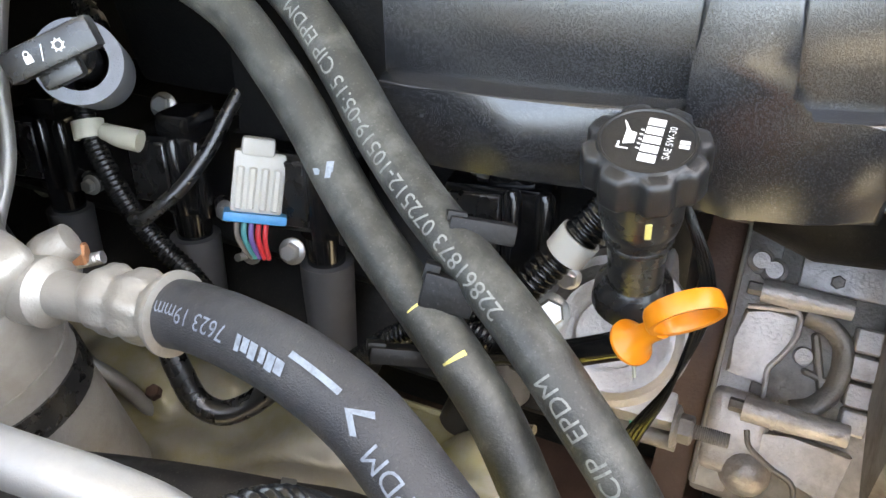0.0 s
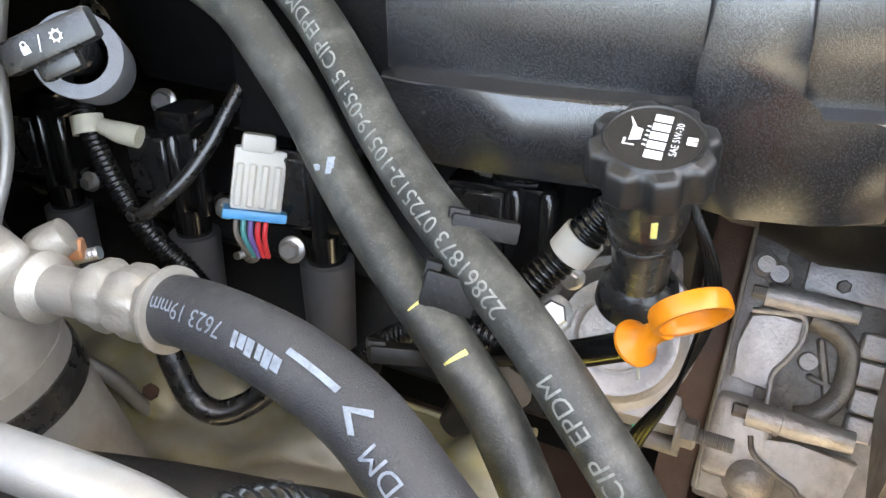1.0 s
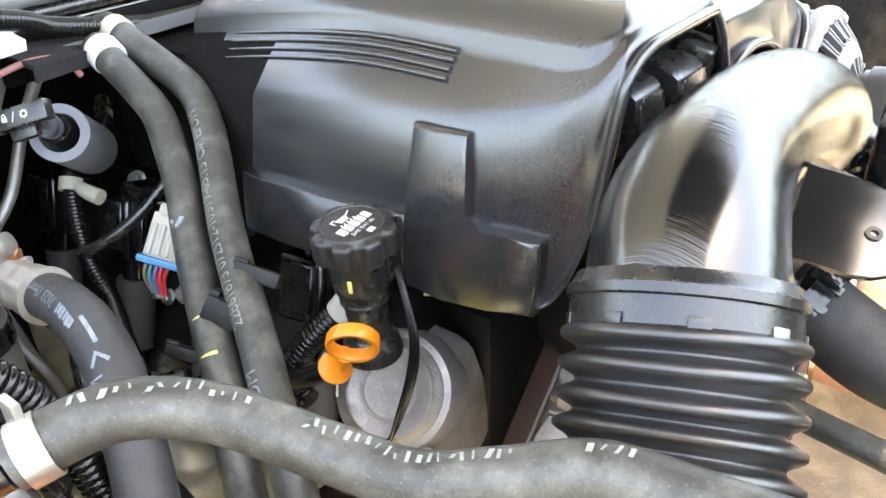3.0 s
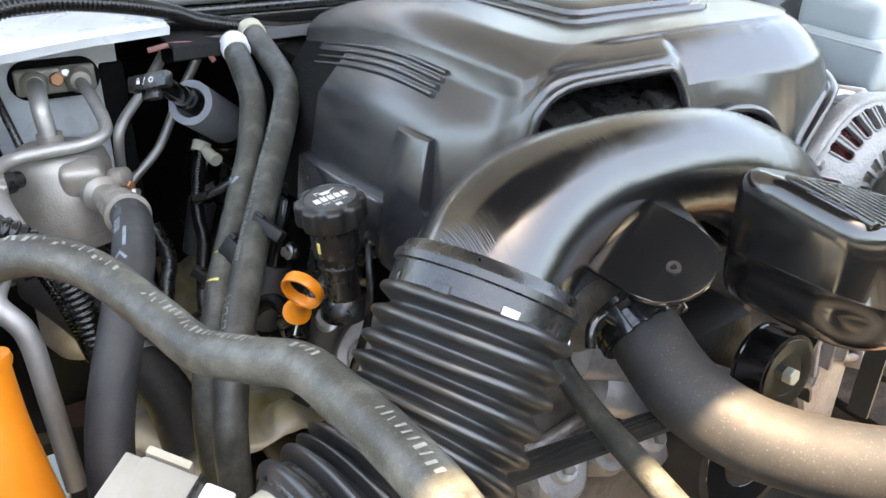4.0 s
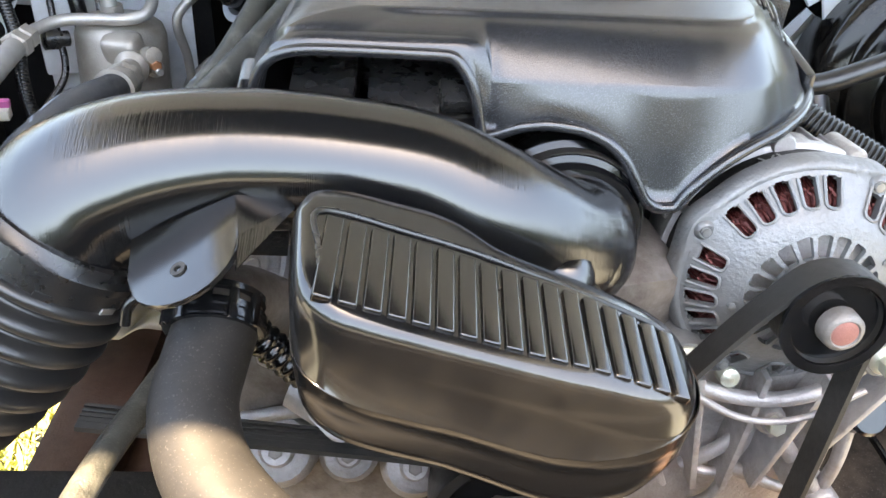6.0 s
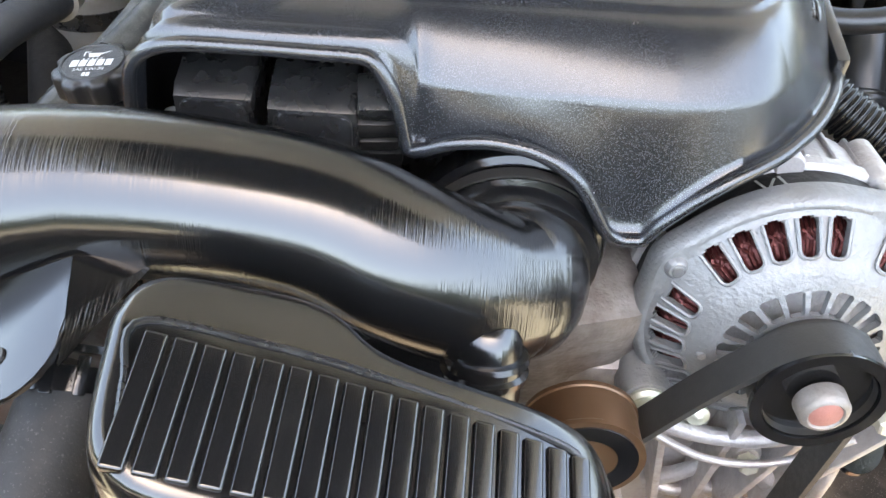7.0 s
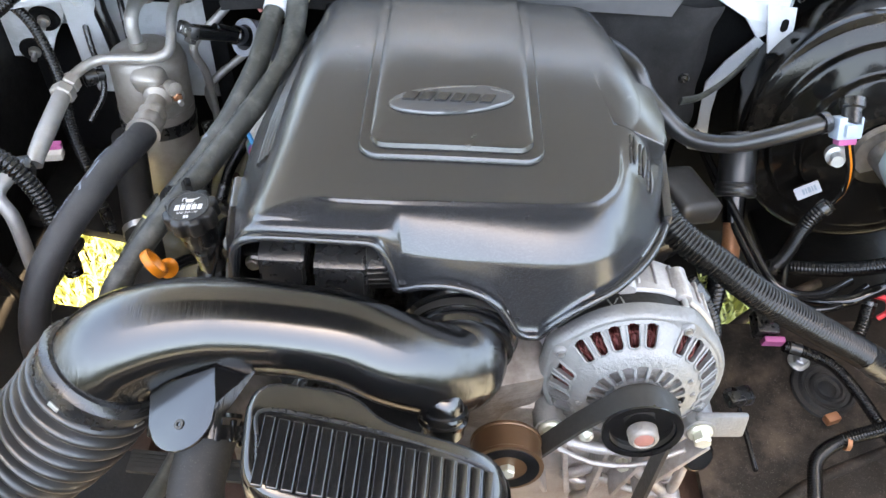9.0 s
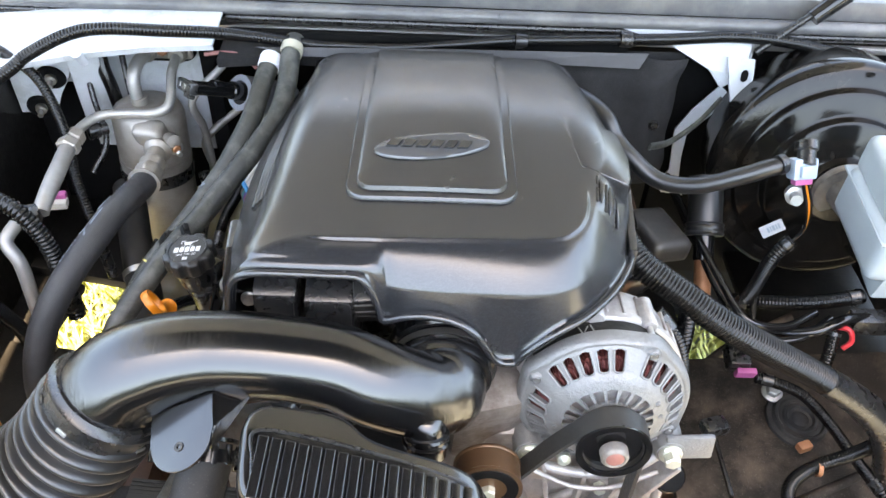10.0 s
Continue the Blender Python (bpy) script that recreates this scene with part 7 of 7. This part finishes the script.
# ---- passenger side: looms, pipes, orange piece ----
loom([(-0.73, 0.13, 0.985), (-0.64, 0.100, 0.990), (-0.590, 0.088, 0.985), (-0.555, 0.080, 0.966), (-0.533, 0.074, 0.925), (-0.522, 0.064, 0.87), (-0.515, 0.05, 0.80)], 0.0125, pitch=0.006, depth=0.002)
loom([(-0.70, 0.36, 1.07), (-0.62, 0.34, 1.02), (-0.575, 0.29, 0.955), (-0.555, 0.24, 0.90), (-0.53, 0.20, 0.84), (-0.51, 0.17, 0.76)], 0.0082)
loom([(-0.64, -0.02, 0.92), (-0.62, 0.02, 0.86), (-0.60, 0.04, 0.78), (-0.60, 0.05, 0.68)], 0.011)
pk = thing("small_connector", "white connector with magenta lock on a loom", "connector", at=(-0.550, 0.188, 0.912))
part("body", rbox((0.030, 0.018, 0.012), 0.002, m=pose(-0.577, 0.205, 0.880, 0, 0, 10)), "whiteplastic", pk)
part("lock", rbox((0.020, 0.012, 0.010), 0.003, m=pose(-0.574, 0.214, 0.889, 0, 0, 10)), "pink", pk, "magenta lock")
ot = thing("orange_tube", "orange plastic tube beside the hoses", "tube", at=(-0.61, -0.09, 0.9))
part("tube_body", sweep([(-0.612, -0.080, 0.955), (-0.610, -0.095, 0.90), (-0.600, -0.115, 0.82), (-0.59, -0.13, 0.72)], [0.024, 0.026, 0.027, 0.027], n=24, seg=24), "orange", ot)
part("tube_mouth", moved(lathe([(0.016, -0.004), (0.0255, -0.004), (0.0265, 0.0), (0.0255, 0.004), (0.018, 0.004)], 28), aim((-0.612, -0.079, 0.957), (0, 0.25, 1))), "orange", ot)
part("body_plug", moved(lathe([(0.004, 0.03), (0.009, 0.03), (0.010, 0.012), (0.018, 0.010), (0.018, 0), (0.004, 0)], 20), aim((-0.655, 0.484, 1.005), (0, -1, 0.1))), "steel", label="steel body stud in a dark grommet", category="stud", group="body studs")
part("body_plug", moved(lathe([(0.004, 0.03), (0.009, 0.03), (0.010, 0.012), (0.018, 0.010), (0.018, 0), (0.004, 0)], 20), aim((-0.668, 0.484, 0.945), (0, -1, 0.1))), "steel", label="steel body stud in a dark grommet", category="stud", group="body studs")
for x, z in ((-0.655, 1.005), (-0.668, 0.945)):
    part("grommet_plate", plate(rounded(0.052, 0.040, 0.018), 0.004, aim((x, 0.486, z), (0, -1, 0.05))), "felt", label="black oval grommet in the firewall", category="grommet", group="grommets")
part("black_cable", sweep([(-0.570, 0.470, 1.015), (-0.563, 0.450, 0.975), (-0.553, 0.440, 0.935), (-0.545, 0.43, 0.86), (-0.55, 0.40, 0.78)], 0.011, n=40, seg=14), "loom", label="thick black cable down the firewall", category="cable")
for x0 in (-0.60, -0.535):
    part("wire_loop", sweep([(x0, 0.47, 1.0), (x0 + 0.015, 0.43, 0.93), (x0 + 0.03, 0.40, 0.86), (x0 + 0.01, 0.36, 0.82)], 0.005, n=30, seg=10), "plastic", label="thin black wire by the accumulator", category="wire", group="thin wires")
part("bulkhead_bracket", rbox((0.05, 0.02, 0.20), 0.006, m=pose(-0.592, 0.45, 0.93, 10, 0, 20)), "white", label="white body bracket behind the refrigerant pipe", category="bracket")


def sheet(pts, t=0.004, nrm=(0, -1, 0.3)):
    w = Vector(nrm).normalized() * t
    v = [Vector(p) for p in pts] + [Vector(p) - w for p in pts]
    n = len(pts)
    return [tuple(p) for p in v], [tuple(range(n)), tuple(range(2 * n - 1, n - 1, -1))] + [(i, (i + 1) % n, n + (i + 1) % n, n + i) for i in range(n)]


# ---- cowl harness, wiper, white hinge bracket ----
HL = [(-0.84, 0.25, 0.93), (-0.638, 0.285, 1.05), (-0.598, 0.3, 1.077), (-0.535, 0.312, 1.106), (-0.483, 0.318, 1.114), (-0.411, 0.335, 1.105), (-0.342, 0.37, 1.086), (-0.294, 0.4, 1.066), (-0.20, 0.420, 1.045), (-0.163, 0.425, 1.042), (-0.073, 0.425, 1.042), (0.02, 0.425, 1.051), (0.106, 0.425, 1.061), (0.195, 0.425, 1.066), (0.357, 0.425, 1.074), (0.46, 0.425, 1.082), (0.552, 0.425, 1.076), (0.65, 0.420, 1.056), (0.78, 0.40, 1.02)]
har = thing("cowl_harness", "long ribbed black harness conduit clipped along the cowl", "wiring harness", at=HL[8])
part("conduit", corrugated(HL, 0.0098, 0.0016, 0.0050, seg=14, per=5), "loom", har, angle=80)
for x, z in ((0.125, 1.0625), (0.29, 1.071)):
    part("clip", moved(ring_geo(0.0100, 0.0122, 0.018, 20), aim((x - 0.008, 0.425, z), (1, 0, 0))), "plastic", har, "black plastic clip")
part("fir_tree_clip", sweep([(-0.535, 0.318, 1.075), (-0.537, 0.330, 1.060), (-0.540, 0.345, 1.045)], [0.009, 0.007, 0.008], n=12, seg=12), "paper", har, "pale push-in clip")
part("drip_strip", sheet([(-0.30, 0.405, 1.046), (0.052, 0.402, 1.056), (0.326, 0.402, 1.060), (0.314, 0.396, 1.036), (0.053, 0.396, 1.041), (-0.30, 0.40, 1.034)], 0.004, (0, -0.9, 0.4)), "boot", label="worn grey strip below the cowl harness", category="strip", smooth=False)
wip = thing("wiper_arm", "black wiper arm end on the cowl", "wiper", at=(0.60, 0.47, 1.13))
part("arm", sweep([(0.50, 0.42, 1.06), (0.555, 0.43, 1.105), (0.64, 0.45, 1.17), (0.72, 0.47, 1.23)], 0.006, n=24, seg=10), "plastic", wip)
part("cap", sweep([(0.575, 0.432, 1.115), (0.62, 0.443, 1.152)], [0.013, 0.015], n=8, seg=14), "gloss", wip)
hb = thing("hinge_bracket", "white painted sheet-metal bracket with an oblong hole", "bracket", at=(0.38, 0.2, 1.1))
part("gusset", sheet([(0.288, 0.452, 1.077), (0.502, 0.450, 1.097), (0.503, 0.435, 1.047), (0.490, 0.412, 1.020), (0.459, 0.415, 0.996), (0.436, 0.425, 1.024), (0.369, 0.44, 1.057)], nrm=(0, -0.8, 0.6)), "white", hb, smooth=False)
part("ear", sheet([(0.451, 0.402, 1.060), (0.495, 0.402, 1.057), (0.499, 0.398, 1.031), (0.504, 0.388, 0.950), (0.499, 0.386, 0.943), (0.490, 0.386, 0.942), (0.484, 0.387, 0.951), (0.466, 0.396, 1.009)], nrm=(0.1, -0.8, 0.5)), "white", hb, smooth=False)
part("oblong_hole", plate(rounded(0.011, 0.020, 0.0055), 0.001, aim((0.484, 0.3965, 1.030), (0.05, -0.97, 0.15))), "felt", hb, "dark oblong hole")
part("arm", sheet([(0.467, 0.436, 0.988), (0.433, 0.44, 0.937), (0.413, 0.44, 0.896), (0.423, 0.44, 0.810), (0.410, 0.44, 0.777), (0.419, 0.44, 0.757), (0.461, 0.44, 0.751), (0.448, 0.44, 0.772), (0.438, 0.44, 0.836), (0.436, 0.44, 0.885), (0.468, 0.436, 0.933), (0.488, 0.43, 0.973)]), "white", hb, smooth=False)
part("strap", sweep([(0.46, 0.40, 0.985), (0.42, 0.37, 0.955), (0.37, 0.33, 0.945), (0.33, 0.30, 0.955)], 0.007, n=30, seg=10, oval=(1, 0.35)), "rubber", hb, "grey-green ground strap")
def quilt(x0, x1, z0, z1, y, lean, nx=36, nz=26):
    v = []
    for d in (0, 0.02):
        for i in range(nx):
            for j in range(nz):
                a, b = i / (nx - 1), j / (nz - 1)
                x, z = x0 + (x1 - x0) * a, z0 + (z1 - z0) * b
                e = min(a, 1 - a, b, 1 - b)
                v.append((x + 0.012 * noise.noise((z * 14, 3.0, 1.0)), y + d + lean * (1 - b) + (0.022 * noise.noise((x * 13, z * 11, 2.0)) + 0.02 * (1 - min(1, e * 6)) ** 2 if d == 0 else 0.012), z))
    n = nx * nz
    f = [(i * nz + j, (i + 1) * nz + j, (i + 1) * nz + j + 1, i * nz + j + 1) for i in range(nx - 1) for j in range(nz - 1)]
    f += [tuple(n + k for k in q[::-1]) for q in f]
    return v, f


pad = thing("sound_pad", "black rumpled sound pad behind the engine cover", "pad", at=(0.24, 0.43, 0.9))
part("pad_body", quilt(0.10, 0.395, 0.80, 1.04, 0.415, -0.03), "padfelt", pad, angle=80)
part("pad_stud", moved(lathe([(0.001, 0.006), (0.006, 0.005), (0.009, 0.0), (0.001, -0.001)], 16), aim((0.36, 0.398, 0.93), (0, -1, 0.2))), "plastic", pad)


# ---- brake booster and reservoir ----
BM = aim((0.618, 0.262, 0.925), (-0.08, -0.97, 0.18)) @ Matrix.Scale(1.10, 4)
boo = thing("brake_booster", "glossy black stepped brake booster drum", "brake booster", at=(0.618, 0.262, 0.925))
part("drum", moved(lathe([(0.02, 0.030), (0.045, 0.030), (0.049, 0.020), (0.054, 0.018), (0.094, 0.0175), (0.099, 0.015), (0.102, 0.004), (0.106, 0.002), (0.129, 0.0015), (0.134, -0.001), (0.137, -0.013), (0.141, -0.015), (0.158, -0.0155), (0.164, -0.020), (0.168, -0.028), (0.168, -0.046), (0.160, -0.052), (0.158, -0.13), (0.10, -0.16), (0.02, -0.16)], 72), BM), "booster", boo)
part("label", plate(rounded(0.036, 0.022, 0.002), 0.0006, aim((0.530, 0.222, 0.862), (-0.08, -0.97, 0.18), 35), 0), "paper", boo, "white printed label", smooth=False)
part("label_bar", moved(bars([0.003, 0.002, 0.004, 0.002, 0.003], 0.010, 0.0015), aim((0.530, 0.2212, 0.8625), (-0.08, -0.97, 0.18), 35) @ pose(-0.008, -0.004, 0.0012)), "greyconn", boo, smooth=False)
part("rim_clip", rbox((0.014, 0.010, 0.012), 0.002, m=pose(0.645, 0.27, 1.112)), "plastic", boo)
mc = thing("master_cylinder", "cast master cylinder with milky plastic reservoir", "master cylinder", at=(0.62, 0.10, 0.93))
part("cylinder", sweep([(0.618, 0.235, 0.935), (0.625, 0.14, 0.93), (0.635, 0.04, 0.92), (0.640, 0.01, 0.915)], [0.028, 0.022, 0.021, 0.020], n=24, seg=24), "dirty", mc, "grey cast cylinder")
part("flange", moved(lathe([(0.01, 0), (0.045, 0), (0.047, -0.01), (0.01, -0.012)], 28), aim((0.618, 0.225, 0.935), (0, -1, 0))), "dirty", mc)
part("reservoir", rbox((0.090, 0.16, 0.075), 0.018, 4, m=pose(0.612, 0.095, 0.985, 2, 0, -4)), "milky", mc, "milky blue-white reservoir")
part("reservoir_top", rbox((0.078, 0.14, 0.06), 0.018, 4, m=pose(0.616, 0.110, 1.045, 2, 0, -4)), "milky", mc)
part("seam", rbox((0.090, 0.165, 0.004), 0.0015, m=pose(0.612, 0.100, 1.012, 2, 0, -4)), "milky", mc)
part("reservoir_foot", rbox((0.03, 0.05, 0.05), 0.006, m=pose(0.606, 0.05, 0.935, 10)), "milky", mc)
BH = [(0.165, 0.375, 1.012), (0.215, 0.330, 1.022), (0.247, 0.285, 1.018), (0.264, 0.262, 0.995), (0.283, 0.24, 0.981), (0.325, 0.212, 0.958), (0.377, 0.192, 0.965), (0.432, 0.182, 0.992), (0.462, 0.180, 1.008), (0.485, 0.180, 1.018)]
vac = thing("vacuum_hose", "smooth black rubber vacuum hose to the booster", "hose", at=BH[3])
part("hose_body", sweep(BH, 0.0125, n=80, seg=22), "bellowsrub", vac)
part("print_bar", on_hose(bars([0.005, 0.004, 0.006, 0.004, 0.005, 0.004, 0.006], 0.005, 0.004, 0.001), BH, 0.0125, 0.215, -28, lift=0.0005), "print", vac, "worn white print", smooth=False)
part("clamp", moved(ring_geo(0.0125, 0.0145, 0.010, 22), aim((0.474, 0.176, 1.0175), (0.9, 0.35, 0.05))), "plastic", vac)
chk = thing("check_valve", "blue-grey vacuum sensor connector with magenta lock", "connector", at=(0.512, 0.186, 1.018))
part("valve", moved(lathe([(0.004, 0), (0.016, 0), (0.016, 0.012), (0.013, 0.014), (0.013, 0.034), (0.004, 0.035)], 22), aim((0.515, 0.200, 1.042), (-0.05, -0.6, -0.5))), "plastic", chk)
part("body", rbox((0.036, 0.022, 0.030), 0.004, m=pose(0.510, 0.176, 1.014, -25, 0, 10)), "greyconn", chk)
part("latch", rbox((0.016, 0.008, 0.016), 0.002, m=pose(0.510, 0.163, 1.018, -25, 0, 10)), "greyconn", chk)
part("lock", rbox((0.026, 0.014, 0.010), 0.002, m=pose(0.512, 0.168, 0.998, -25, 0, 10)), "pink", chk, "magenta lock")
part("booster_stud", moved(lathe([(0.003, 0.035), (0.008, 0.035), (0.008, 0.015), (0.014, 0.014), (0.014, 0.0), (0.003, 0)], 18), aim((0.525, 0.195, 0.955), (-0.3, -0.9, 0.3))), "steel", label="zinc-plated booster stud and nut", category="stud")
for k, w in enumerate(("gloss", "orange", "gloss")):
    part("sensor_lead", sweep([(0.515 + 0.003 * k, 0.166, 0.995), (0.528 + 0.003 * k, 0.155, 0.96), (0.535, 0.150, 0.925), (0.52, 0.145, 0.90)], 0.003, n=24, seg=8), w, label="thin orange sensor wire" if w == "orange" else "thin black sensor wire", category="wire", group="sensor leads")
loom([(0.524, 0.148, 0.905), (0.505, 0.142, 0.880), (0.497, 0.138, 0.85), (0.490, 0.135, 0.81), (0.475, 0.13, 0.78)], 0.011)

# steering shaft
st = thing("steering_shaft", "steering shaft with black ribbed boot and copper-brown end", "steering shaft", at=(0.43, 0.2, 0.82))
sd = Vector((0.003, 0.076, 0.075)).normalized()
p0 = Vector((0.430, 0.215, 0.822))
part("boot", sweep([p0 + sd * 0.02, p0 + sd * 0.035, p0 + sd * 0.115], 0.028, n=60, seg=26, prof=lambda s, l: (0.031 - 0.002 * (0.5 + 0.5 * math.cos(s * 900)) if s < 0.02 else 0.027)), "bellowsrub", st)
part("collar", sweep([p0 - sd * 0.02, p0 + sd * 0.022], 0.0165, n=6, seg=22), "gloss", st)
part("shaft", sweep([p0 - sd * 0.085, p0 - sd * 0.018], 0.0135, n=8, seg=20), "coppershaft", st)
part("exhaust_heat_casting", rbox((0.075, 0.10, 0.040), 0.014, 3, m=pose(0.345, 0.21, 0.852, 0, 10, 20)), "darksteel", label="grey cast head end behind the alternator", category="casting")
for y in (0.10, 0.22, 0.34):
    part("coil_left", rbox((0.05, 0.06, 0.06), 0.008, m=pose(0.275, y, 0.87, 0, 38)), "gloss", label="glossy black ignition coil on the far bank", category="ignition coil", group="far ignition coils")

# big loom from the alternator to the fender
BL = [(0.225, 0.0, 1.030), (0.250, -0.030, 1.012), (0.300, -0.058, 0.990), (0.352, -0.078, 0.962), (0.43, -0.082, 0.915), (0.51, -0.078, 0.862), (0.58, -0.085, 0.815), (0.62, -0.10, 0.775), (0.64, -0.12, 0.72)]
big = thing("battery_cable_conduit", "thick black corrugated cable conduit with taped end", "cable conduit", at=BL[3])
part("conduit", corrugated(BL[:7], 0.0185, 0.0019, 0.0048, seg=24, per=6), "loom", big, angle=80)
part("tape_end", sweep(BL[5:], [0.0190, 0.021, 0.023, 0.024], n=40, seg=20), "plastic", big, "shiny black taped end")
loom([(0.262, -0.08, 0.99), (0.292, -0.105, 0.955), (0.304, -0.12, 0.90), (0.302, -0.12, 0.82), (0.30, -0.10, 0.72)], 0.0075)
loom([(0.352, 0.05, 0.90), (0.357, 0.03, 0.84), (0.36, 0.02, 0.77)], 0.013, pitch=0.007, depth=0.003)
loom([(0.515, 0.068, 0.682), (0.545, 0.060, 0.680), (0.585, 0.040, 0.675), (0.615, -0.005, 0.665), (0.635, -0.05, 0.655), (0.66, -0.12, 0.65)], 0.0095)
loom([(0.63, -0.095, 0.76), (0.61, -0.08, 0.70), (0.57, -0.075, 0.655), (0.53, -0.10, 0.648), (0.515, -0.14, 0.645), (0.50, -0.20, 0.645)], 0.0105)
ab = thing("apron_connector", "black connector with violet lock on the apron", "connector", at=(0.49, 0.09, 0.69))
part("body", rbox((0.034, 0.04, 0.030), 0.004, m=pose(0.487, 0.095, 0.700, 15)), "plastic", ab)
part("latch", rbox((0.020, 0.02, 0.014), 0.003, m=pose(0.485, 0.105, 0.722, 15)), "plastic", ab)
part("lock", rbox((0.032, 0.010, 0.020), 0.003, m=pose(0.497, 0.070, 0.690, 15)), "pink", ab, "violet lock")
mt = thing("apron_grommet", "stepped black rubber grommet in the apron", "grommet", at=(0.600, 0.035, 0.60))
part("stepped_ring", moved(lathe([(0.002, 0.006), (0.010, 0.006), (0.014, 0.003), (0.019, 0.0035), (0.022, 0.008), (0.026, 0.008), (0.029, 0.004), (0.034, 0.004), (0.037, 0.008), (0.041, 0.008), (0.045, 0.003), (0.052, 0.002), (0.054, -0.002), (0.01, -0.004)], 56), aim((0.600, 0.040, 0.612), (0, -0.1, 1))), "hoserubber", mt)
bolt((0.565, 0.085, 0.622), (0, -0.2, 1), 0.012, "zinc-plated apron bolt with washer", stud=0.012)
cp = thing("conduit_clip", "copper-brown plastic clip on the apron", "clip", at=(0.575, -0.04, 0.64))
part("clip_body", rbox((0.022, 0.014, 0.014), 0.003, m=pose(0.575, -0.030, 0.640, 0, 0, 20)), "coppershaft", cp)
part("strap", moved(ring_geo(0.0105, 0.0125, 0.006, 20), aim((0.572, -0.077, 0.656), (1, -0.1, 0))), "coppershaft", cp)
gp = thing("gearshift_bracket", "black cable bracket on the apron edge", "bracket", at=(0.44, -0.02, 0.64))
part("stem", rbox((0.006, 0.10, 0.008), 0.002, m=pose(0.440, -0.07, 0.640)), "gloss", gp)
part("head", rbox((0.04, 0.026, 0.02), 0.004, m=pose(0.440, -0.005, 0.650, 0, 0, 15)), "plastic", gp)
for k, (pts, r) in enumerate((([(0.58, 0.10, 0.80), (0.52, 0.07, 0.80), (0.46, 0.07, 0.815), (0.435, 0.13, 0.83), (0.415, 0.24, 0.84), (0.40, 0.38, 0.84)], 0.006), ([(0.60, 0.09, 0.80), (0.54, 0.055, 0.79), (0.48, 0.06, 0.79), (0.445, 0.12, 0.80), (0.42, 0.24, 0.82), (0.41, 0.38, 0.82)], 0.006), ([(0.50, 0.15, 0.80), (0.49, 0.10, 0.775), (0.482, 0.075, 0.74), (0.485, 0.085, 0.715)], 0.005), ([(0.66, 0.09, 0.805), (0.61, 0.075, 0.812), (0.56, 0.065, 0.795), (0.51, 0.085, 0.775), (0.47, 0.12, 0.77), (0.43, 0.16, 0.75)], 0.009))):
    part("dark_cable", sweep(pts, r, n=36, seg=10), "gloss", label="thin black cable below the booster", category="cable", group="dark cables")
part("red_loop", sweep([(0.598, 0.075, 0.800), (0.615, 0.062, 0.806), (0.622, 0.055, 0.790), (0.612, 0.052, 0.776)], 0.004, n=24, seg=10), "red", label="small loop of red wire", category="wire")
loom([(0.600, 0.07, 0.795), (0.592, 0.045, 0.765), (0.585, 0.03, 0.73)], 0.010)
loom([(0.66, 0.13, 0.81), (0.60, 0.125, 0.80), (0.55, 0.13, 0.79), (0.51, 0.15, 0.77), (0.48, 0.19, 0.73)], 0.012)
part("junction_block", rbox((0.06, 0.03, 0.03), 0.005, m=pose(0.655, 0.085, 0.80)), "plastic", label="black junction block under the master cylinder", category="junction block")
